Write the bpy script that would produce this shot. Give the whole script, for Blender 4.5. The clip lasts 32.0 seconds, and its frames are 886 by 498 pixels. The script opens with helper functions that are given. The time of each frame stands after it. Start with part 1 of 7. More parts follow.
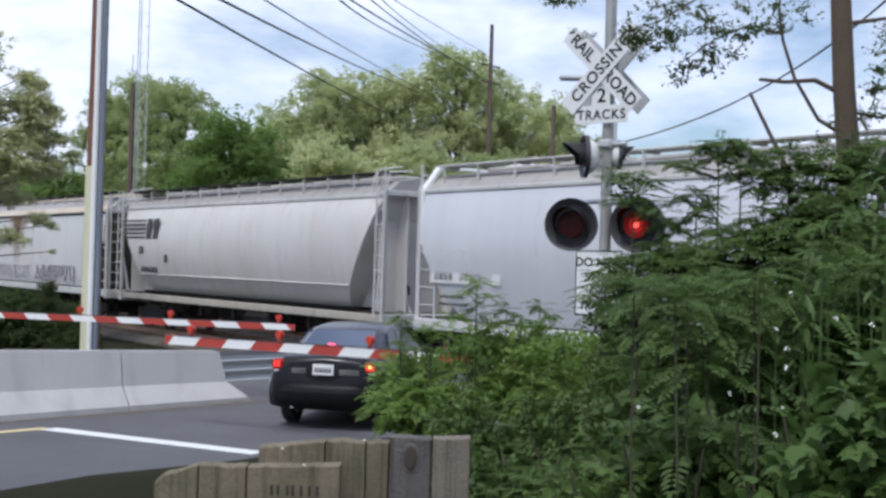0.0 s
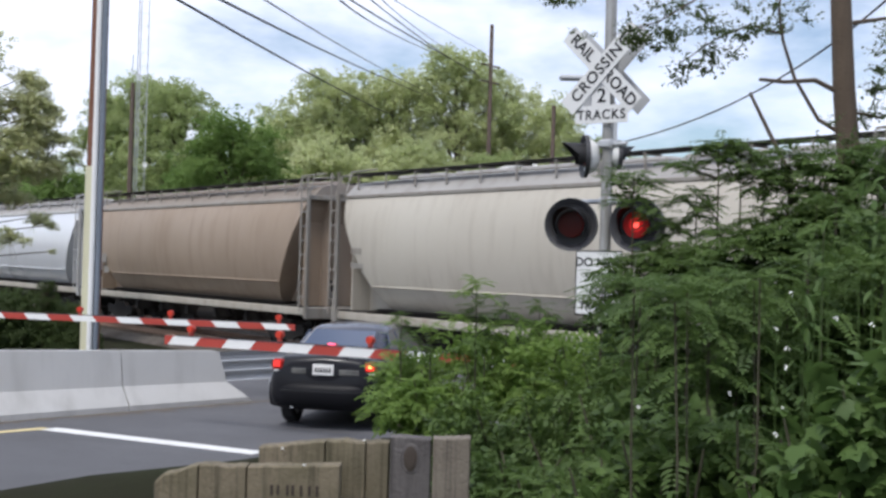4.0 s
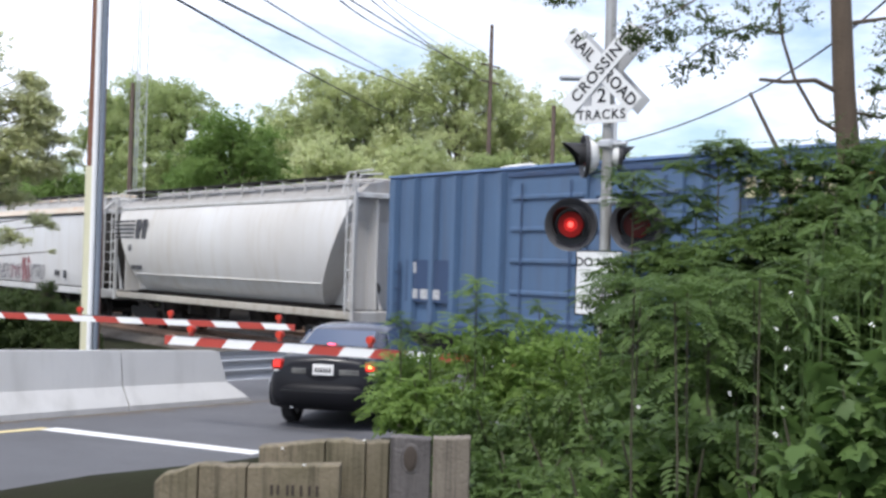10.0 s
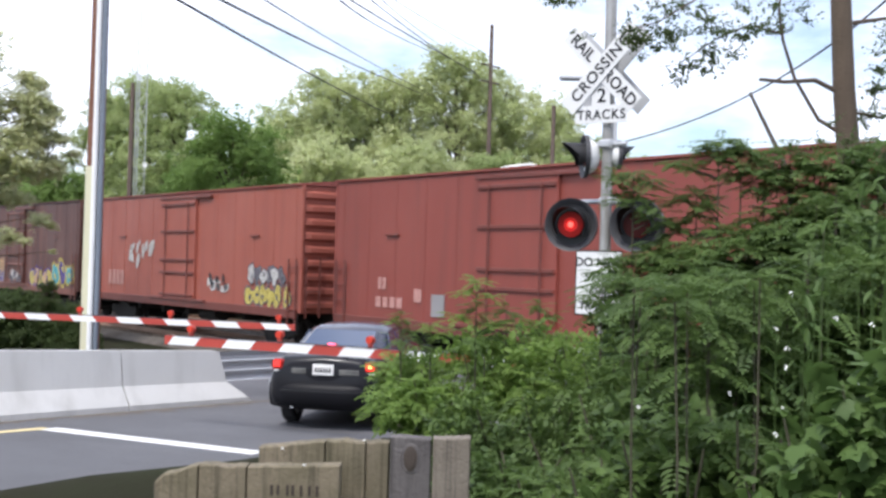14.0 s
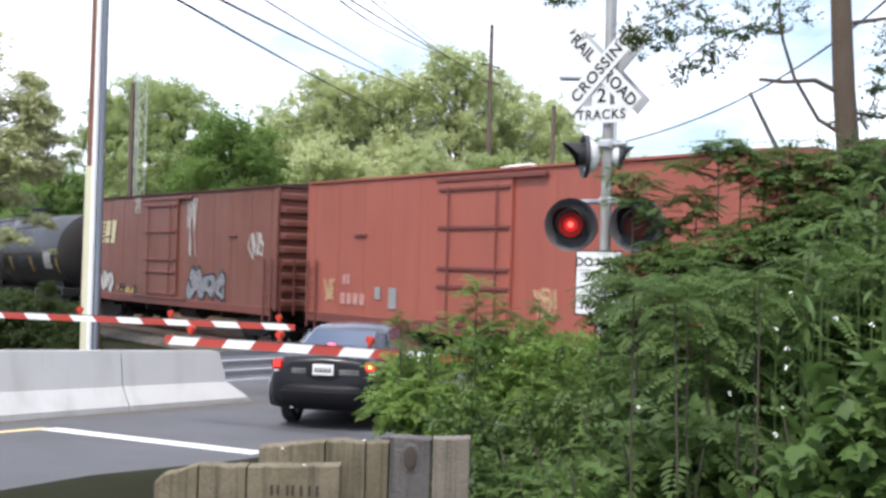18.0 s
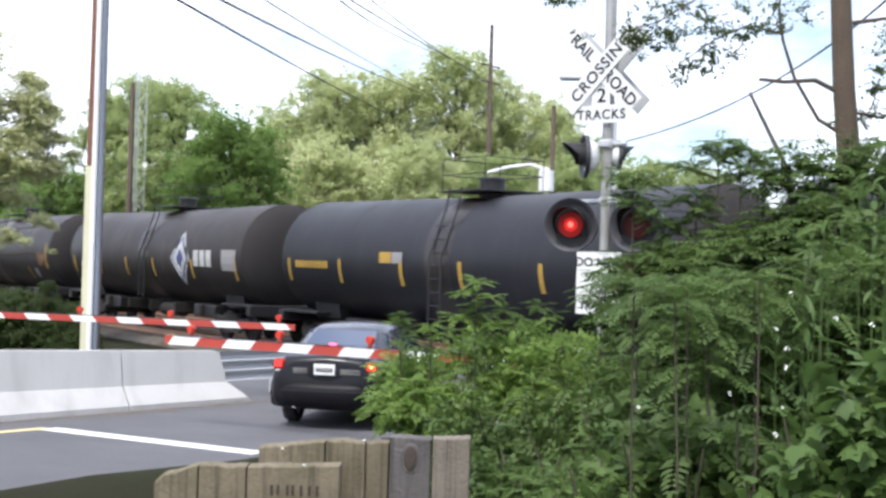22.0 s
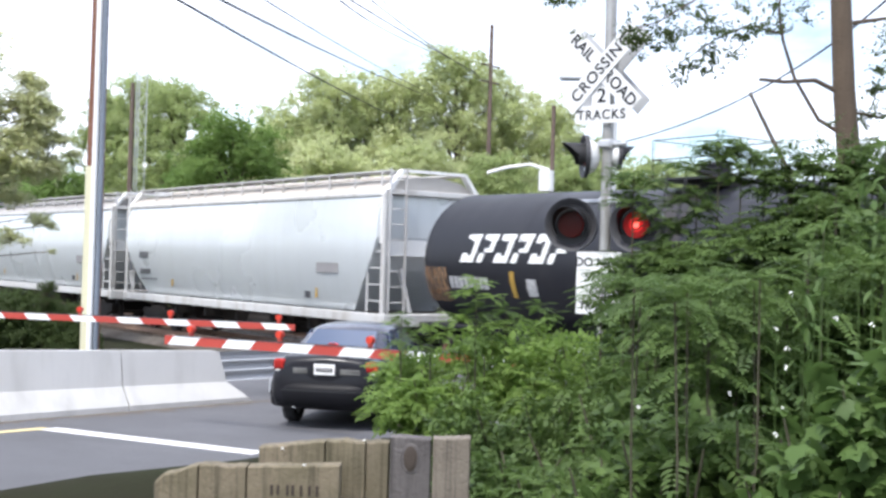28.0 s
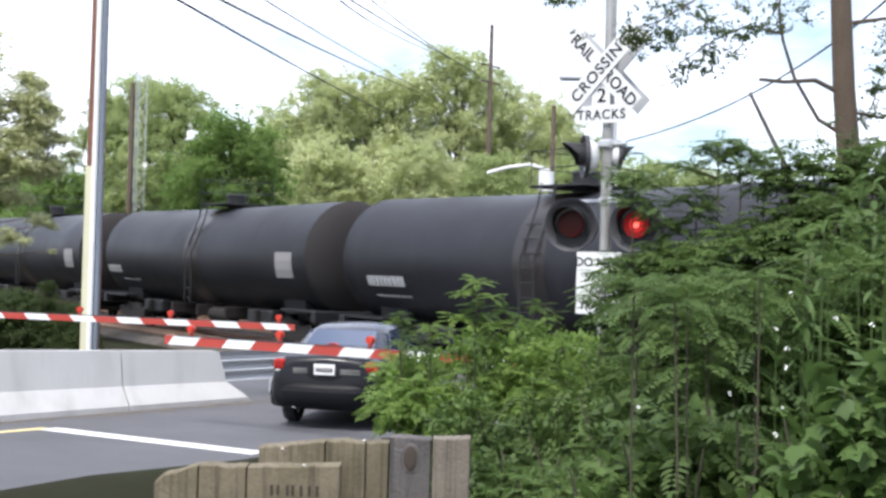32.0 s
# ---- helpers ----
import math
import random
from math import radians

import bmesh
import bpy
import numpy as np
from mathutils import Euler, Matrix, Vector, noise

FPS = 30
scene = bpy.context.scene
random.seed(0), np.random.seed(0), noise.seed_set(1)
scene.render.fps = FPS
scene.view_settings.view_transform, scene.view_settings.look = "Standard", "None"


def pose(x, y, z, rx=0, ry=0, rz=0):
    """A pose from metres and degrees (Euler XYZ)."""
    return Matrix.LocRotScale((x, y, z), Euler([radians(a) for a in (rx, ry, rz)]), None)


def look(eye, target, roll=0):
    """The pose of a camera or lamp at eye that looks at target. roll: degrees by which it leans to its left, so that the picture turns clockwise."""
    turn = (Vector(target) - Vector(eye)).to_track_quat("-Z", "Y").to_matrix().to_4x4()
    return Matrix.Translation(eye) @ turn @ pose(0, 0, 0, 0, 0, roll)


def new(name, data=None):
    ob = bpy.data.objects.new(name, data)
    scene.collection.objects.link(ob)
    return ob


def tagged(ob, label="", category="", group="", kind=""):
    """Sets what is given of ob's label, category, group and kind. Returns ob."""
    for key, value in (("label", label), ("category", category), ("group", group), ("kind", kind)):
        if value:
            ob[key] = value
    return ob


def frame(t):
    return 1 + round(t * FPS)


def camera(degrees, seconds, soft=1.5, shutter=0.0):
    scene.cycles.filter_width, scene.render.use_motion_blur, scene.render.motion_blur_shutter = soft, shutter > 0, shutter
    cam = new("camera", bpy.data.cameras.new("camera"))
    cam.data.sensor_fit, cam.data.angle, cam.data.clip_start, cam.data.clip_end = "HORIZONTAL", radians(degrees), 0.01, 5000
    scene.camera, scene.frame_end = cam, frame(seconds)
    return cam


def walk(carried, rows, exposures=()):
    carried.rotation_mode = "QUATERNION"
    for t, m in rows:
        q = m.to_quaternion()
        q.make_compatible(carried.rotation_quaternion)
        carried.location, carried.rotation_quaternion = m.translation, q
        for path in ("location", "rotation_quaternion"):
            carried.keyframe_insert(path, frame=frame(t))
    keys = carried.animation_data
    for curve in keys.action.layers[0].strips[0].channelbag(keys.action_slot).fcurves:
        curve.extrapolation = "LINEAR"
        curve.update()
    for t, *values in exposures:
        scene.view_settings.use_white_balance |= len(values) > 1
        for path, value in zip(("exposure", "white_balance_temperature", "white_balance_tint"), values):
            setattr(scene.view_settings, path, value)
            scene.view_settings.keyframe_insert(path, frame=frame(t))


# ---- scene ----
cam = camera(39.33, 32.0, soft=2.85, shutter=0.2)
EYE = (0.0, 0.0, 2.35)
AIM = look(EYE, (0.0, 100.0, 3.717), roll=1.65)
walk(cam, [(0.0, AIM), (32.0, AIM)],
     exposures=[(0, -0.23, 5930, 12), (1, -0.14, 6060, 12), (2, -0.1, 6150, 12), (3.5, -0.12, 6180, 12), (6, -0.04, 6080, 12), (7, -0.26, 5930, 12), (8, -0.1, 6080, 12), (9, 0.08, 6150, 12), (10, 0.27, 6180, 12), (11, -0.01, 6100, 12), (12, -0.04, 6120, 12), (13, -0.04, 6180, 12),
                (14, 0.42, 6200, 13), (17, 0.55, 6280, 12), (18, 0.53, 6260, 12), (20, 0.6, 6280, 12), (23, 0.65, 6230, 12), (28, 0.74, 6200, 12), (29, 0.07, 6150, 12), (30, -0.14, 6060, 12), (31, -0.01, 6200, 12), (32, 0.62, 6270, 12)])

# ---- light ----
world = bpy.data.worlds.new("sky")
scene.world = world
world.use_nodes = True
wn, wl = world.node_tree.nodes, world.node_tree.links
wn.clear()
w_out = wn.new("ShaderNodeOutputWorld")
w_bg = wn.new("ShaderNodeBackground")
w_sky = wn.new("ShaderNodeTexSky")
w_sky.sky_type = "NISHITA"
w_sky.sun_disc = False
w_sky.sun_elevation, w_sky.sun_rotation = radians(58), radians(211)
w_tc = wn.new("ShaderNodeTexCoord")
w_map = wn.new("ShaderNodeMapping")
w_map.inputs["Scale"].default_value = (1.0, 1.0, 2.6)
w_map.inputs["Location"].default_value = (0.35, 0.1, 0.2)
w_noise = wn.new("ShaderNodeTexNoise")
w_noise.inputs["Scale"].default_value = 4.5
w_noise.inputs["Detail"].default_value = 6.0
w_noise.inputs["Roughness"].default_value = 0.55
w_ramp = wn.new("ShaderNodeValToRGB")
w_ramp.color_ramp.elements[0].position, w_ramp.color_ramp.elements[1].position = 0.335, 0.6
w_mix = wn.new("ShaderNodeMix")
w_mix.data_type = "RGBA"
w_mix.inputs[7].default_value = (8.6, 8.95, 9.9, 1.0)
wl.new(w_tc.outputs["Generated"], w_map.inputs["Vector"])
wl.new(w_map.outputs["Vector"], w_noise.inputs["Vector"])
wl.new(w_noise.outputs["Fac"], w_ramp.inputs["Fac"])
wl.new(w_ramp.outputs["Color"], w_mix.inputs[0])
wl.new(w_sky.outputs["Color"], w_mix.inputs[6])
wl.new(w_mix.outputs[2], w_bg.inputs["Color"])
wl.new(w_bg.outputs["Background"], w_out.inputs["Surface"])
w_bg.inputs["Strength"].default_value = 0.14

sun = new("sun", bpy.data.lights.new("sun", "SUN"))
sun.data.energy, sun.data.angle, sun.data.color = 2.9, radians(14), (1.0, 0.95, 0.87)
sun.matrix_world = look((-27, -45, 84), (0, 0, 0))


# ---- materials ----
def material(name, base, dark=None, rough=0.6, metal=0.0, grain=6.0, amount=0.5, streak=None, streak_amount=0.0,
             streak_scale=(1.2, 1.2, 0.18), bump=0.15, fine=40.0, vary=0.0, spec=0.5):
    """Paint, stone, wood or metal: a base colour broken by large stains and fine grain, run-down streaks, and relief."""
    m = bpy.data.materials.new(name)
    m.use_nodes = True
    n, l = m.node_tree.nodes, m.node_tree.links
    bsdf = n["Principled BSDF"]
    bsdf.inputs["Metallic"].default_value = metal
    bsdf.inputs["Specular IOR Level"].default_value = spec
    dark = dark or tuple(c * 0.6 for c in base)
    tc, info = n.new("ShaderNodeTexCoord"), n.new("ShaderNodeObjectInfo")
    wmul = n.new("ShaderNodeMath")
    wmul.operation, wmul.inputs[1].default_value = "MULTIPLY", 37.0
    l.new(info.outputs["Random"], wmul.inputs[0])

    def noise_tex(scale, detail, stretch=None):
        t = n.new("ShaderNodeTexNoise")
        t.noise_dimensions = "4D"
        t.inputs["Scale"].default_value, t.inputs["Detail"].default_value = scale, detail
        l.new(wmul.outputs[0], t.inputs["W"])
        if stretch:
            mp = n.new("ShaderNodeMapping")
            mp.inputs["Scale"].default_value = stretch
            l.new(tc.outputs["Object"], mp.inputs["Vector"])
            l.new(mp.outputs["Vector"], t.inputs["Vector"])
        else:
            l.new(tc.outputs["Object"], t.inputs["Vector"])
        return t

    def ramp(src, lo, hi):
        r = n.new("ShaderNodeMapRange")
        r.inputs["From Min"].default_value, r.inputs["From Max"].default_value = lo, hi
        l.new(src, r.inputs["Value"])
        return r

    def blend(fac, a, b):
        x = n.new("ShaderNodeMix")
        x.data_type = "RGBA"
        l.new(fac, x.inputs[0])
        for slot, v in ((6, a), (7, b)):
            if isinstance(v, tuple):
                x.inputs[slot].default_value = (*v, 1.0)
            else:
                l.new(v, x.inputs[slot])
        return x.outputs[2]

    big, small = noise_tex(grain * 0.18, 5.0), noise_tex(fine, 3.0)
    r1 = ramp(big.outputs["Fac"], 0.35, 0.75)
    r1.inputs["To Max"].default_value = amount
    col = blend(r1.outputs["Result"], base, dark)
    r2 = ramp(small.outputs["Fac"], 0.3, 0.8)
    r2.inputs["To Max"].default_value = amount * 0.5
    col = blend(r2.outputs["Result"], col, dark)
    if streak:
        s = noise_tex(2.2, 4.0, streak_scale)
        r3 = ramp(s.outputs["Fac"], 0.48, 0.74)
        r3.inputs["To Max"].default_value = streak_amount
        col = blend(r3.outputs["Result"], col, streak)
    if vary:
        hsv = n.new("ShaderNodeHueSaturation")
        mr = ramp(info.outputs["Random"], 0.0, 1.0)
        mr.inputs["To Min"].default_value, mr.inputs["To Max"].default_value = 1.0 - vary, 1.0 + vary
        l.new(mr.outputs["Result"], hsv.inputs["Value"])
        l.new(col, hsv.inputs["Color"])
        col = hsv.outputs["Color"]
    l.new(col, bsdf.inputs["Base Color"])
    rr = ramp(big.outputs["Fac"], 0.2, 0.8)
    rr.inputs["To Min"].default_value, rr.inputs["To Max"].default_value = max(rough - 0.12, 0.03), min(rough + 0.15, 1.0)
    l.new(rr.outputs["Result"], bsdf.inputs["Roughness"])
    if bump:
        b = n.new("ShaderNodeBump")
        b.inputs["Strength"].default_value, b.inputs["Distance"].default_value = bump, 0.01
        l.new(small.outputs["Fac"], b.inputs["Height"])
        l.new(b.outputs["Normal"], bsdf.inputs["Normal"])
    return m


def leaf_material(name, base, light, through_amount=0.35):
    m = bpy.data.materials.new(name)
    m.use_nodes = True
    n, l = m.node_tree.nodes, m.node_tree.links
    bsdf = n["Principled BSDF"]
    bsdf.inputs["Roughness"].default_value = 0.55
    bsdf.inputs["Specular IOR Level"].default_value = 0.3
    geo, info = n.new("ShaderNodeNewGeometry"), n.new("ShaderNodeObjectInfo")
    add = n.new("ShaderNodeMath")
    add.operation = "MULTIPLY_ADD"
    add.inputs[1].default_value, add.inputs[2].default_value = 0.6, 0.0
    l.new(geo.outputs["Random Per Island"], add.inputs[0])
    sc = n.new("ShaderNodeMath")
    sc.operation, sc.inputs[1].default_value = "MULTIPLY", 0.4
    l.new(info.outputs["Random"], sc.inputs[0])
    l.new(sc.outputs[0], add.inputs[2])
    mx = n.new("ShaderNodeMix")
    mx.data_type = "RGBA"
    mx.inputs[6].default_value, mx.inputs[7].default_value = (*base, 1), (*light, 1)
    l.new(add.outputs[0], mx.inputs[0])
    l.new(mx.outputs[2], bsdf.inputs["Base Color"])
    tr = n.new("ShaderNodeBsdfTranslucent")
    l.new(mx.outputs[2], tr.inputs["Color"])
    sh = n.new("ShaderNodeMixShader")
    sh.inputs[0].default_value = through_amount
    out = n["Material Output"]
    l.new(bsdf.outputs[0], sh.inputs[1])
    l.new(tr.outputs[0], sh.inputs[2])
    l.new(sh.outputs[0], out.inputs["Surface"])
    return m


def glow(name, color, strength):
    m = bpy.data.materials.new(name)
    m.use_nodes = True
    b = m.node_tree.nodes["Principled BSDF"]
    b.inputs["Base Color"].default_value = (*color, 1)
    b.inputs["Emission Color"].default_value = (*color, 1)
    b.inputs["Emission Strength"].default_value = strength
    b.inputs["Roughness"].default_value = 0.35
    b.inputs["Specular IOR Level"].default_value = 0.15
    return m


M = {
    "asphalt": material("asphalt", (0.11, 0.11, 0.118), (0.075, 0.075, 0.08), 0.85, grain=3, amount=0.6, bump=0.5, fine=90),
    "ground": material("earth_and_grass", (0.022, 0.027, 0.011), (0.018, 0.014, 0.01), 0.95, grain=4, amount=0.9, bump=0.6, fine=25, spec=0.05),
    "dirt": material("road_dirt", (0.13, 0.11, 0.09), (0.09, 0.08, 0.07), 0.95, grain=12, amount=0.8),
    "knot": material("dark_knot", (0.06, 0.045, 0.035), (0.035, 0.028, 0.022), 0.9),
    "ballast": material("ballast_stone", (0.13, 0.115, 0.1), (0.05, 0.042, 0.035), 0.95, grain=8, amount=0.9, bump=1.0, fine=18, spec=0.1),
    "concrete": material("concrete", (0.58, 0.57, 0.55), (0.45, 0.44, 0.42), 0.85, grain=5, amount=0.5, streak=(0.3, 0.29, 0.27),
                         streak_amount=0.45, bump=0.25, fine=60),
    "line_white": material("road_paint_white", (0.75, 0.75, 0.73), (0.5, 0.5, 0.48), 0.7, amount=0.4, fine=70),
    "line_yellow": material("road_paint_yellow", (0.66, 0.55, 0.28), (0.42, 0.35, 0.2), 0.7, amount=0.5, fine=70),
    "steel": material("galvanised_steel", (0.55, 0.56, 0.57), (0.4, 0.41, 0.42), 0.45, metal=0.45, grain=9, amount=0.5, fine=50),
    "duct": material("blue_grey_duct", (0.2, 0.23, 0.27), (0.14, 0.16, 0.19), 0.5, metal=0.2, amount=0.4),
    "rail": material("rail_steel", (0.3, 0.2, 0.14), (0.18, 0.1, 0.07), 0.6, metal=0.5),
    "tie": material("creosoted_tie", (0.09, 0.065, 0.05), (0.05, 0.04, 0.03), 0.95, vary=0.3),
    "wood": material("weathered_timber", (0.21, 0.17, 0.115), (0.085, 0.076, 0.04), 0.9, grain=16, amount=0.95, streak=(0.04, 0.036, 0.02),
                     streak_amount=0.9, streak_scale=(16, 16, 0.7), bump=0.6, fine=55, vary=0.15),
    "wood_grey": material("silvered_timber", (0.15, 0.135, 0.128), (0.07, 0.062, 0.06), 0.9, grain=16, amount=0.9, streak=(0.04, 0.036, 0.034), streak_amount=0.8, streak_scale=(16, 16, 0.6), bump=0.6, fine=55),
    "wood_pale": material("pale_dry_timber", (0.22, 0.19, 0.15), (0.11, 0.09, 0.07), 0.9, grain=16, amount=0.8, streak=(0.06, 0.05, 0.04), streak_amount=0.85, streak_scale=(16, 16, 0.6), bump=0.6, fine=55),
    "pole_wood": material("pole_wood", (0.2, 0.09, 0.055), (0.12, 0.055, 0.035), 0.9, streak=(0.08, 0.04, 0.03), streak_amount=0.6,
                          streak_scale=(14, 14, 0.4), bump=0.5),
    "pole_far": material("far_pole_wood", (0.14, 0.1, 0.08), (0.08, 0.06, 0.05), 0.9),
    "pole_yellow": material("faded_yellow_guard", (0.6, 0.58, 0.4), (0.5, 0.47, 0.33), 0.7, amount=0.4),
    "red": material("signal_red_paint", (0.42, 0.05, 0.032), (0.3, 0.04, 0.028), 0.5, amount=0.4),
    "white": material("white_paint", (0.8, 0.8, 0.78), (0.62, 0.61, 0.58), 0.5, amount=0.35),
    "sign_white": material("sign_white", (0.72, 0.72, 0.71), (0.6, 0.6, 0.58), 0.45, amount=0.25),
    "sign_back": material("sign_back_aluminium", (0.5, 0.51, 0.52), (0.4, 0.41, 0.42), 0.5, metal=0.4, amount=0.3),
    "black": material("black_paint", (0.018, 0.018, 0.02), (0.011, 0.011, 0.011), 0.5, amount=0.4, spec=0.35),
    "lamp_shell": material("weathered_black_shell", (0.055, 0.055, 0.06), (0.03, 0.03, 0.033), 0.5, grain=14, amount=0.6),
    "mast": material("weathered_aluminium", (0.42, 0.42, 0.41), (0.24, 0.23, 0.21), 0.5, metal=0.4, grain=12, amount=0.8, streak=(0.16, 0.14, 0.11), streak_amount=0.5, streak_scale=(9, 9, 0.5)),
    "iron": material("dark_iron", (0.03, 0.027, 0.025), (0.018, 0.015, 0.013), 0.8, amount=0.6, spec=0.25),
    "cable": material("cable_rubber", (0.03, 0.03, 0.035), None, 0.7, amount=0.2),
    "bark": material("tree_bark", (0.11, 0.08, 0.055), (0.065, 0.048, 0.034), 0.95, grain=14, amount=0.7, streak=(0.07, 0.05, 0.035),
                     streak_amount=0.7, streak_scale=(10, 10, 1.0), bump=0.9, fine=30),
    "twig": material("twig_bark", (0.1, 0.075, 0.055), (0.06, 0.045, 0.035), 0.95, amount=0.5),
    "stem": material("green_brown_stem", (0.075, 0.065, 0.04), (0.045, 0.045, 0.025), 0.9, amount=0.6),
    "leaf": leaf_material("shrub_leaf", (0.075, 0.126, 0.032), (0.13, 0.2, 0.054), 0.45),
    "leaf_light": leaf_material("young_leaf", (0.13, 0.215, 0.045), (0.25, 0.36, 0.09), 0.55),
    "leaf_deep": leaf_material("sapling_leaf", (0.064, 0.11, 0.033), (0.112, 0.172, 0.053), 0.45),
    "leaf_broad": leaf_material("broad_lobed_leaf", (0.075, 0.13, 0.034), (0.125, 0.2, 0.056), 0.42),
    "leaf_fern": leaf_material("feathered_leaf", (0.078, 0.13, 0.034), (0.138, 0.21, 0.058), 0.45),
    "leaf_dark": leaf_material("shade_leaf", (0.055, 0.085, 0.03), (0.11, 0.15, 0.05), 0.4),
    # crown leaves: sunlit brightness is put into base colours well above real foliage
    "crown_a": leaf_material("sunlit_crown_leaf", (0.42, 0.485, 0.225), (0.66, 0.69, 0.4), 0.52),
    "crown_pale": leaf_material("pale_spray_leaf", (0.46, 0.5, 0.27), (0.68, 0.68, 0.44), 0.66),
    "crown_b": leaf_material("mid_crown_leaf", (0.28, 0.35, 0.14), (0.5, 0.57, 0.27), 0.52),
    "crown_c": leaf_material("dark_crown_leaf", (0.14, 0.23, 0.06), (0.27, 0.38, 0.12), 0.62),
    # leaf colour lowered to hold the dimness below the pole and trees
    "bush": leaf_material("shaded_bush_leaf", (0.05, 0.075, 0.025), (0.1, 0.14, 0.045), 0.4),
    "petal": material("white_petal", (0.8, 0.8, 0.76), None, 0.7, amount=0.1, bump=0),
    "car_paint": material("charcoal_car_paint", (0.009, 0.009, 0.012), (0.006, 0.006, 0.008), 0.3, amount=0.3, bump=0, spec=0.25),
    # blue in the roof colour stands for the sky reflected on dark paint
    "car_roof": material("sky_tinted_car_roof", (0.022, 0.024, 0.045), (0.016, 0.018, 0.032), 0.22, metal=0.3, amount=0.3, bump=0),
    "bumper": material("dark_bumper_plastic", (0.008, 0.008, 0.01), (0.006, 0.006, 0.007), 0.45, amount=0.3, spec=0.15),
    "rubber": material("tyre_rubber", (0.02, 0.02, 0.021), (0.014, 0.014, 0.014), 0.85, amount=0.4),
    "lamp_red": glow("tail_lens_red", (0.3, 0.02, 0.016), 0.04),
    "dull_lens": material("smoked_lens", (0.16, 0.16, 0.15), (0.06, 0.06, 0.06), 0.2, grain=30, amount=0.9, bump=0),
    "lamp_clear": material("clear_lens", (0.7, 0.7, 0.68), None, 0.2, amount=0.1, bump=0),
    "brake_on": glow("brake_lamp_lit", (1.0, 0.05, 0.03), 1.6),
    "brake_dim": glow("brake_lamp_weak", (0.9, 0.05, 0.04), 0.6),
    "brake_core": glow("brake_lamp_filament", (1.0, 0.4, 0.1), 5.0),
    "chmsl_on": glow("high_brake_lamp_lit", (1.0, 0.12, 0.22), 2.5),
    "signal_on": glow("signal_lens_lit", (0.45, 0.015, 0.012), 0.06),
    "signal_mid": glow("signal_ring_lit", (0.9, 0.025, 0.02), 0.22),
    "signal_core": glow("signal_core_lit", (1.0, 0.08, 0.06), 2.4),
    "signal_off": glow("signal_lens_dark", (0.075, 0.009, 0.007), 0.0),
    "gate_lamp": glow("gate_lamp_lens", (0.5, 0.05, 0.03), 0.06),
}


def car_paints(name, base, dark, streak, amount, gloss=0.5):
    return material(name, base, dark, gloss, grain=2.5, amount=0.45, streak=streak, streak_amount=amount, streak_scale=(1.6, 1.6, 0.12), bump=0.06, fine=30)


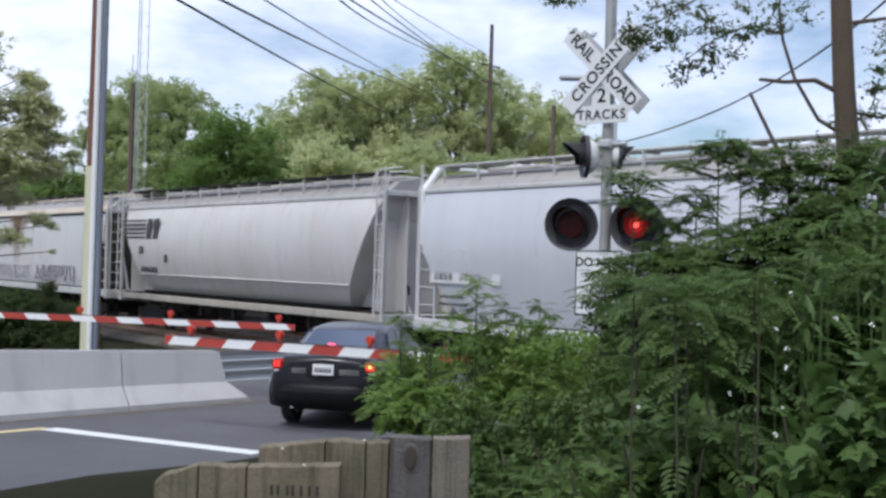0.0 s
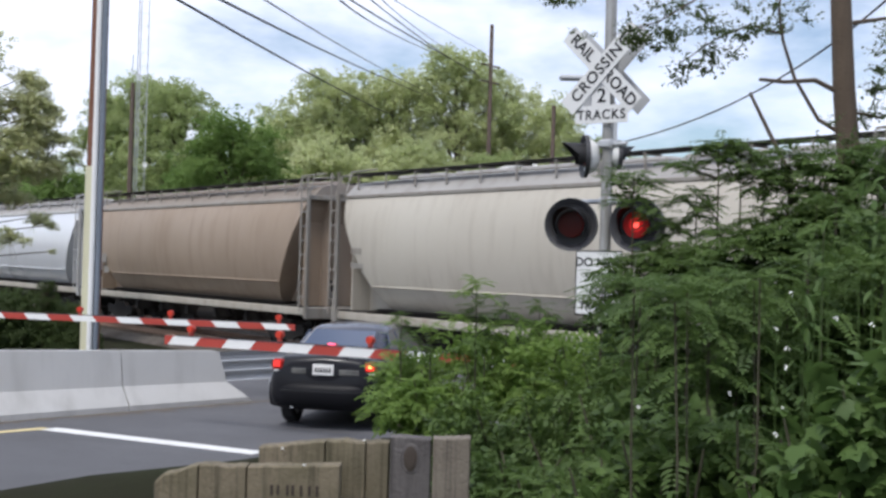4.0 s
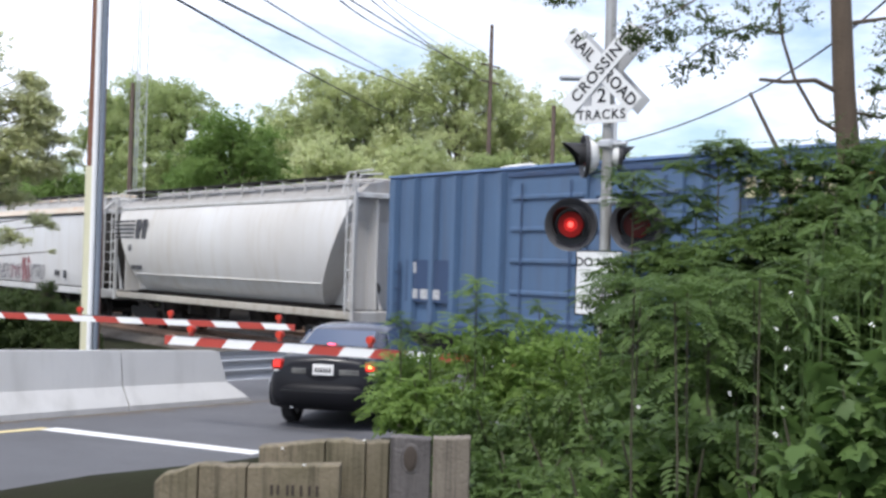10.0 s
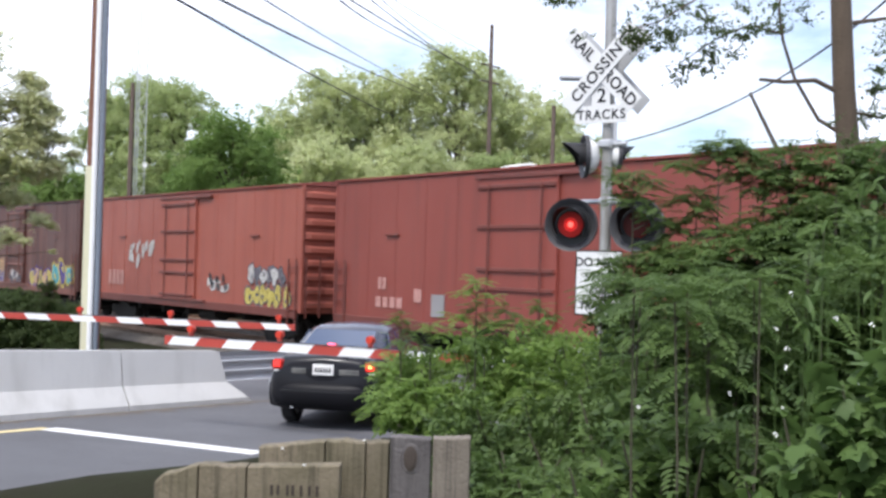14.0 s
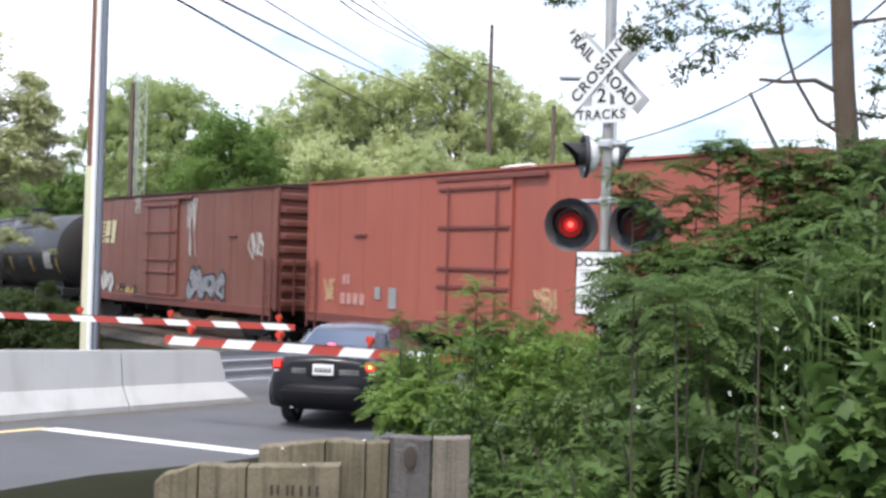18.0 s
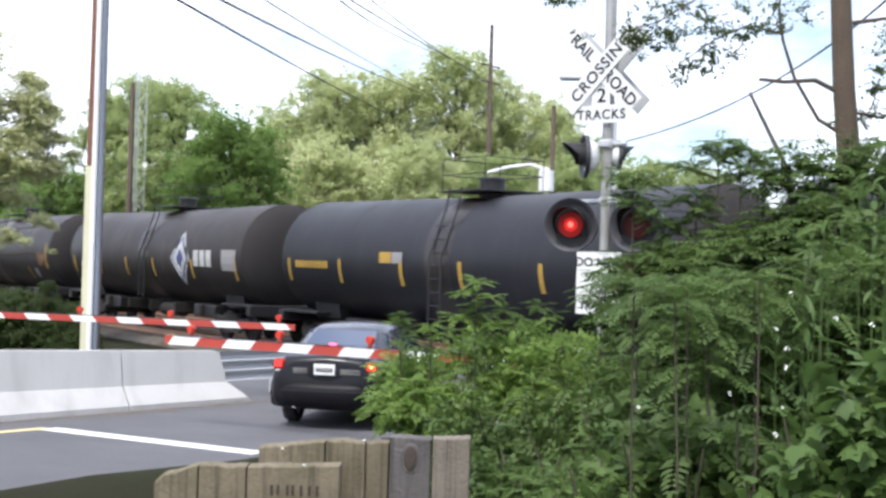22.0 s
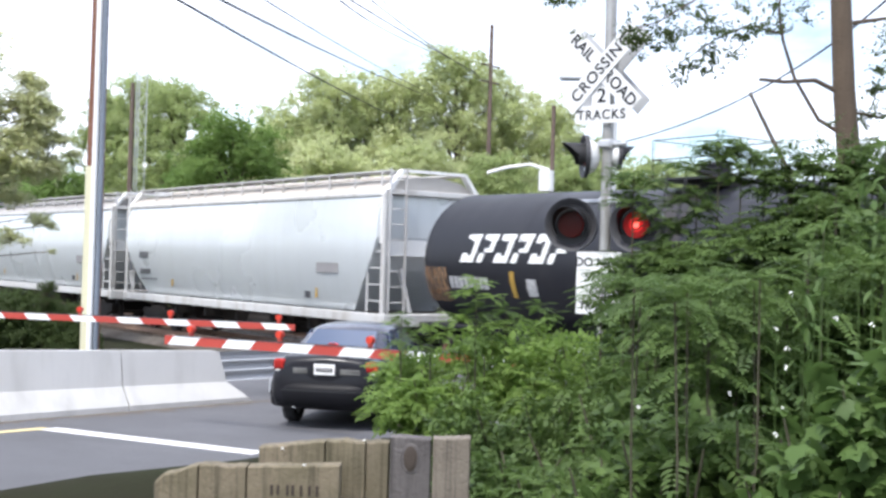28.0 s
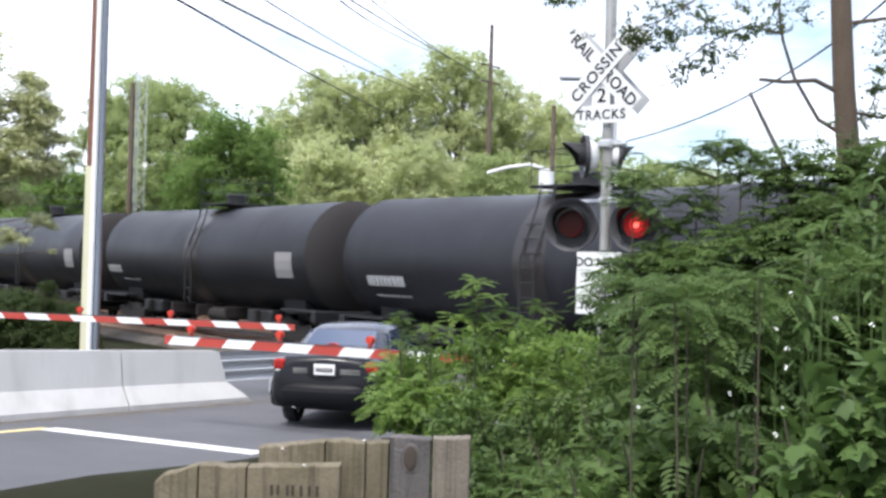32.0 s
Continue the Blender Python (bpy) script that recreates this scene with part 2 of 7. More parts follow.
# ---- mesh tools ----
class Build:
    """Collects faces for one mesh."""

    def __init__(self):
        self.v, self.f = [], []

    def add(self, verts, faces):
        k = len(self.v)
        self.v.extend(tuple(p) for p in verts)
        self.f.extend(tuple(i + k for i in q) for q in faces)
        return self

    def box(self, c, s, b=0.0, m=None):
        """A box with chamfered edges."""
        hx, hy, hz = s[0] / 2, s[1] / 2, s[2] / 2
        if b <= 0:
            vs = [(x * hx, y * hy, z * hz) for z in (-1, 1) for y in (-1, 1) for x in (-1, 1)]
            fs = [(0, 2, 3, 1), (4, 5, 7, 6), (0, 1, 5, 4), (2, 6, 7, 3), (0, 4, 6, 2), (1, 3, 7, 5)]
        else:
            b = min(b, hx * 0.9, hy * 0.9, hz * 0.9)
            vs, ix = [], {}
            for z in (-1, 1):
                for y in (-1, 1):
                    for x in (-1, 1):
                        for a, p in enumerate(((x * hx, y * (hy - b), z * (hz - b)), (x * (hx - b), y * hy, z * (hz - b)), (x * (hx - b), y * (hy - b), z * hz))):
                            ix[x, y, z, a] = len(vs)
                            vs.append(p)
            fs = []
            sg = (-1, 1)
            for e in sg:
                fs.append([ix[e, y, z, 0] for y, z in ((-1, -1), (e, -e), (1, 1), (-e, e))])
                fs.append([ix[x, e, z, 1] for x, z in ((-1, -1), (-e, e), (1, 1), (e, -e))])
                fs.append([ix[x, y, e, 2] for x, y in ((-1, -1), (e, -e), (1, 1), (-e, e))])
            for p in sg:
                for q in sg:
                    fs.append([ix[p, q, -1, 0], ix[p, q, 1, 0], ix[p, q, 1, 1], ix[p, q, -1, 1]])
                    fs.append([ix[p, -1, q, 0], ix[p, -1, q, 2], ix[p, 1, q, 2], ix[p, 1, q, 0]])
                    fs.append([ix[-1, p, q, 1], ix[1, p, q, 1], ix[1, p, q, 2], ix[-1, p, q, 2]])
            for z in sg:
                for y in sg:
                    for x in sg:
                        fs.append([ix[x, y, z, a] for a in range(3)])
        c = Vector(c)
        if m is not None:
            vs = [m @ Vector(p) for p in vs]
        return self.add([Vector(p) + c for p in vs], fs)

    def tube(self, p0, p1, r0, r1=None, n=8, caps=True):
        r1 = r0 if r1 is None else r1
        p0, p1 = Vector(p0), Vector(p1)
        a = (p1 - p0).normalized()
        u = a.orthogonal().normalized()
        w = a.cross(u)
        vs = []
        for p, r in ((p0, r0), (p1, r1)):
            vs += [p + (u * math.cos(2 * math.pi * i / n) + w * math.sin(2 * math.pi * i / n)) * r for i in range(n)]
        fs = [(i, (i + 1) % n, n + (i + 1) % n, n + i) for i in range(n)]
        if caps:
            fs += [tuple(reversed(range(n))), tuple(range(n, 2 * n))]
        return self.add(vs, fs)

    def path(self, pts, r, n=6, taper=None):
        """A bent pipe or branch through points."""
        pts = [Vector(p) for p in pts]
        k = len(pts)
        vs = []
        u = None
        for i, p in enumerate(pts):
            a = (pts[min(i + 1, k - 1)] - pts[max(i - 1, 0)]).normalized()
            if u is None:
                u = a.orthogonal().normalized()
            u = (u - a * u.dot(a)).normalized()
            w = a.cross(u)
            q = r if taper is None else r + (taper - r) * i / (k - 1)
            vs += [p + (u * math.cos(2 * math.pi * j / n) + w * math.sin(2 * math.pi * j / n)) * q for j in range(n)]
        fs = [(i * n + j, i * n + (j + 1) % n, (i + 1) * n + (j + 1) % n, (i + 1) * n + j) for i in range(k - 1) for j in range(n)]
        fs += [tuple(reversed(range(n))), tuple(range((k - 1) * n, k * n))]
        return self.add(vs, fs)

    def loft(self, rings, closed=True, caps=True):
        n = len(rings[0])
        vs = [p for r in rings for p in r]
        last = n if closed else n - 1
        fs = [(i * n + j, i * n + (j + 1) % n, (i + 1) * n + (j + 1) % n, (i + 1) * n + j) for i in range(len(rings) - 1) for j in range(last)]
        if caps:
            fs += [tuple(reversed(range(n))), tuple(range((len(rings) - 1) * n, len(rings) * n))]
        return self.add(vs, fs)

    def prism(self, outline, a, b, axis="y"):
        """A flat outline given thickness from a to b along an axis (outline in the two other axes)."""
        def at(p, t):
            return {"y": (p[0], t, p[1]), "x": (t, p[0], p[1]), "z": (p[0], p[1], t)}[axis]
        n = len(outline)
        vs = [at(p, a) for p in outline] + [at(p, b) for p in outline]
        fs = [tuple(reversed(range(n))), tuple(range(n, 2 * n))] + [(i, (i + 1) % n, n + (i + 1) % n, n + i) for i in range(n)]
        return self.add(vs, fs)

    def mesh(self, name, mat, smooth=35, fix=True):
        me = bpy.data.meshes.new(name)
        me.from_pydata(self.v, [], self.f)
        if fix:
            bm = bmesh.new()
            bm.from_mesh(me)
            bmesh.ops.recalc_face_normals(bm, faces=bm.faces)
            bm.to_mesh(me)
            bm.free()
        mats = mat if isinstance(mat, (list, tuple)) else [mat]
        for m in mats:
            me.materials.append(m)
        if smooth:
            me.polygons.foreach_set("use_smooth", [True] * len(me.polygons))
            me.set_sharp_from_angle(angle=radians(smooth))
        return me


def part(name, b, mat, parent, label="", at=None, smooth=35):
    """One mesh object under a thing or a part; b is a Build or a ready mesh that parts share."""
    me = b.mesh(name, mat, smooth) if isinstance(b, Build) else b
    ob = new(name, me)
    ob.parent = parent
    if at is not None:
        ob.matrix_basis = at
    if label:
        tagged(ob, label)
    return ob


def thing(name, at, label, category, group="", kind=""):
    ob = new(name)
    ob.matrix_basis = at
    ob.empty_display_size = 0.2
    return tagged(ob, label, category, group, kind)


def solid(name, b, mat, label, category="", kind="", at=None, smooth=35, group=""):
    ob = new(name, b.mesh(name, mat, smooth) if isinstance(b, Build) else b)
    if at is not None:
        ob.matrix_basis = at
    return tagged(ob, label, category, group, kind)


def lettering(name, text, size, mat, parent, at, label="", spacing=1.0, align="CENTER"):
    cu = bpy.data.curves.new(name, "FONT")
    cu.body, cu.size, cu.align_x, cu.align_y, cu.extrude, cu.space_character = text, size, align, "CENTER", 0.0015, spacing
    cu.offset = size * 0.02
    tmp = bpy.data.objects.new(name, cu)
    me = bpy.data.meshes.new_from_object(tmp)
    bpy.data.objects.remove(tmp)
    me.materials.clear()
    me.materials.append(mat)
    return part(name, me, mat, parent, label, at)


# ---- ground, road and track ----
THETA = radians(35.83)                      # the track runs away to the left at this angle
AWAY = Vector((-math.sin(THETA), math.cos(THETA), 0))
ACROSS = Vector((math.cos(THETA), math.sin(THETA), 0))
NEAR_SIDE, TRACK = 16.2, 17.7               # distance of the wagons' near sides and of the track's middle
RAIL_Z = -0.05
SPEED = 12.3
ROAD_A = radians(41)                        # the road's heading
ROAD = Vector((math.sin(ROAD_A), math.cos(ROAD_A), 0))
RIGHT = Vector((math.cos(ROAD_A), -math.sin(ROAD_A), 0))
ROAD_LEFT, ROAD_RIGHT = -15.95, -10.65      # barrier foot and near road edge, measured along RIGHT


def smoothstep(a, b, x):
    t = min(max((x - a) / (b - a), 0.0), 1.0)
    return t * t * (3 - 2 * t)


def ground_z(x, y):
    p = Vector((x, y, 0))
    side = p.dot(RIGHT) - ROAD_RIGHT
    track = p.dot(ACROSS)
    bank = 0.85 * smoothstep(0.1, 3.2, side) * (1 - smoothstep(8.5, 12.5, track))
    cut = 0.35 * smoothstep(13.0, 14.6, track) * (1 - smoothstep(24.0, 26.0, track))
    rise = 1.6 * smoothstep(27, 60, track)
    n = 0.05 * noise.noise(Vector((x * 0.7, y * 0.7, 0))) * smoothstep(0, 1.0, side)
    return -0.08 + bank - cut + rise + n


def build_ground():
    b = Build()
    xs = [-3000, -900, -400, -200, -120, -80] + [-60 + 2 * i for i in range(20)] + [-20 + 0.5 * i for i in range(81)] + [22 + 2 * i for i in range(15)] + [60, 90, 150, 300, 800, 3000]
    ys = [-3000, -900, -300, -100, -40, -20, -10] + [-8 + 0.5 * i for i in range(97)] + [42 + 2 * i for i in range(20)] + [90, 110, 150, 250, 500, 1200, 4000]
    vs = [(x, y, ground_z(x, y)) for y in ys for x in xs]
    n = len(xs)
    fs = [(j * n + i, j * n + i + 1, (j + 1) * n + i + 1, (j + 1) * n + i) for j in range(len(ys) - 1) for i in range(n - 1)]
    b.add(vs, fs)
    solid("ground", b, M["ground"], "uneven green and brown verge ground beside the track", "ground", "structure")
    # the road, a slab that crosses the track
    r = Build()
    c = [RIGHT * ROAD_RIGHT, RIGHT * (ROAD_LEFT - 6.5)]
    ring = []
    for s in (-60, 70):
        a0, a1 = c[0] + ROAD * s, c[1] + ROAD * s
        ring.append([(a0.x, a0.y, -0.25), (a0.x, a0.y, 0.0), (a1.x, a1.y, 0.0), (a1.x, a1.y, -0.25)])
    r.loft(ring)
    solid("road", r, M["asphalt"], "worn dark grey asphalt road over the crossing", "road", "structure", smooth=0)


def strip(b, p, q, width, z):
    p, q = Vector((*p, 0)), Vector((*q, 0))
    a = (q - p).normalized()
    w = Vector((-a.y, a.x, 0)) * (width / 2)
    b.add([(*(p - w).xy, z), (*(q - w).xy, z), (*(q + w).xy, z), (*(p + w).xy, z)], [(0, 1, 2, 3)])


def build_lines():
    b = Build()
    strip(b, (-5.25, 16.75), (-2.17, 15.15), 0.3, 0.005)
    solid("stop_line", b, M["line_white"], "worn white stop line painted on the asphalt", "road marking", "structure", smooth=0)
    b = Build()
    e0, e1 = Vector((-5.3, 16.8, 0)), Vector((-5.3, 16.8, 0)) - ROAD * 30
    strip(b, e0.xy, e1.xy, 0.18, 0.005)
    solid("edge_line", b, M["line_yellow"], "thin yellow edge line along the barrier", "road marking", "structure", smooth=0)


def build_gutter():
    b = Build()
    rng = random.Random(4)
    p0 = RIGHT * (ROAD_LEFT + 0.0)
    n = 60
    for i in range(n):
        s = Vector((-3.1, 20.75, 0)).dot(ROAD) + 3 - i * 0.3
        w0, w1 = rng.uniform(0.1, 0.4), rng.uniform(0.1, 0.4)
        a, c = p0 + ROAD * s, p0 + ROAD * (s - 0.3)
        b.add([(a.x, a.y, 0.003), (*(a + RIGHT * w0).xy, 0.003), (*(c + RIGHT * w1).xy, 0.003), (c.x, c.y, 0.003)], [(0, 1, 2, 3)])
    solid("gutter_dirt", b, M["dirt"], "thin line of brown dirt along the barrier", "dirt", "stuff", smooth=0)


build_gutter()


def build_track(at, name):
    """Rails, ties and ballast of one straight track."""
    yaw = math.degrees(math.atan2(AWAY.y, AWAY.x))
    base = ACROSS * at
    m = pose(base.x, base.y, RAIL_Z, 0, 0, yaw)
    t = thing(name, m, "railway track with rusty rails on dark ties", "track", kind="structure")
    b = Build()
    ring = []
    for x in (-700, 700):
        ring.append([(x, -2.6, -0.7), (x, -1.6, -0.2), (x, 1.6, -0.2), (x, 2.6, -0.7)])
    b.loft(ring)
    part("ballast", b, M["ballast"], t, "grey crushed stone ballast", smooth=0)
    for y in (-0.7525, 0.7525):
        b = Build()
        prof = [(-0.07, -0.17), (0.07, -0.17), (0.07, -0.15), (0.012, -0.13), (0.012, -0.04), (0.036, -0.03), (0.036, 0.0), (-0.036, 0.0), (-0.036, -0.03), (-0.012, -0.04), (-0.012, -0.13), (-0.07, -0.15)]
        b.loft([[(x, y + p, z) for p, z in prof] for x in (-700, 700)])
        part("rail", b, M["rail"], t, smooth=0)
    tie = Build().box((0, 0, -0.24), (0.23, 2.6, 0.16), 0.015).mesh("tie", M["tie"], 0)
    for i in range(150):
        part("tie", tie, M["tie"], t, at=pose(-22 + i * 0.55, random.uniform(-0.03, 0.03), random.uniform(-0.01, 0.005), 0, 0, random.uniform(-0.6, 0.6)))


build_ground()
build_lines()
build_track(TRACK, "railway_track")
build_track(TRACK + 4.2, "railway_track")


def build_crossing():
    """Rubber and asphalt panels that fill the crossing between the rails."""
    yaw = math.degrees(math.atan2(AWAY.y, AWAY.x))
    for at in (TRACK, TRACK + 4.2):
        c = ACROSS * at
        mid = RIGHT * ((ROAD_LEFT + ROAD_RIGHT) / 2)
        k = (ACROSS.dot(c) - ACROSS.dot(mid)) / ACROSS.dot(ROAD)
        p = mid + ROAD * k
        along = (p - c).dot(AWAY)
        t = thing("crossing_panel_set", pose(c.x, c.y, RAIL_Z, 0, 0, yaw), "dark rubber crossing panels between the rails", "crossing panel", kind="structure")
        me = Build().box((0, 0, -0.06), (2.4, 1.3, 0.1), 0.01).mesh("panel", M["rubber"], 0)
        for i in range(-3, 4):
            part("panel", me, M["rubber"], t, at=pose(along + i * 2.45, 0, 0))


build_crossing()


# ---- concrete barrier and steel guard rail along the road ----
def build_barrier():
    prof = [(-0.0, 0.0), (0.0, 0.075), (-0.18, 0.33), (-0.255, 0.82), (-0.405, 0.82), (-0.48, 0.33), (-0.61, 0.075), (-0.61, 0.0)]

    def section(length, taper, low, high):
        b = Build()
        rings = []
        for s in (0.012, length - 0.012 - taper, length - 0.012):
            ring = []
            for y, z in prof:
                k = 0.0
                if taper > 0.1 and s > length - 0.02:
                    k = 0.41 * z / 0.33 if z < 0.34 else 0.53
                ring.append((y, s - k, z * (low + (high - low) * (1 - s / length))))
            rings.append(ring)
        b.loft(rings)
        return b
    foot = RIGHT * ROAD_LEFT
    a0 = foot.dot(RIGHT)
    start = Vector((-3.1, 20.75, 0)).dot(ROAD)
    heading = -math.degrees(ROAD_A)
    length = 3.05
    end = start
    for i in range(5):
        length = 2.45 if i == 0 else 3.05
        run = start - end
        p = RIGHT * a0 + ROAD * (end - length)
        end -= length
        me = section(length, 0.6 if i == 0 else 0.02, 1.0 + 0.043 * run, 1.0 + 0.043 * (run + length))
        solid("concrete_barrier", me, M["concrete"], "pale grey concrete road barrier section with a sloped foot" if i else "end section of pale concrete road barrier with a slanted end",
              "barrier", at=pose(p.x, p.y, 0.0, 0, 0, heading), smooth=20, group="barrier sections along the road")
    # three-wave steel beam behind the end of the barrier
    t = thing("steel_guard_rail", pose(*(RIGHT * (a0 - 0.72) + ROAD * (start - 1.0)), 0, 0, heading), "galvanised three-wave steel guard rail behind the barrier", "guard rail")
    ring = []
    for s in (0.0, 4.2):
        k = []
        for i in range(25):
            z = 0.28 + 0.51 * i / 24
            k.append((0.04 * math.cos(i / 24 * 6 * math.pi), s, z))
        ring.append(k + [(y - 0.006, s, z) for y, s, z in reversed(k)])
    part("beam", Build().loft(ring), M["steel"], t, smooth=50)
    for s in (0.3, 2.2, 4.0):
        part("post", Build().box((-0.14, s, 0.39), (0.15, 0.1, 0.78), 0.01), M["steel"], t)


build_barrier()


# ---- the goods train ----
HOP = {}


def shared(key, make):
    if key not in HOP:
        HOP[key] = make()
    return HOP[key]


def truck_parts(car, x0):
    """A two-axle truck: side frames, bolster, wheels and axles."""
    iron = M["iron"]

    def side():
        out = [(-1.15, 0.62), (-1.05, 0.72), (-0.55, 0.66), (-0.35, 0.8), (0.35, 0.8), (0.55, 0.66), (1.05, 0.72), (1.15, 0.62), (1.1, 0.42), (0.85, 0.38), (0.45, 0.24), (-0.45, 0.24), (-0.85, 0.38), (-1.1, 0.42)]
        return Build().prism(out, -0.07, 0.07).mesh("side_frame", iron, 30)

    def wheelset():
        b = Build()
        for y in (-0.75, 0.75):
            s = 1 if y > 0 else -1
            rings = []
            for r, dy in ((0.1, 0.07), (0.2, 0.06), (0.36, 0.03), (0.42, 0.07), (0.42, -0.05), (0.45, -0.07), (0.36, -0.09), (0.2, -0.04), (0.1, -0.06)):
                rings.append([(r * math.cos(a * math.pi / 12), y + s * dy, r * math.sin(a * math.pi / 12)) for a in range(24)])
            b.loft(rings)
        b.tube((0, -1.0, 0), (0, 1.0, 0), 0.08, n=10)
        return b.mesh("wheelset", iron, 40)
    for y in (-1.0, 1.0):
        part("truck_side_frame", shared("side", side), iron, car, at=pose(x0, y, 0))
    part("truck_bolster", shared("bolster", lambda: Build().box((0, 0, 0.6), (0.35, 2.1, 0.3), 0.03).mesh("bolster", iron, 0)), iron, car, at=pose(x0, 0, 0))
    for dx in (-0.87, 0.87):
        part("wheelset", shared("wheelset", wheelset), iron, car, at=pose(x0 + dx, 0, 0.42))


def brake_rigging(car, half):
    """Rods, levers, reservoir and cross-bearers below the floor."""
    reach = half - 4.6

    def rods():
        b = Build()
        for y, z in ((-0.55, 0.72), (-0.35, 0.6), (0.5, 0.7)):
            b.tube((-reach, y, z), (reach, y, z), 0.03, n=6)
        return b.mesh("brake_rod", M["iron"], 30)
    part("brake_rod", shared(("rods", round(reach, 2)), rods), M["iron"], car)
    part("air_reservoir", shared("reservoir", lambda: Build().tube((-0.7, -0.85, 0.72), (0.7, -0.85, 0.72), 0.22, n=14).mesh("air_reservoir", M["iron"], 30)), M["iron"], car, at=pose(1.1, 0, 0))
    bearer = shared("bearer", lambda: Build().box((0, 0, 0.82), (0.16, 2.5, 0.34), 0.02).mesh("cross_bearer", M["iron"], 0))
    for i in range(5):
        part("cross_bearer", bearer, M["iron"], car, at=pose(-reach + i * reach / 2, 0, 0))


def couplers(car, half):
    brake_rigging(car, half)
    for s in (-1, 1):
        me = shared("coupler", lambda: Build().box((0.45, 0, 0.85), (0.9, 0.16, 0.16), 0.03).box((0.92, 0, 0.85), (0.22, 0.34, 0.3), 0.06).mesh("coupler", M["iron"], 30))
        part("coupler", me, M["iron"], car, at=pose(s * (half - 1.03), 0, 0, 0, 0, 0 if s > 0 else 180))


def ladder_mesh(width, z0, z1, mat, key):
    def make():
        b = Build()
        for x in (-width / 2, width / 2):
            b.box((x, 0, (z0 + z1) / 2), (0.06, 0.03, z1 - z0), 0.006)
        k = int((z1 - z0) / 0.38)
        for i in range(1, k + 1):
            z = z0 + i * (z1 - z0) / (k + 0.6)
            b.tube((-width / 2, -0.0, z), (width / 2, 0.0, z), 0.017, n=6)
        return b.mesh("ladder", mat, 30)
    return shared(("ladder", key, width, z0, z1), make)


def marks(car, rows, mat, y, side_z=None, name="marking"):
    """Unreadable reporting marks: thin painted bars. rows: x, z, length, height, bars."""
    for x, z, length, height, count in rows:
        b = Build()
        step = length / count
        for i in range(count):
            w = step * (0.72 if count > 1 else 1.0)
            b.box((x - length / 2 + step * (i + 0.5), y if side_z is None else side_z(z), z), (w, 0.006, height))
        part(name, b, mat, car, smooth=0)


def hopper_profile(kind):
    if kind == "round":
        pts = [(0.8, 1.16), (1.04, 1.33), (1.22, 1.55), (1.365, 1.82), (1.375, 1.85), (1.455, 2.15), (1.515, 2.5), (1.54, 2.85), (1.53, 3.2), (1.48, 3.55), (1.38, 3.87), (1.29, 4.07)]
    elif kind == "flat":
        pts = [(1.42, 1.25), (1.45, 1.32), (1.48, 1.8), (1.5, 2.4), (1.5, 3.0), (1.49, 3.5), (1.46, 3.9), (1.455, 3.98)]
    else:
        pts = [(1.24, 1.22), (1.34, 1.5), (1.43, 1.85), (1.5, 2.25), (1.535, 2.65), (1.54, 3.05), (1.51, 3.45), (1.45, 3.8), (1.38, 4.1)]
    return pts


def side_y(kind):
    pts = hopper_profile(kind)

    def at(z):
        for (y0, z0), (y1, z1) in zip(pts, pts[1:]):
            if z0 <= z <= z1:
                return -(y0 + (y1 - y0) * (z - z0) / (z1 - z0)) - 0.006
        return -1.54
    return at


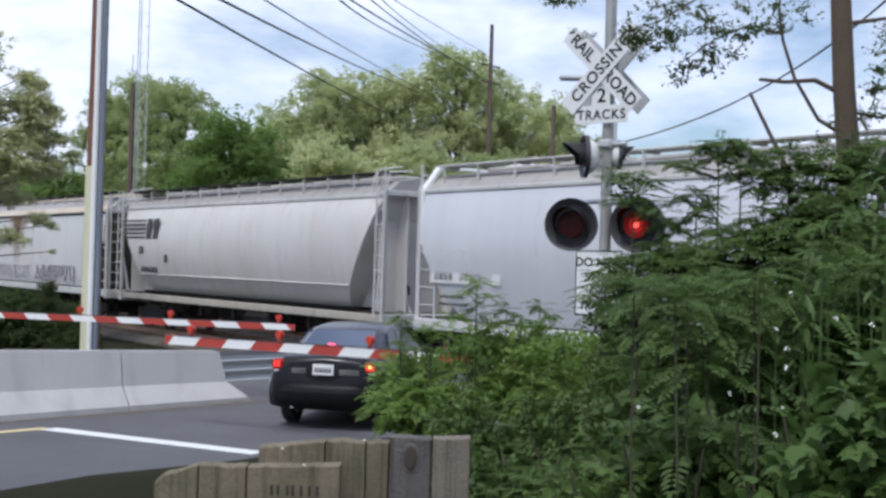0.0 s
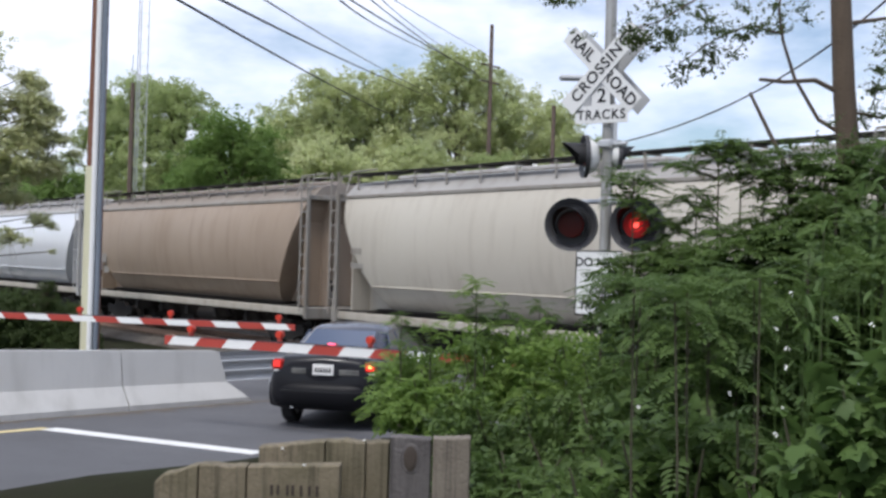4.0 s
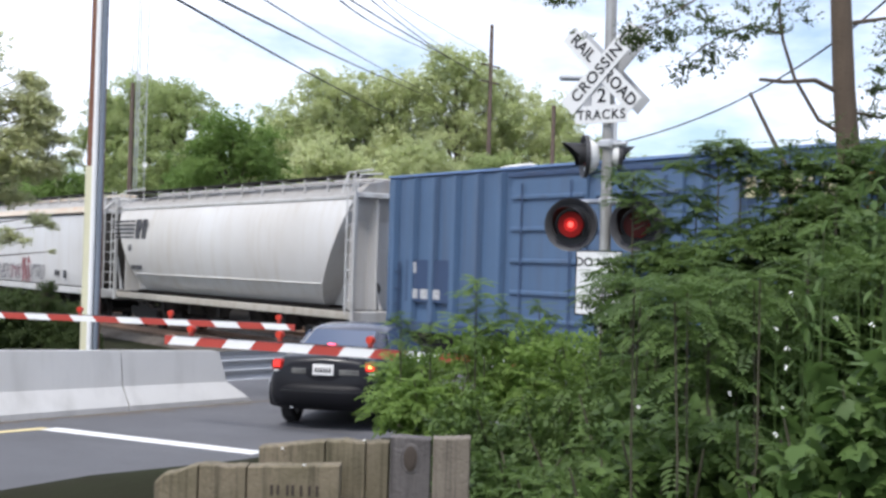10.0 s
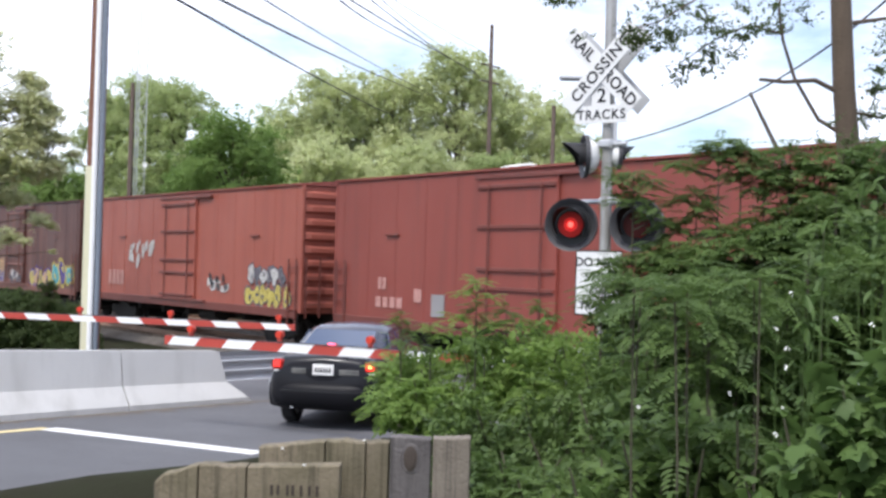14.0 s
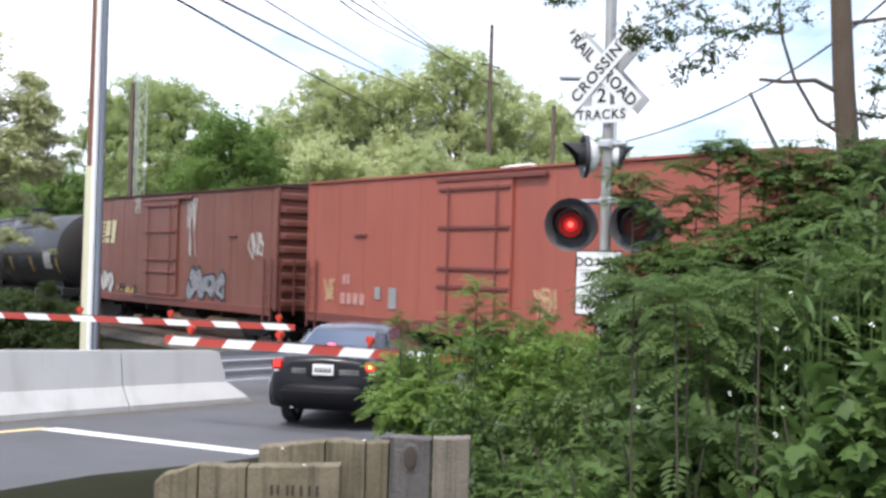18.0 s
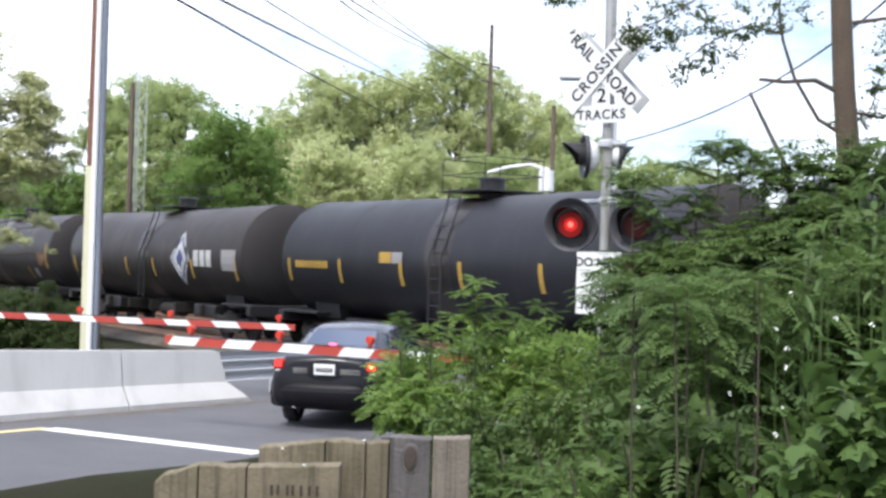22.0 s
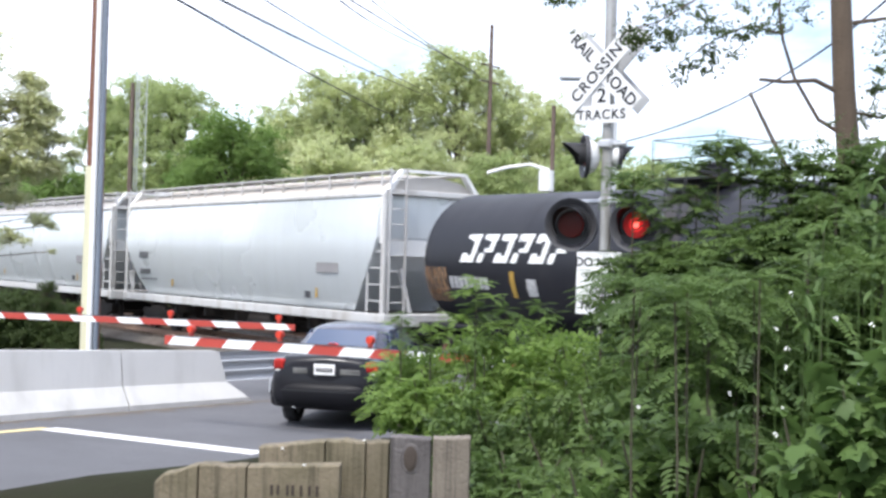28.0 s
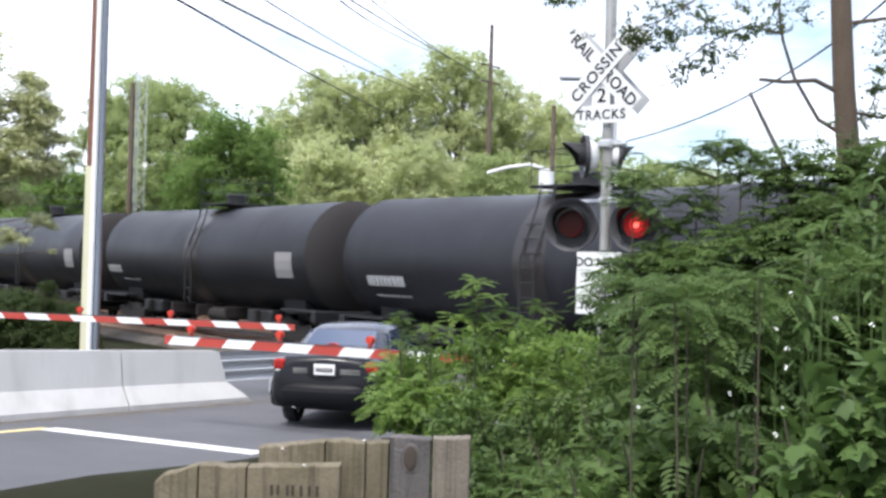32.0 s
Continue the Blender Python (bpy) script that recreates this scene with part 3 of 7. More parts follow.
def hopper(half, kind, paint, trim, label, roof_paint=None, seams=True):
    """A covered hopper wagon. half: from its middle to its coupling."""
    car = thing("hopper_wagon", Matrix.Identity(4), label, "railway wagon", "wagons of the goods train")
    end = half - 0.75                      # the end posts
    pts = hopper_profile(kind)
    roof_paint = roof_paint or paint

    def reach(z):
        if kind == "flat":
            return end - 0.14 - 1.4 * (max(0.0, 3.0 - z) / 1.75) ** 1.15
        if kind == "round":
            return end - 0.22 - 1.95 * (max(0.0, 4.07 - z) / 2.91) ** 1.3
        return end - 0.16 - 1.35 * (max(0.0, 3.05 - z) / 1.8) ** 1.35
    # body: the side sheets, bottom slopes and end slopes
    b = Build()
    ring_sets = []
    n_along = 9
    prof = [(-y, z) for y, z in reversed(pts)] + [(y, z) for y, z in pts]
    for i in range(n_along):
        f = -1 + 2 * i / (n_along - 1)
        ring_sets.append([(f * reach(z), y, z) for y, z in prof])
    b.loft(ring_sets, caps=False)
    part("body", b, paint, car, smooth=40)
    for ring in (ring_sets[0], ring_sets[-1]):
        k = len(ring) // 2
        lo, hi = ring[:k], list(reversed(ring[k:]))
        part("slope_sheet", Build().add(lo + hi, [(i, i + 1, k + i + 1, k + i) for i in range(k - 1)]), END_SHADE if kind == "flat" else paint, car, "sloping end sheet", smooth=0)
    if kind == "round":
        for sy in (-1, 1):
            part("side_ledge", Build().box((0, sy * 1.385, 1.845), (2 * reach(1.86) - 0.1, 0.035, 0.035), 0.01), paint, car)
    # roof with a raised middle
    eave_y, eave_z = pts[-1]
    b = Build()
    lift = 0.17 if kind == "flat" else 0.0
    if kind == "flat":
        # steep hipped sheets up to a flat middle
        half_prof = [(eave_y, eave_z), (eave_y - 0.02, eave_z + 0.08), (1.22, eave_z + 0.36), (1.04, eave_z + 0.56), (0.5, eave_z + 0.64)]
        prof = [(-y, z) for y, z in half_prof] + [(y, z) for y, z in reversed(half_prof)]
        b.loft([[(f * (end - 0.14 - hip * (z - eave_z)), y, z) for y, z in prof] for f, hip in ((-1, 0.9), (-0.8, 0.9), (0.8, 0.9), (1, 0.9))])
    else:
        prof = [(-eave_y, eave_z), (-eave_y + 0.04, eave_z + 0.06), (-0.95, eave_z + 0.36), (-0.4, eave_z + 0.46), (0.4, eave_z + 0.46), (0.95, eave_z + 0.36), (eave_y - 0.04, eave_z + 0.06), (eave_y, eave_z)]
        b.loft([[(x, y, z) for y, z in prof] for x in (-(end - 0.1), -(end - 0.5), end - 0.5, end - 0.1)])
    part("roof", b, GREY_ROOF if kind == "flat" else roof_paint, car, smooth=20)
    for y in (-1, 1):
        if kind == "flat":
            strip = [(eave_y + 0.004, eave_z + 0.03), (eave_y - 0.012, eave_z + 0.08), (1.3, eave_z + 0.275), (1.28, eave_z + 0.27)]
            part("roof_edge_sheet", Build().loft([[(f * (end - 0.15 - 0.9 * (z - eave_z)), y * yy, z) for yy, z in strip] for f in (-1, 1)]), roof_paint, car, "rust-stained pale roof edge", smooth=0)
        # on flat hoppers the rail's dark colour draws the shadow line below the roof
        part("eave_rail", Build().box((0, y * (eave_y + 0.015), eave_z), (2 * end - 0.3, 0.07, 0.09), 0.015), trim if kind != "flat" else M["iron"], car)
    if seams and kind == "smooth":
        for i in range(1, 4):
            x = -reach(2.5) + i * reach(2.5) / 2
            b = Build()
            ring = []
            for dx in (-0.025, 0.025):
                ring.append([(x + dx, -y - 0.008, z) for y, z in pts[1:-1]] + [(x + dx, -y + 0.03, z) for y, z in reversed(pts[1:-1])])
            b.loft(ring)
            part("weld_seam", b, paint, car, smooth=40)
    board = trim if kind == "smooth" else M["iron"]
    # hatches, running board and its railing
    b = Build()
    b.box((0, -0.95, eave_z + 0.58 + lift), (2 * end - 0.6, 0.5, 0.04), 0.008)
    part("running_board", b, board, car)
    b = Build()
    b.box((0, 0.95, eave_z + 0.58 + lift), (2 * end - 0.6, 0.5, 0.04), 0.008)
    part("running_board", b, board, car)
    bracket = shared(("bracket", kind, trim.name), lambda: Build().box((0, -1.17, eave_z + 0.38 + lift), (0.045, 0.04, 0.4), 0.008).box((0, -0.98, eave_z + 0.53 + lift), (0.045, 0.45, 0.05), 0.008).mesh("bracket", trim, 0))
    for i in range(13):
        part("board_bracket", bracket, trim, car, at=pose(-end + 0.55 + i * (2 * end - 1.1) / 12, 0, 0))
    for i in range(6):
        part("hatch", shared(("hatch", kind, roof_paint.name), lambda: Build().box((0, 0, eave_z + 0.52 + lift), (2.0, 0.6, 0.12), 0.04).mesh("hatch", roof_paint, 0)), roof_paint, car, at=pose(-end + 2 + i * (2 * end - 4) / 5, 0, 0))
    # sills, end posts, platforms and gussets
    for y in (-1, 1):
        sill_y, sill_h = (1.34, 0.2) if kind == "round" else (1.44, 0.24)
        part("side_sill", Build().box((0, y * sill_y, 1.08), (2 * end + 0.1, 0.14, sill_h), 0.02), trim if kind != "round" else SILL, car)
    for s in (-1, 1):
        part("end_sill", Build().box((s * (end + 0.02), 0, 1.05), (0.2, 2.95, 0.32), 0.03), trim, car)
        part("end_deck", Build().box((s * (end - 0.7), 0, 1.2), (1.4, 2.7, 0.05), 0.01), M["iron"], car)
        for y in (-1, 1):
            part("corner_post", Build().box((s * end, y * 1.42, 2.65), (0.12, 0.1, 3.0), 0.02), trim, car)
            part("end_brace", Build().box((s * (end - 0.55), y * 0.55, 2.2), (0.12, 0.08, 2.6), 0.01, Matrix.Rotation(radians(-s * 24), 3, "Y")), trim, car)
        part("end_top_beam", Build().box((s * end, 0, eave_z + 0.05), (0.12, 2.9, 0.14), 0.02), trim, car)
        if kind == "smooth":
            part("end_panel", Build().box((s * (end - 0.2), 0, 3.35), (0.05, 2.7, 1.5), 0.01), M["white"], car, "white upper end panel")
        if kind == "round":
            out = [(s * (end - 2.5), 1.22), (s * (end - 0.06), 1.22), (s * (end - 0.06), 4.05), (s * (end - 0.7), 4.05), (s * (end - 0.62), 3.3), (s * (end - 0.85), 2.6), (s * (end - 1.5), 1.9)]
            part("end_plate", Build().box((s * (end - 0.5), 0, 2.5), (0.05, 2.5, 2.7), 0.01), paint, car)
            part("access_hole", Build().tube((s * (end - 0.47), -0.5, 1.75), (s * (end - 0.465), -0.5, 1.75), 0.2, n=14), M["iron"], car)
            for y in (-0.7, 0.7):
                part("end_gusset", Build().prism(out, y - 0.02, y + 0.02), paint, car, smooth=0)
        if kind == "round":
            part("ladder", ladder_mesh(0.34, 1.1, eave_z + 0.62, trim, trim.name), trim, car, at=pose(s * (end - 0.02), -1.54, 0))
        else:
            part("ladder", ladder_mesh(0.62, 1.1, 2.95, trim, trim.name), trim, car, at=pose(s * (end - 0.36), -1.44, 0))
            top = eave_z + (0.62 if kind == "smooth" else 0.5)
            hoop = [(-1.46, 2.9), (-1.45, eave_z), (-0.95, top), (0.95, top), (1.45, eave_z), (1.46, 2.9)]
            b = Build()
            b.loft([[(s * (end - 0.14), yy, z) for yy, z in hoop], [(s * (end + 0.06), yy, z) for yy, z in hoop], [(s * (end + 0.06), yy * 0.95, z - 0.07) for yy, z in hoop], [(s * (end - 0.14), yy * 0.95, z - 0.07) for yy, z in hoop], [(s * (end - 0.14), yy, z) for yy, z in hoop]], closed=False, caps=False)
            part("end_hoop", b, M["white"] if kind == "smooth" else trim, car, smooth=0)
        if kind != "round":
            part("ladder", ladder_mesh(0.46, 1.1, eave_z + 0.62, trim, trim.name), trim, car, at=pose(s * (end + 0.1), -1.1, 0, 0, 0, 90))
            continue
        b = Build()
        b.path([(s * (end - 0.52), -1.5, eave_z + 0.1), (s * (end - 0.5), -1.35, eave_z + 0.62), (s * (end - 0.5), -0.6, eave_z + 0.75)], 0.025)
        b.path([(s * (end + 0.05), -1.45, eave_z + 0.05), (s * (end + 0.02), -1.3, eave_z + 0.55), (s * (end - 0.05), -0.6, eave_z + 0.62)], 0.025)
        part("grab_rail", b, trim, car)
        part("brake_cylinder", Build().tube((s * (end - 0.75), -0.5, 1.5), (s * (end - 0.75), 0.3, 1.5), 0.16, n=12), M["iron"], car)
    for i in range(4):
        x = -end + 3.2 + i * (2 * end - 6.4) / 3
        b = Build()
        b.loft([[(x + dx, dy, z) for dx, dy in ((-w, -d), (w, -d), (w, d), (-w, d))] for z, w, d in ((1.3, 1.7, 1.2), (0.55, 0.5, 0.5), (0.38, 0.5, 0.5))])
        # dark iron instead of wagon paint puts the underframe's deep shadow into the colour
        part("discharge_hopper", b, M["iron"], car, "discharge hopper, darkened for the shadow under the wagon", smooth=0)
    for s in (-1, 1):
        truck_parts(car, s * (half - 2.6))
    couplers(car, half)
    return car


def boxcar(half, paint, dark, label, style, roof_paint=None):
    """A box wagon: style 'ribbed' has outside posts, 'plain' flat riveted sheets; both have sliding doors and ribbed ends."""
    car = thing("box_wagon", Matrix.Identity(4), label, "railway wagon", "wagons of the goods train")
    end, z0, z1 = half - 0.92, 1.02, 4.45
    y = 1.46
    part("body", Build().box((0, 0, (z0 + z1) / 2), (2 * end, 2 * y, z1 - z0), 0.03), paint, car)
    b = Build()
    prof = [(-y - 0.05, z1 + 0.0), (-y - 0.05, z1 + 0.05), (-0.7, z1 + 0.13), (0, z1 + 0.19), (0.7, z1 + 0.13), (y + 0.05, z1 + 0.05), (y + 0.05, z1 + 0.0)]
    b.loft([[(x, yy, z) for yy, z in prof] for x in (-end - 0.06, end + 0.06)])
    part("roof", b, roof_paint or ROOF_D, car, smooth=15)
    for s in (-1, 1):
        part("side_sill", Build().box((0, s * (y + 0.02), z0 - 0.02), (2 * end - 0.2, 0.08, 0.24), 0.015), dark, car)
        # pressed ribs of the ends
        rib = []
        for i in range(9):
            z = z0 + 0.22 + i * (z1 - z0 - 0.3) / 8.5
            b = Build()
            prof = [(-0.13, 0.0), (-0.06, 0.1), (0.06, 0.1), (0.13, 0.0)]
            b.loft([[(s * (end + d * k), yy, z + dz) for dz, d in prof] for yy, k in ((-1.38, 0.15), (-1.2, 1.0), (1.2, 1.0), (1.38, 0.15))], closed=False, caps=False)
            part("end_rib", b, paint, car, smooth=25)
        for yy in (-1, 1):
            part("corner_post", Build().box((s * (end + 0.02), yy * (y - 0.03), (z0 + z1) / 2), (0.1, 0.1, z1 - z0), 0.02), paint, car)
        part("end_ladder", ladder_mesh(0.42, z0 - 0.1, z0 + 1.5, dark, dark.name), dark, car, at=pose(s * (end + 0.16), -1.15, 0, 0, 0, 90))
        part("side_ladder", ladder_mesh(0.42, z0 - 0.3, z0 + 1.45, dark, dark.name), dark, car, at=pose(s * (end - 0.32), -y - 0.07, 0))
        part("stirrup", Build().path([(s * (end - 0.1), -y, z0), (s * (end - 0.1), -y, 0.6), (s * (end - 0.5), -y, 0.6), (s * (end - 0.5), -y, z0)], 0.02), M["iron"], car)
    fy = -y - 0.01
    if style == "ribbed":
        post = shared(("post", paint.name), lambda: Build().prism([(-0.11, 0), (-0.08, -0.13), (0.08, -0.13), (0.11, 0)], z0 + 0.1, z1 - 0.06, "z").mesh("post", paint, 0))
        for x in [7.15 - i * 0.82 for i in range(7)] + [-3.35 - i * 0.8 for i in range(6)]:
            if abs(x) < end - 0.15:
                part("side_post", post, paint, car, at=pose(x, fy, 0))
                part("side_post", post, paint, car, at=pose(x, -fy, 0, 0, 0, 180))
        doors = [(-1.84, 2.28), (0.67, 2.25)]
        beams = (1.35, 1.9, 2.55, 3.2, 3.85)
    else:
        doors = [(-0.25, 2.6)]
        beams = (1.25, 1.95, 2.35, 3.25, 4.1)
        seam = shared(("seam", paint.name), lambda: Build().box((0, fy + 0.009, (z0 + z1) / 2), (0.06, 0.012, z1 - z0 - 0.1)).mesh("seam", paint, 0))
        for i in range(13):
            x = -end + 0.3 + i * (2 * end - 0.6) / 12
            if abs(x) > 1.7:
                part("sheet_seam", seam, paint, car, at=pose(x, 0, 0))
        for s in (-1, 1):
            part("end_grab", Build().box((s * (end - 2.6), fy - 0.03, 3.1), (0.55, 0.05, 0.05), 0.01), dark, car)
    for dx, w in doors:
        d = part("door", Build().box((dx, fy - 0.03, (z0 + z1) / 2 - 0.02), (w, 0.07, z1 - z0 - 0.3), 0.012), paint, car)
        for z in beams:
            part("door_beam", Build().box((dx, fy - 0.085, z), (w - 0.08, 0.06, 0.09), 0.015), dark if style == "plain" else paint, d)
        for sx in (-1, 1):
            part("lock_rod", Build().tube((dx + sx * w * 0.33, fy - 0.12, z0 + 0.15), (dx + sx * w * 0.33, fy - 0.12, z1 - 0.3), 0.02), dark, d)
        part("door_track", Build().box((dx + 0.5, fy - 0.06, z1 - 0.14), (w + 1.2, 0.08, 0.09), 0.012), dark, car)
        part("door_track", Build().box((dx, fy - 0.06, z0 + 0.1), (w + 1.6, 0.08, 0.09), 0.012), dark, car)
    part("centre_sill", Build().box((0, 0, 0.85), (2 * end, 0.5, 0.35), 0.02), M["iron"], car)
    for s in (-1, 1):
        truck_parts(car, s * (half - 2.75))
    couplers(car, half)
    return car


def tank_wagon(half, paint, label, band=None):
    car = thing("tank_wagon", Matrix.Identity(4), label, "railway wagon", "wagons of the goods train")
    r, zc = 1.54, 2.55
    L = half - 0.72
    b = Build()
    rings = []
    edge = L - 0.55
    stations = [(-edge, 1.0)]
    stations += [(x, 1.0) for x in (-L * 0.6, -L * 0.3, -0.9, 0.0, 0.9, L * 0.3, L * 0.6)]
    stations += [(-x, k) for x, k in reversed(stations[:1])]
    for x, k in stations:
        rings.append([(x, r * k * math.cos(a * math.pi / 20), zc - 0.06 * (1 - abs(x) / L) + r * k * math.sin(a * math.pi / 20)) for a in range(40)])
    b.loft(rings)
    part("tank", b, paint, car, smooth=40)
    for s in (-1, 1):
        rings = [[(s * x, r * k * math.cos(a * math.pi / 20), zc - 0.01 + r * k * math.sin(a * math.pi / 20)) for a in range(40)] for x, k in ((edge, 1.0), (edge + 0.07, 0.985), (edge + 0.2, 0.93), (edge + 0.36, 0.8), (edge + 0.5, 0.55), (edge + 0.57, 0.25), (edge + 0.58, 0.03))]
        part("tank_head", Build().loft(rings), HEAD, car, "matt black dished head, its shade put into the dull finish", smooth=30)
    for x in (-edge + 0.04, -L * 0.5, -0.05, L * 0.5, edge - 0.04):
        b = Build()
        b.loft([[(x + dx, (r + 0.005) * math.cos(a * math.pi / 20), zc - 0.06 * (1 - abs(x) / L) + (r + 0.005) * math.sin(a * math.pi / 20)) for a in range(40)] for dx in (-0.03, 0.03)], caps=False)
        part("weld_band", b, paint, car, smooth=40)
    part("spill_band", Build().loft([[(x, (r + 0.006) * math.cos(a * math.pi / 20), zc - 0.06 + (r + 0.006) * math.sin(a * math.pi / 20)) for a in range(40)] for x in (-0.5, 0.5)], caps=False),
         band or paint, car, "oily stain band below the dome", smooth=40)
    top = zc + r - 0.06
    part("dome", Build().tube((0, 0, top - 0.1), (0, 0, top + 0.4), 0.3, 0.3, 20), M["black"], car)
    part("valve_cover", Build().tube((0, 0, top + 0.4), (0, 0, top + 0.45), 0.34, 0.28, 14), M["black"], car)
    part("platform", Build().box((0, 0, top + 0.1), (1.65, 1.75, 0.05), 0.01), M["black"], car)
    rp = shared("rail_post", lambda: Build().tube((0, 0, 0.1), (0, 0, 0.85), 0.012, n=6).mesh("rail_post", M["black"], 30))
    rl = shared("rail_long", lambda: Build().tube((-0.8, 0, 0), (0.8, 0, 0), 0.011, n=6).mesh("rail_bar", M["black"], 30))
    rw = shared("rail_wide", lambda: Build().tube((0, -0.85, 0), (0, 0.85, 0), 0.011, n=6).mesh("rail_bar", M["black"], 30))
    for sx in (-0.8, 0.8):
        for sy in (-0.85, 0.85):
            part("rail_post", rp, None, car, at=pose(sx, sy, top))
    for z in (0.48, 0.85):
        for sg in (-1, 1):
            part("rail_bar", rl, None, car, at=pose(0, sg * 0.85, top + z))
            part("rail_bar", rw, None, car, at=pose(sg * 0.8, 0, top + z))
    b = Build()
    b.path([(0.3, -r - 0.08, 1.0), (0.3, -r - 0.1, zc), (0.3, -1.2, zc + 1.15), (0.3, -1.1, top + 0.15)], 0.022)
    b.path([(-0.15, -r - 0.08, 1.0), (-0.15, -r - 0.1, zc), (-0.15, -1.2, zc + 1.15), (-0.15, -1.1, top + 0.15)], 0.022)
    for i in range(8):
        z = 1.2 + i * 0.3
        yy = -r - 0.1 if z <= zc else -r - 0.1 + 0.3 * ((z - zc) / 1.15) ** 1.5
        b.tube((-0.15, yy, z), (0.3, yy, z), 0.015)
    part("ladder", b, M["black"], car)
    part("centre_sill", Build().box((0, 0, 0.85), (2 * half - 2.2, 0.5, 0.35), 0.02), M["black"], car)
    for s in (-1, 1):
        part("end_sill", Build().box((s * (half - 1.0), 0, 0.95), (0.25, 2.8, 0.3), 0.02), M["black"], car)
        part("saddle", Build().prism([(-0.9, 0.95), (0.9, 0.95), (1.0, 1.5), (0.55, 1.2), (-0.55, 1.2), (-1.0, 1.5)], s * (half - 2.75) - 0.6, s * (half - 2.75) + 0.6, "x"), M["black"], car, smooth=0)
        part("end_deck", Build().box((s * (half - 1.9), 0, 1.08), (1.9, 2.7, 0.07), 0.01), M["black"], car)
        part("brake_gear", Build().box((s * (half - 4.6), -0.45, 0.8), (1.5, 1.3, 0.4), 0.05), M["black"], car)
        truck_parts(car, s * (half - 2.75))
    couplers(car, half)
    return car


def tank_mark(car, x, z, length, height, mat, name="marking", count=1, label=""):
    """A painted patch wrapped on the near side of a tank."""
    r, zc = 1.54 + 0.008, 2.5
    b = Build()
    step = length / count
    for i in range(count):
        x0 = x - length / 2 + step * i
        x1 = x0 + step * (0.78 if count > 1 else 1.0)
        rings = []
        for xx in (x0, x1):
            ring = []
            for j in range(4):
                zz = z - height / 2 + height * j / 3
                ring.append((xx, -math.sqrt(max(r * r - (zz - zc) ** 2, 0.01)) - 0.004, zz))
            rings.append(ring)
        b.loft(rings, closed=False, caps=False)
    part(name, b, mat, car, label, smooth=0)


WHITE_HOP = car_paints("pale_hopper_paint", (0.68, 0.68, 0.67), (0.46, 0.45, 0.43), (0.34, 0.3, 0.25), 0.25, 0.42)
SILVER_HOP = car_paints("silver_hopper_paint", (0.62, 0.63, 0.65), (0.5, 0.5, 0.52), (0.4, 0.38, 0.34), 0.15, 0.3)
SHINY_HOP = car_paints("bare_silver_paint", (0.7, 0.71, 0.75), (0.6, 0.61, 0.64), (0.4, 0.39, 0.37), 0.15, 0.3)
CLEAN_HOP = car_paints("clean_hopper_paint", (0.77, 0.78, 0.8), (0.66, 0.67, 0.69), (0.5, 0.49, 0.47), 0.1, 0.3)
NS_HOP = car_paints("dusty_hopper_paint", (0.64, 0.63, 0.61), (0.47, 0.43, 0.38), (0.42, 0.35, 0.25), 0.3, 0.42)
RUST_HOP = car_paints("stained_hopper_paint", (0.66, 0.66, 0.66), (0.47, 0.44, 0.4), (0.36, 0.27, 0.17), 0.2, 0.42)
BEIGE_HOP = car_paints("grimy_beige_paint", (0.52, 0.485, 0.41), (0.38, 0.34, 0.28), (0.27, 0.22, 0.17), 0.4)
TAN_HOP = car_paints("tan_hopper_paint", (0.36, 0.28, 0.21), (0.28, 0.21, 0.15), (0.2, 0.14, 0.1), 0.4)
GREY_HOP = car_paints("light_grey_paint", (0.62, 0.65, 0.66), (0.52, 0.55, 0.55), (0.34, 0.34, 0.31), 0.12, 0.3)
# dark colour puts the shade inside the flat hoppers' open ends on the sheet
END_SHADE = car_paints("shaded_end_sheet", (0.13, 0.115, 0.1), (0.08, 0.07, 0.06), (0.05, 0.04, 0.03), 0.5, 0.8)
SILL = car_paints("dusty_sill", (0.46, 0.43, 0.37), (0.3, 0.26, 0.2), (0.22, 0.16, 0.1), 0.5)
RUSTY_ROOF = car_paints("rust_bleeding_roof", (0.56, 0.5, 0.4), (0.42, 0.34, 0.26), (0.45, 0.24, 0.11), 0.8)
GREY_ROOF = car_paints("weathered_roof", (0.4, 0.385, 0.365), (0.24, 0.23, 0.22), (0.2, 0.17, 0.14), 0.5)
TRIM_L = car_paints("pale_trim", (0.55, 0.55, 0.54), (0.4, 0.38, 0.35), (0.25, 0.2, 0.15), 0.5)
TRIM_D = car_paints("dirty_trim", (0.3, 0.28, 0.25), (0.2, 0.18, 0.15), (0.15, 0.11, 0.08), 0.6)
BLUE = car_paints("blue_wagon_paint", (0.08, 0.138, 0.235), (0.055, 0.098, 0.17), (0.07, 0.07, 0.09), 0.45)
BLUE_D = car_paints("dark_blue_paint", (0.035, 0.065, 0.14), (0.025, 0.045, 0.09), (0.03, 0.03, 0.04), 0.4)
BLUE_R = car_paints("light_blue_roof", (0.16, 0.25, 0.45), (0.11, 0.18, 0.34), (0.2, 0.2, 0.22), 0.4)
RED = car_paints("oxide_red_paint", (0.235, 0.052, 0.036), (0.175, 0.04, 0.03), (0.14, 0.04, 0.03), 0.5)
RED_B = car_paints("bright_oxide_paint", (0.32, 0.085, 0.055), (0.25, 0.065, 0.043), (0.2, 0.055, 0.04), 0.45)
RED_D = car_paints("shadowed_oxide_trim", (0.16, 0.04, 0.028), (0.1, 0.028, 0.02), (0.08, 0.025, 0.02), 0.5)
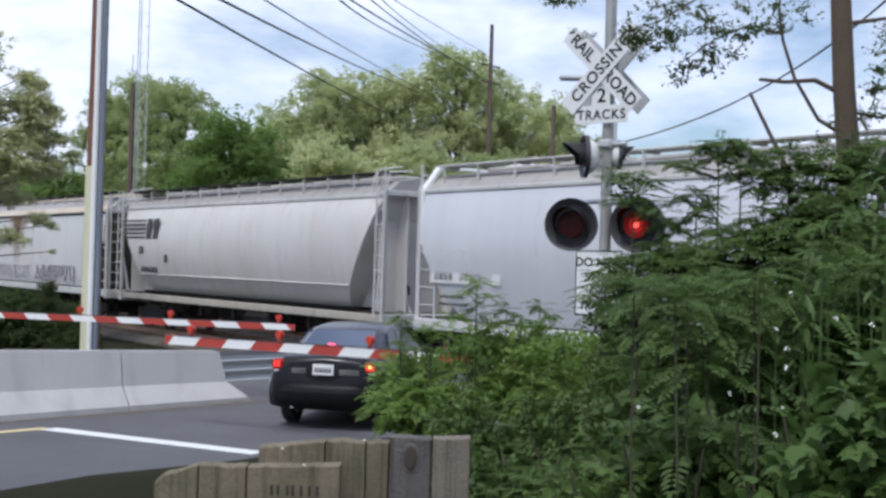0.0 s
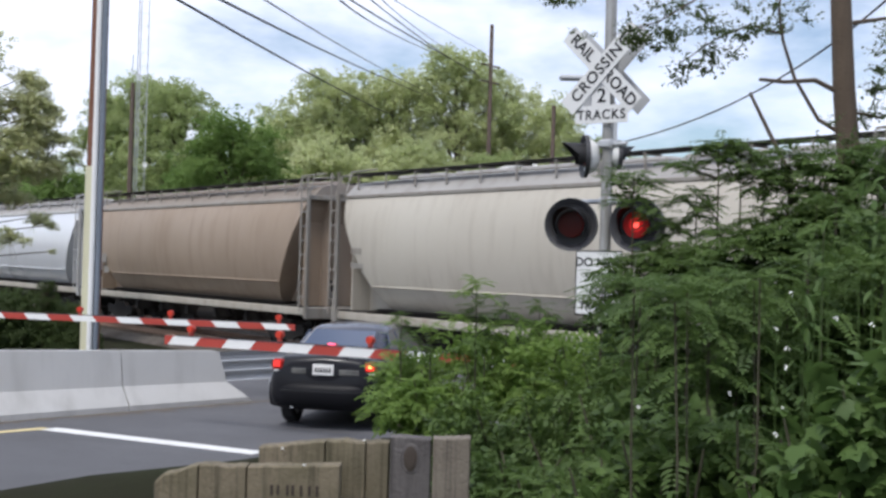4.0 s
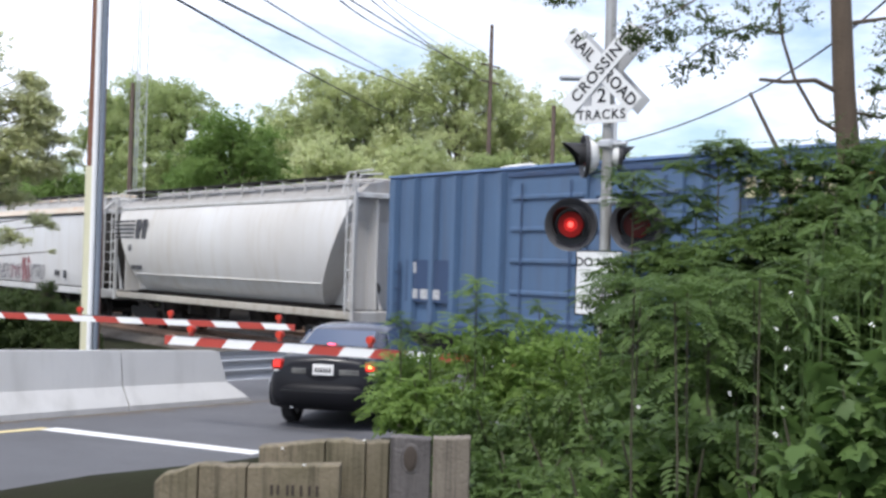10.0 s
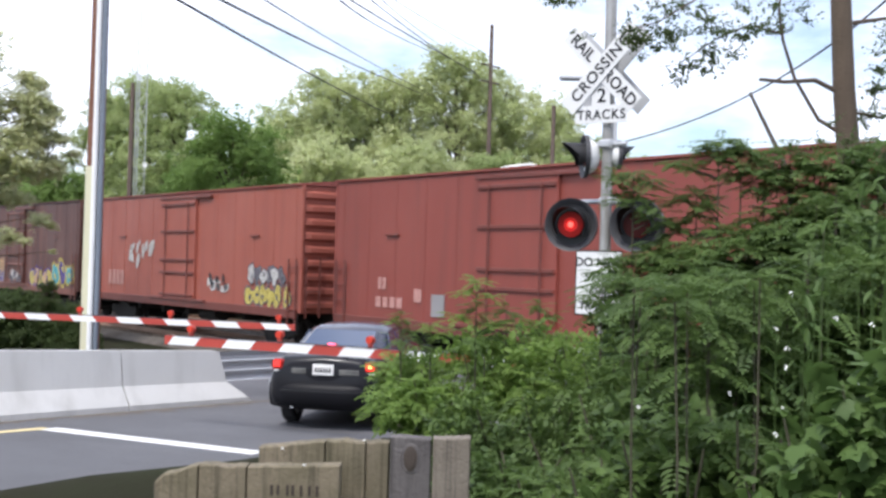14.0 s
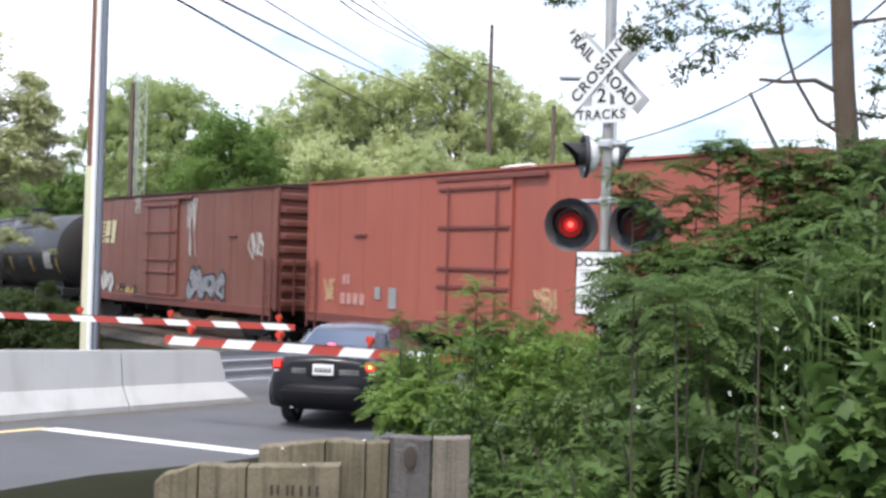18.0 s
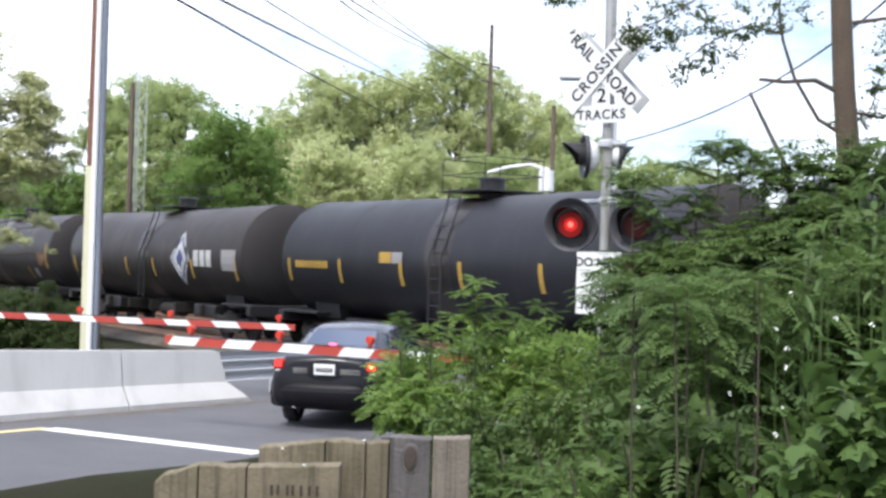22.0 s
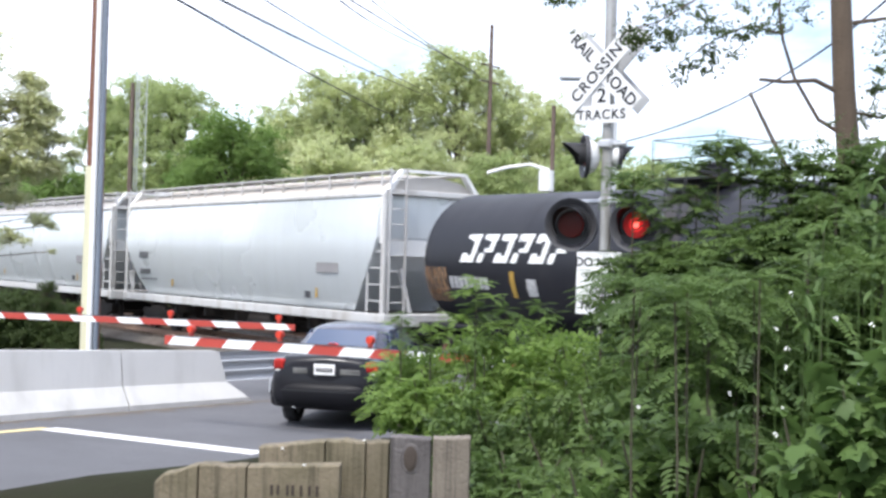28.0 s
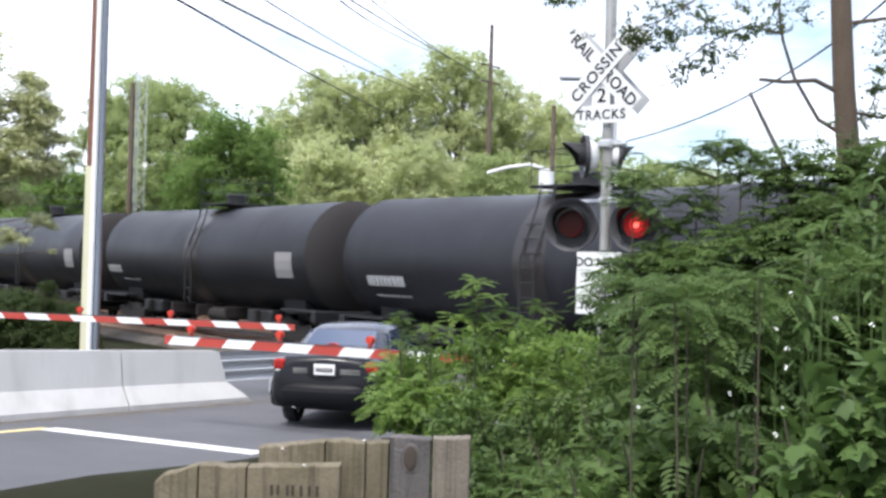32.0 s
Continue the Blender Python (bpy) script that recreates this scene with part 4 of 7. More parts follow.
for coat, metal, gloss in ((SHINY_HOP, 0.55, 0.22), (GREY_HOP, 0.25, 0.24), (CLEAN_HOP, 0.05, 0.3), (SILVER_HOP, 0.1, 0.3)):
    shell = coat.node_tree.nodes["Principled BSDF"]
    shell.inputs["Metallic"].default_value = metal
    shell.inputs["Coat Weight"].default_value, shell.inputs["Coat Roughness"].default_value = 0.5, gloss * 0.5
ROOF_D = car_paints("sooty_red_roof", (0.07, 0.026, 0.02), (0.045, 0.018, 0.015), (0.03, 0.015, 0.012), 0.5, 0.85)
BROWN = car_paints("brown_oxide_paint", (0.175, 0.06, 0.04), (0.11, 0.04, 0.028), (0.08, 0.03, 0.024), 0.55)
DARKBOX = car_paints("sooty_oxide_paint", (0.088, 0.029, 0.021), (0.03, 0.013, 0.011), (0.22, 0.08, 0.048), 0.62)
TANK = material("black_tank_paint", (0.0105, 0.011, 0.0155), (0.017, 0.017, 0.021), 0.45, grain=2.5, amount=0.7, streak=(0.032, 0.03, 0.032), streak_amount=0.35, streak_scale=(1.6, 1.6, 0.2), bump=0.04, spec=0.38)
TANK_B = material("brownish_tank_paint", (0.018, 0.0145, 0.015), (0.03, 0.025, 0.024), 0.5, grain=2.5, amount=0.7, streak=(0.055, 0.042, 0.035), streak_amount=0.5, streak_scale=(1.6, 1.6, 0.2), bump=0.04, spec=0.38)
# heads lack the shell's sheen: their shade is put into this material
HEAD = material("shaded_black_head", (0.026, 0.024, 0.024), (0.036, 0.032, 0.03), 0.85, amount=0.6, streak=(0.03, 0.027, 0.025), streak_amount=0.35, bump=0.04, spec=0.2)
BAND = material("oily_stain", (0.018, 0.016, 0.016), (0.04, 0.032, 0.028), 0.35, amount=0.7, bump=0.04)
INK = material("dark_lettering", (0.05, 0.05, 0.06), (0.1, 0.1, 0.1), 0.6, amount=0.5, bump=0)
INK_BLUE = material("blue_lettering", (0.06, 0.08, 0.2), None, 0.6, amount=0.4, bump=0)
INK_W = material("white_lettering", (0.55, 0.55, 0.54), (0.3, 0.3, 0.3), 0.6, amount=0.45, bump=0)
INK_C = material("cream_lettering", (0.68, 0.62, 0.36), (0.4, 0.38, 0.3), 0.6, amount=0.4, bump=0)
INK_Y = material("yellow_marking", (0.42, 0.26, 0.04), (0.25, 0.16, 0.04), 0.6, amount=0.4, bump=0)
INK_R = material("red_lettering", (0.45, 0.1, 0.07), None, 0.6, amount=0.4, bump=0)
INK_P = material("pale_red_mark", (0.55, 0.29, 0.25), None, 0.6, amount=0.4, bump=0)
TAG = {k: material("spray_" + k, c, None, 0.6, amount=0.5, bump=0) for k, c in
       {"violet": (0.12, 0.09, 0.32), "teal": (0.1, 0.4, 0.45), "yellow": (0.6, 0.5, 0.12), "pale": (0.6, 0.58, 0.55), "orange": (0.6, 0.4, 0.22), "grey": (0.16, 0.15, 0.17), "silver": (0.26, 0.26, 0.28), "black": (0.05, 0.05, 0.055), "red": (0.38, 0.06, 0.08)}.items()}
STAIN = material("rust_run", (0.2, 0.1, 0.045), (0.3, 0.2, 0.12), 0.8, amount=0.8, bump=0)


def faded(m, lo, hi, scale):
    """Lets the paint below show through a stain in a fine broken pattern."""
    n, l = m.node_tree.nodes, m.node_tree.links
    tc, tx, mp = n.new("ShaderNodeTexCoord"), n.new("ShaderNodeTexNoise"), n.new("ShaderNodeMapping")
    mp.inputs["Scale"].default_value = scale
    tx.inputs["Scale"].default_value, tx.inputs["Detail"].default_value = 3.0, 5.0
    mr = n.new("ShaderNodeMapRange")
    mr.inputs["From Min"].default_value, mr.inputs["From Max"].default_value = 0.3, 0.7
    mr.inputs["To Min"].default_value, mr.inputs["To Max"].default_value = lo, hi
    l.new(tc.outputs["Object"], mp.inputs["Vector"])
    l.new(mp.outputs["Vector"], tx.inputs["Vector"])
    l.new(tx.outputs["Fac"], mr.inputs["Value"])
    l.new(mr.outputs["Result"], n["Principled BSDF"].inputs["Alpha"])


faded(STAIN, 0.1, 0.9, (4, 4, 0.8))
for tag in TAG.values():
    faded(tag, 0.35, 1.1, (6, 6, 6))
for ink in (INK, INK_W, INK_C, INK_P):
    faded(ink, 0.5, 1.2, (9, 9, 9))
PLACARD = material("grey_placard", (0.27, 0.26, 0.26), None, 0.6, amount=0.4, bump=0)

TRAIN = []


def couple(car, front, rear):
    TRAIN.append((car, (front + rear) / 2))
    return car


def half_of(front, rear):
    return SPEED * (rear - front) / 2


def railway_mark(car, x, z, k, mat, y, kz=None):
    """The owner's emblem as plain stripes and two blocks."""
    kz = kz or k
    b = Build()
    for i in range(5):
        b.box((x - 0.35 * k, y, z - 0.3 * kz + i * 0.15 * kz), ((1.5 + 0.05 * i) * k, 0.006, 0.075 * kz))
    b.prism([(x + 0.5 * k, z - 0.36 * kz), (x + 0.85 * k, z - 0.36 * kz), (x + 1.0 * k, z + 0.36 * kz), (x + 0.62 * k, z + 0.36 * kz)], y - 0.003, y + 0.003)
    b.prism([(x + 0.98 * k, z - 0.36 * kz), (x + 1.3 * k, z - 0.36 * kz), (x + 1.45 * k, z + 0.36 * kz), (x + 1.1 * k, z + 0.36 * kz)], y - 0.003, y + 0.003)
    part("emblem", b, mat, car, "plain striped emblem", smooth=0)


def spray(car, seed, x0, x1, z0, z1, colours, y):
    """Unreadable spray paint: overlapping rounded letter-like shapes with holes between them."""
    rng = random.Random(seed)
    n = max(3, int((x1 - x0) / 0.55))
    for ci, c in enumerate(colours):
        b = Build()
        for i in range(n):
            x = x0 + (i + 0.5) * (x1 - x0) / n + rng.uniform(-0.12, 0.12)
            for k in range(rng.choice((2, 3))):
                w, h = rng.uniform(0.06, 0.15), (z1 - z0) * rng.uniform(0.3, 0.6)
                zc = (z0 + z1) / 2 + rng.uniform(-0.25, 0.25) * (z1 - z0)
                tilt = rng.uniform(-0.9, 0.9)
                cx = x + rng.uniform(-0.2, 0.2)
                pts = []
                for j in range(10):
                    a = j * math.pi / 5
                    px, pz = w * math.cos(a) * rng.uniform(0.7, 1.2), h / 2 * math.sin(a) * rng.uniform(0.8, 1.15)
                    pts.append((cx + px * math.cos(tilt) - pz * math.sin(tilt), zc + px * math.sin(tilt) + pz * math.cos(tilt)))
                yy = y - 0.002 * ci - 0.0004 * k - 0.0002 * (i % 2)
                b.prism(pts, yy - 0.002, yy)
        part("graffiti", b, TAG[c], car, "spray-painted unreadable shapes", smooth=0)


def bubble(car, seed, x0, x1, z0, z1, fills, y, rim="black"):
    """Fat unreadable spray-painted shapes: a dark rim, a fill and a slit in each."""
    rng = random.Random(seed)
    n = max(3, round((x1 - x0) / (0.62 * (z1 - z0))))
    layers = {}
    step = (x1 - x0) / n
    for i in range(n):
        cx = x0 + step * (i + 0.5) + rng.uniform(-0.06, 0.06)
        cz = (z0 + z1) / 2 + rng.uniform(-0.06, 0.06) * (z1 - z0)
        tilt, w, h = rng.uniform(-0.4, 0.4), step * rng.uniform(0.5, 0.72), (z1 - z0) * rng.uniform(0.42, 0.52)
        a0, a1, m0, m1 = rng.uniform(0, 6.3), rng.uniform(0, 6.3), rng.choice((2, 3)), rng.choice((3, 4, 5))
        lumps = [1 + 0.22 * math.sin(m0 * j * math.pi / 8 + a0) + 0.14 * math.sin(m1 * j * math.pi / 8 + a1) for j in range(16)]
        slit = rng.random() < 0.55
        off_x, off_z, lean = rng.uniform(-0.3, 0.3) * w, rng.uniform(-0.35, 0.35) * h, rng.uniform(-0.9, 0.9)
        for key, k, dy in ((rim, 1.0, 0.0), (fills[i % len(fills)], 0.8, 0.003), (rim, 0.2, 0.006)):
            if k < 0.3 and not slit:
                continue
            pts = []
            turn, sx, sz = (tilt, 0, 0) if k > 0.3 else (tilt + lean, off_x, off_z)
            for j in range(16):
                a = j * math.pi / 8
                px, pz = w * k * lumps[j] * math.cos(a), h * (k if k > 0.3 else 0.32) * lumps[j] * math.sin(a)
                pts.append((cx + sx + px * math.cos(turn) - pz * math.sin(turn), cz + sz + px * math.sin(turn) + pz * math.cos(turn)))
            yy = y - dy - 0.0006 * (i % 3)
            layers.setdefault((key, k < 0.3), Build()).prism(pts, yy - 0.002, yy)
    for (key, slit), b in layers.items():
        part("graffiti", b, TAG[key], car, "fat spray-painted unreadable shapes", smooth=0)


def scrawl(car, seed, x0, x1, z0, z1, colour, y, r=0.022):
    """Thin unreadable spray-painted loops."""
    rng = random.Random(seed)
    b = Build()
    n = max(3, int((x1 - x0) / 0.32))
    for i in range(n):
        x = x0 + (i + 0.5) * (x1 - x0) / n
        pts = []
        for j in range(7):
            pts.append((x + rng.uniform(-0.2, 0.2), y - 0.002, z0 + (z1 - z0) * (0.5 + 0.5 * math.sin(j * 1.3 + rng.uniform(-0.6, 0.6)))))
        for p, q in zip(pts, pts[1:]):
            d = Vector(q) - Vector(p)
            w = Vector((-d.z, 0, d.x)).normalized() * r
            b.add([Vector(p) - w, Vector(p) + w, Vector(q) + w, Vector(q) - w], [(0, 1, 2, 3)])
    part("graffiti", b, TAG[colour], car, "thin spray-painted scrawl", smooth=0)


def plume_material():
    """A rust plume: wide and solid at its top, ragged and thin at its foot, clear outside."""
    m = bpy.data.materials.new("rust_plume")
    m.use_nodes = True
    n, l = m.node_tree.nodes, m.node_tree.links
    bsdf = n["Principled BSDF"]
    bsdf.inputs["Roughness"].default_value = 0.8
    tc, sep = n.new("ShaderNodeTexCoord"), n.new("ShaderNodeSeparateXYZ")
    l.new(tc.outputs["Generated"], sep.inputs[0])
    noise_map, noise_tex = n.new("ShaderNodeMapping"), n.new("ShaderNodeTexNoise")
    noise_map.inputs["Scale"].default_value = (9, 1, 0.9)
    noise_tex.inputs["Scale"].default_value = 2.0
    l.new(tc.outputs["Generated"], noise_map.inputs[0])
    l.new(noise_map.outputs[0], noise_tex.inputs["Vector"])

    def op(kind, a, b):
        q = n.new("ShaderNodeMath")
        q.operation = kind
        for i, v in enumerate((a, b)):
            if isinstance(v, (int, float)):
                q.inputs[i].default_value = v
            else:
                l.new(v, q.inputs[i])
        return q.outputs[0]
    x, z = sep.outputs[0], sep.outputs[2]
    d = op("ABSOLUTE", op("SUBTRACT", x, 0.56), 0)
    half = op("ADD", op("MULTIPLY", z, 0.34), 0.05)
    half = op("ADD", half, op("MULTIPLY", op("SUBTRACT", noise_tex.outputs["Fac"], 0.5), 0.25))
    f = op("MULTIPLY", op("DIVIDE", op("SUBTRACT", half, d), 0.34), op("MINIMUM", op("MULTIPLY", z, 4.0), 1.0))
    f = op("MULTIPLY", op("MINIMUM", op("MAXIMUM", f, 0.0), 1.0), 0.85)
    ramp = n.new("ShaderNodeMix")
    ramp.data_type = "RGBA"
    ramp.inputs[6].default_value, ramp.inputs[7].default_value = (0.36, 0.22, 0.1, 1), (0.13, 0.07, 0.04, 1)
    l.new(f, ramp.inputs[0])
    l.new(ramp.outputs[2], bsdf.inputs["Base Color"])
    clear, mix = n.new("ShaderNodeBsdfTransparent"), n.new("ShaderNodeMixShader")
    l.new(f, mix.inputs[0])
    l.new(clear.outputs[0], mix.inputs[1])
    l.new(bsdf.outputs[0], mix.inputs[2])
    l.new(mix.outputs[0], n["Material Output"].inputs["Surface"])
    return m


PLUME = plume_material()


def rust_run(car, x, z0, z1, w, y):
    """A thin rust stain on the side sheet."""
    b = Build()
    b.add([(x - w, y, z0), (x + w, y, z0), (x + w, y, z1), (x - w, y, z1), (x - w, y + 0.002, z0), (x + w, y + 0.002, z0), (x + w, y + 0.002, z1), (x - w, y + 0.002, z1)], [(0, 1, 2, 3)])
    part("rust_stain", b, PLUME, car, "brown rust run below the roof", smooth=0)


sy_round, sy_flat, sy_smooth = side_y("round"), side_y("flat"), side_y("smooth")


def build_train():
    def wagon(make, f, r, *args, **kw):
        c = make(half_of(f, r), *args, **kw)
        return couple(c, f, r)
    c = wagon(hopper, 1.47, 2.92, "smooth", SILVER_HOP, TRIM_L, "pale grey covered hopper wagon with dark reporting marks", GREY_ROOF)
    marks(c, [(-6.65, 2.2, 1.9, 0.36, 1), (-5.2, 2.2, 0.3, 0.36, 1)], WHITE_HOP, None, sy_smooth)
    marks(c, [(-7.1, 2.2, 0.7, 0.25, 4), (-6.1, 2.2, 0.8, 0.25, 5), (-6.9, 1.72, 0.9, 0.07, 6), (-6.9, 1.55, 1.1, 0.07, 7)], INK, None, sy_smooth)
    c = wagon(hopper, 2.92, 4.40, "round", NS_HOP, TRIM_L, "dusty pale covered hopper wagon with a striped emblem", GREY_ROOF)
    railway_mark(c, -6.6, 3.35, 1.2, INK, -1.545, 0.93)
    marks(c, [(-6.4, 2.65, 0.45, 0.26, 2), (-5.9, 2.06, 1.4, 0.28, 6), (-4.4, 2.45, 0.25, 0.35, 1)], INK, None, sy_round)
    c = wagon(hopper, 4.40, 5.78, "flat", RUST_HOP, TRIM_L, "white slab-sided hopper wagon with rust runs and grey graffiti", RUSTY_ROOF)
    rust_run(c, -2.75, 1.75, 3.97, 2.0, -1.512)
    rust_run(c, -6.75, 1.5, 2.75, 0.6, -1.506)
    scrawl(c, 5, 0.0, 4.7, 1.35, 2.0, "grey", -1.506, 0.035)
    scrawl(c, 6, -5.6, -0.65, 1.4, 1.95, "grey", -1.506, 0.018)
    marks(c, [(-6.4, 2.75, 0.35, 0.24, 2), (-6.0, 2.25, 0.9, 0.24, 6)], INK, -1.506)
    marks(c, [(-5.8, 2.75, 0.6, 0.3, 1)], M["white"], -1.506)
    c = wagon(hopper, 5.78, 7.22, "round", BEIGE_HOP, TRIM_D, "grimy beige covered hopper wagon", GREY_ROOF)
    marks(c, [(-7.0, 2.7, 0.5, 0.15, 3), (-7.0, 2.35, 0.6, 0.15, 4)], TRIM_D, None, sy_round)
    c = wagon(hopper, 7.22, 8.63, "round", TAN_HOP, TRIM_D, "tan-brown covered hopper wagon with faded markings", TAN_ROOF)
    marks(c, [(-6.6, 2.45, 0.5, 0.5, 1), (-6.6, 1.95, 0.5, 0.25, 1)], TRIM_D, None, sy_round)
    c = wagon(hopper, 8.63, 10.10, "round", CLEAN_HOP, TRIM_L, "clean silver-white covered hopper wagon", GREY_ROOF)
    marks(c, [(-7.2, 2.42, 0.8, 0.22, 4), (-7.1, 2.02, 1.0, 0.22, 6), (-6.6, 1.92, 1.8, 0.05, 9)], INK, None, sy_round)
    b = Build().tube((-7.8, -1.42, 1.4), (-7.8, -1.412, 1.4), 0.2, n=16)
    part("warning_spot", b, INK_Y, c, smooth=0)
    c = wagon(hopper, 10.10, 11.64, "round", SHINY_HOP, TRIM_L, "silver-grey covered hopper wagon with a red flame mark", GREY_ROOF)
    for dx, dz, w in ((0.0, 3.1, 0.3), (0.12, 3.45, 0.2)):
        b = Build()
        pts = [(-1.05 + dx + w * math.cos(a) * (1.0 - 0.35 * math.sin(a)), dz + 0.36 * math.sin(a)) for a in [j * math.pi / 8 for j in range(16)]]
        inner = [(-1.05 + dx + (x + 1.05 - dx) * 0.62, dz + (z - dz) * 0.68) for x, z in pts]
        n = len(pts)
        b.add([(x, sy_round(z) - 0.004, z) for x, z in pts] + [(x, sy_round(z) - 0.004, z) for x, z in inner], [(j, (j + 1) % n, n + (j + 1) % n, n + j) for j in range(n)])
        part("flame_mark", b, INK_P, c, "pale red outlined flame shape", smooth=0)
    marks(c, [(-1.05, 2.45, 2.6, 0.36, 9), (-7.5, 2.86, 0.55, 0.2, 4), (-7.5, 2.35, 0.5, 0.2, 4)], INK, None, sy_round)
    marks(c, [(6.8, 3.6, 1.5, 0.4, 4)], INK_BLUE, None, sy_round)
    c = wagon(boxcar, 11.64, 13.03, BLUE, BLUE_D, "blue box wagon with outside posts and cream lettering blocks", "ribbed", BLUE_R)
    for z, x0, x1 in ((3.85, 3.2, 5.05), (3.33, 3.85, 5.05), (2.83, 3.2, 5.05)):
        marks(c, [((x0 + x1) / 2, z, x1 - x0, 0.34, 6)], INK_C, -1.565, name="lettering_block")
        marks(c, [(5.53, z, 0.42, 0.34, 1)], INK_R, -1.565, name="lettering_block")
    marks(c, [(6.13, 2.82, 0.36, 0.36, 1), (6.75, 2.82, 0.36, 0.36, 1)], INK_C, -1.565, name="lettering_block")
    marks(c, [(-6.5, 2.35, 0.35, 0.24, 2), (-6.0, 1.75, 1.3, 0.22, 3), (6.1, 1.45, 0.5, 0.5, 1), (6.7, 4.0, 0.3, 0.3, 1)], INK_W, -1.565)
    marks(c, [(-5.9, 2.05, 1.7, 0.95, 1)], BLUE_D, -1.562)
    marks(c, [(-2.2, 3.5, 0.9, 0.24, 1), (-1.7, 2.65, 0.7, 0.12, 1), (0.7, 2.8, 0.9, 0.14, 1)], PLACARD, -1.53)
    marks(c, [(1.15, 1.75, 0.5, 0.45, 1)], TAG["orange"], -1.53)
    c = wagon(hopper, 13.03, 14.45, "round", NS_HOP, TRIM_L, "dusty cream hopper wagon with a striped emblem", GREY_ROOF)
    railway_mark(c, -6.55, 3.35, 1.15, INK, -1.545, 0.9)
    marks(c, [(-6.4, 2.72, 0.3, 0.22, 2), (-6.0, 2.1, 1.0, 0.22, 6)], INK, None, sy_round)
    c = wagon(hopper, 14.45, 15.86, "flat", RUST_HOP, TRIM_L, "white slab-sided hopper wagon with red and grey graffiti", RUSTY_ROOF)
    scrawl(c, 11, -4.8, 2.0, 1.35, 2.0, "grey", -1.506, 0.025)
    scrawl(c, 12, -0.9, 0.2, 1.25, 2.3, "red", -1.508, 0.05)
    scrawl(c, 13, -2.4, -1.2, 1.4, 1.9, "red", -1.508, 0.02)
    marks(c, [(-6.4, 2.75, 0.35, 0.24, 2), (-6.2, 2.3, 0.9, 0.22, 6), (4.4, 1.66, 0.35, 0.3, 1), (3.5, 1.7, 0.6, 0.22, 2)], INK, -1.506)
    marks(c, [(-5.8, 2.78, 0.7, 0.28, 1)], M["white"], -1.506)
    y = -1.484
    c = wagon(boxcar, 15.86, 17.23, RED, RED_D, "oxide-red box wagon with a barred door", "plain", RED)
    marks(c, [(0.55, 3.0, 0.7, 0.4, 1)], INK_P, -1.53)
    marks(c, [(-5.3, 1.95, 0.4, 0.28, 2), (-5.0, 1.5, 1.2, 0.25, 4), (-3.8, 1.7, 0.3, 0.3, 1)], INK_P, y)
    marks(c, [(-3.0, 1.5, 0.5, 0.5, 1)], PLACARD, y)
    c = wagon(boxcar, 17.23, 18.61, RED_B, RED_D, "oxide-red box wagon with pale graffiti", "plain", RED)
    marks(c, [(0.5, 3.0, 0.7, 0.4, 1)], INK_P, -1.53)
    spray(c, 21, -4.4, -2.1, 2.0, 3.15, ["pale"], y)
    marks(c, [(-5.5, 1.7, 1.5, 0.5, 4)], INK_P, y)
    bubble(c, 22, 4.4, 7.1, 1.08, 1.75, ["yellow"], y, "grey")
    bubble(c, 24, 4.6, 6.8, 1.7, 2.3, ["pale", "grey"], y - 0.008, "grey")
    spray(c, 23, 1.8, 3.4, 1.35, 2.0, ["pale", "black"], y)
    c = wagon(boxcar, 18.61, 19.98, DARKBOX, BROWN, "soot-blackened brown box wagon with coloured graffiti", "plain", DARKBOX)
    scrawl(c, 33, -5.6, -4.5, 1.85, 2.3, "orange", y - 0.012, 0.03)
    scrawl(c, 35, -3.0, -2.0, 1.75, 2.15, "orange", y - 0.012, 0.025)
    bubble(c, 30, -6.9, -5.3, 1.08, 1.95, ["grey"], y, "pale")
    bubble(c, 31, -5.2, -1.8, 1.08, 1.75, ["violet"], y, "pale")
    scrawl(c, 36, -5.4, -1.7, 1.5, 2.25, "orange", y - 0.016, 0.05)
    spray(c, 34, -0.6, 0.8, 1.1, 1.8, ["pale", "grey"], -1.6)
    bubble(c, 32, 1.9, 4.6, 1.08, 1.9, ["yellow", "orange"], y, "violet")
    bubble(c, 38, 4.6, 7.0, 1.08, 2.2, ["teal", "violet"], y, "yellow")
    c = wagon(boxcar, 19.98, 21.345, RED_B, RED_D, "bright oxide-red box wagon with faded markings", "plain", RED_B)
    marks(c, [(0.5, 2.95, 0.75, 0.34, 1)], INK_W, -1.53)
    marks(c, [(-5.5, 2.0, 0.4, 0.24, 2), (-5.2, 1.52, 1.2, 0.28, 4)], INK_P, y)
    marks(c, [(-4.05, 1.7, 0.25, 0.3, 1), (-3.4, 1.6, 0.35, 0.5, 1)], PLACARD, y)
    scrawl(c, 41, -6.5, -6.1, 1.4, 2.0, "orange", y, 0.03)
    scrawl(c, 42, 1.9, 2.4, 1.4, 2.0, "orange", y, 0.03)
    c = wagon(boxcar, 21.345, 22.72, BROWN, RED_D, "brown box wagon with white graffiti and a striped emblem", "plain")
    marks(c, [(0.4, 3.2, 0.5, 0.08, 1), (0.4, 3.35, 0.5, 0.08, 1), (0.4, 3.05, 0.5, 0.08, 1)], INK_W, -1.53)
    railway_mark(c, -5.9, 3.28, 1.17, INK_C, y, 1.1)
    scrawl(c, 51, 1.8, 2.3, 2.4, 4.3, "pale", y, 0.03)
    scrawl(c, 52, 5.9, 6.9, 2.4, 3.2, "pale", y, 0.03)
    scrawl(c, 53, -7.3, -7.0, 2.4, 4.3, "pale", y, 0.025)
    scrawl(c, 54, -2.6, -2.1, 3.9, 4.4, "pale", y, 0.03)
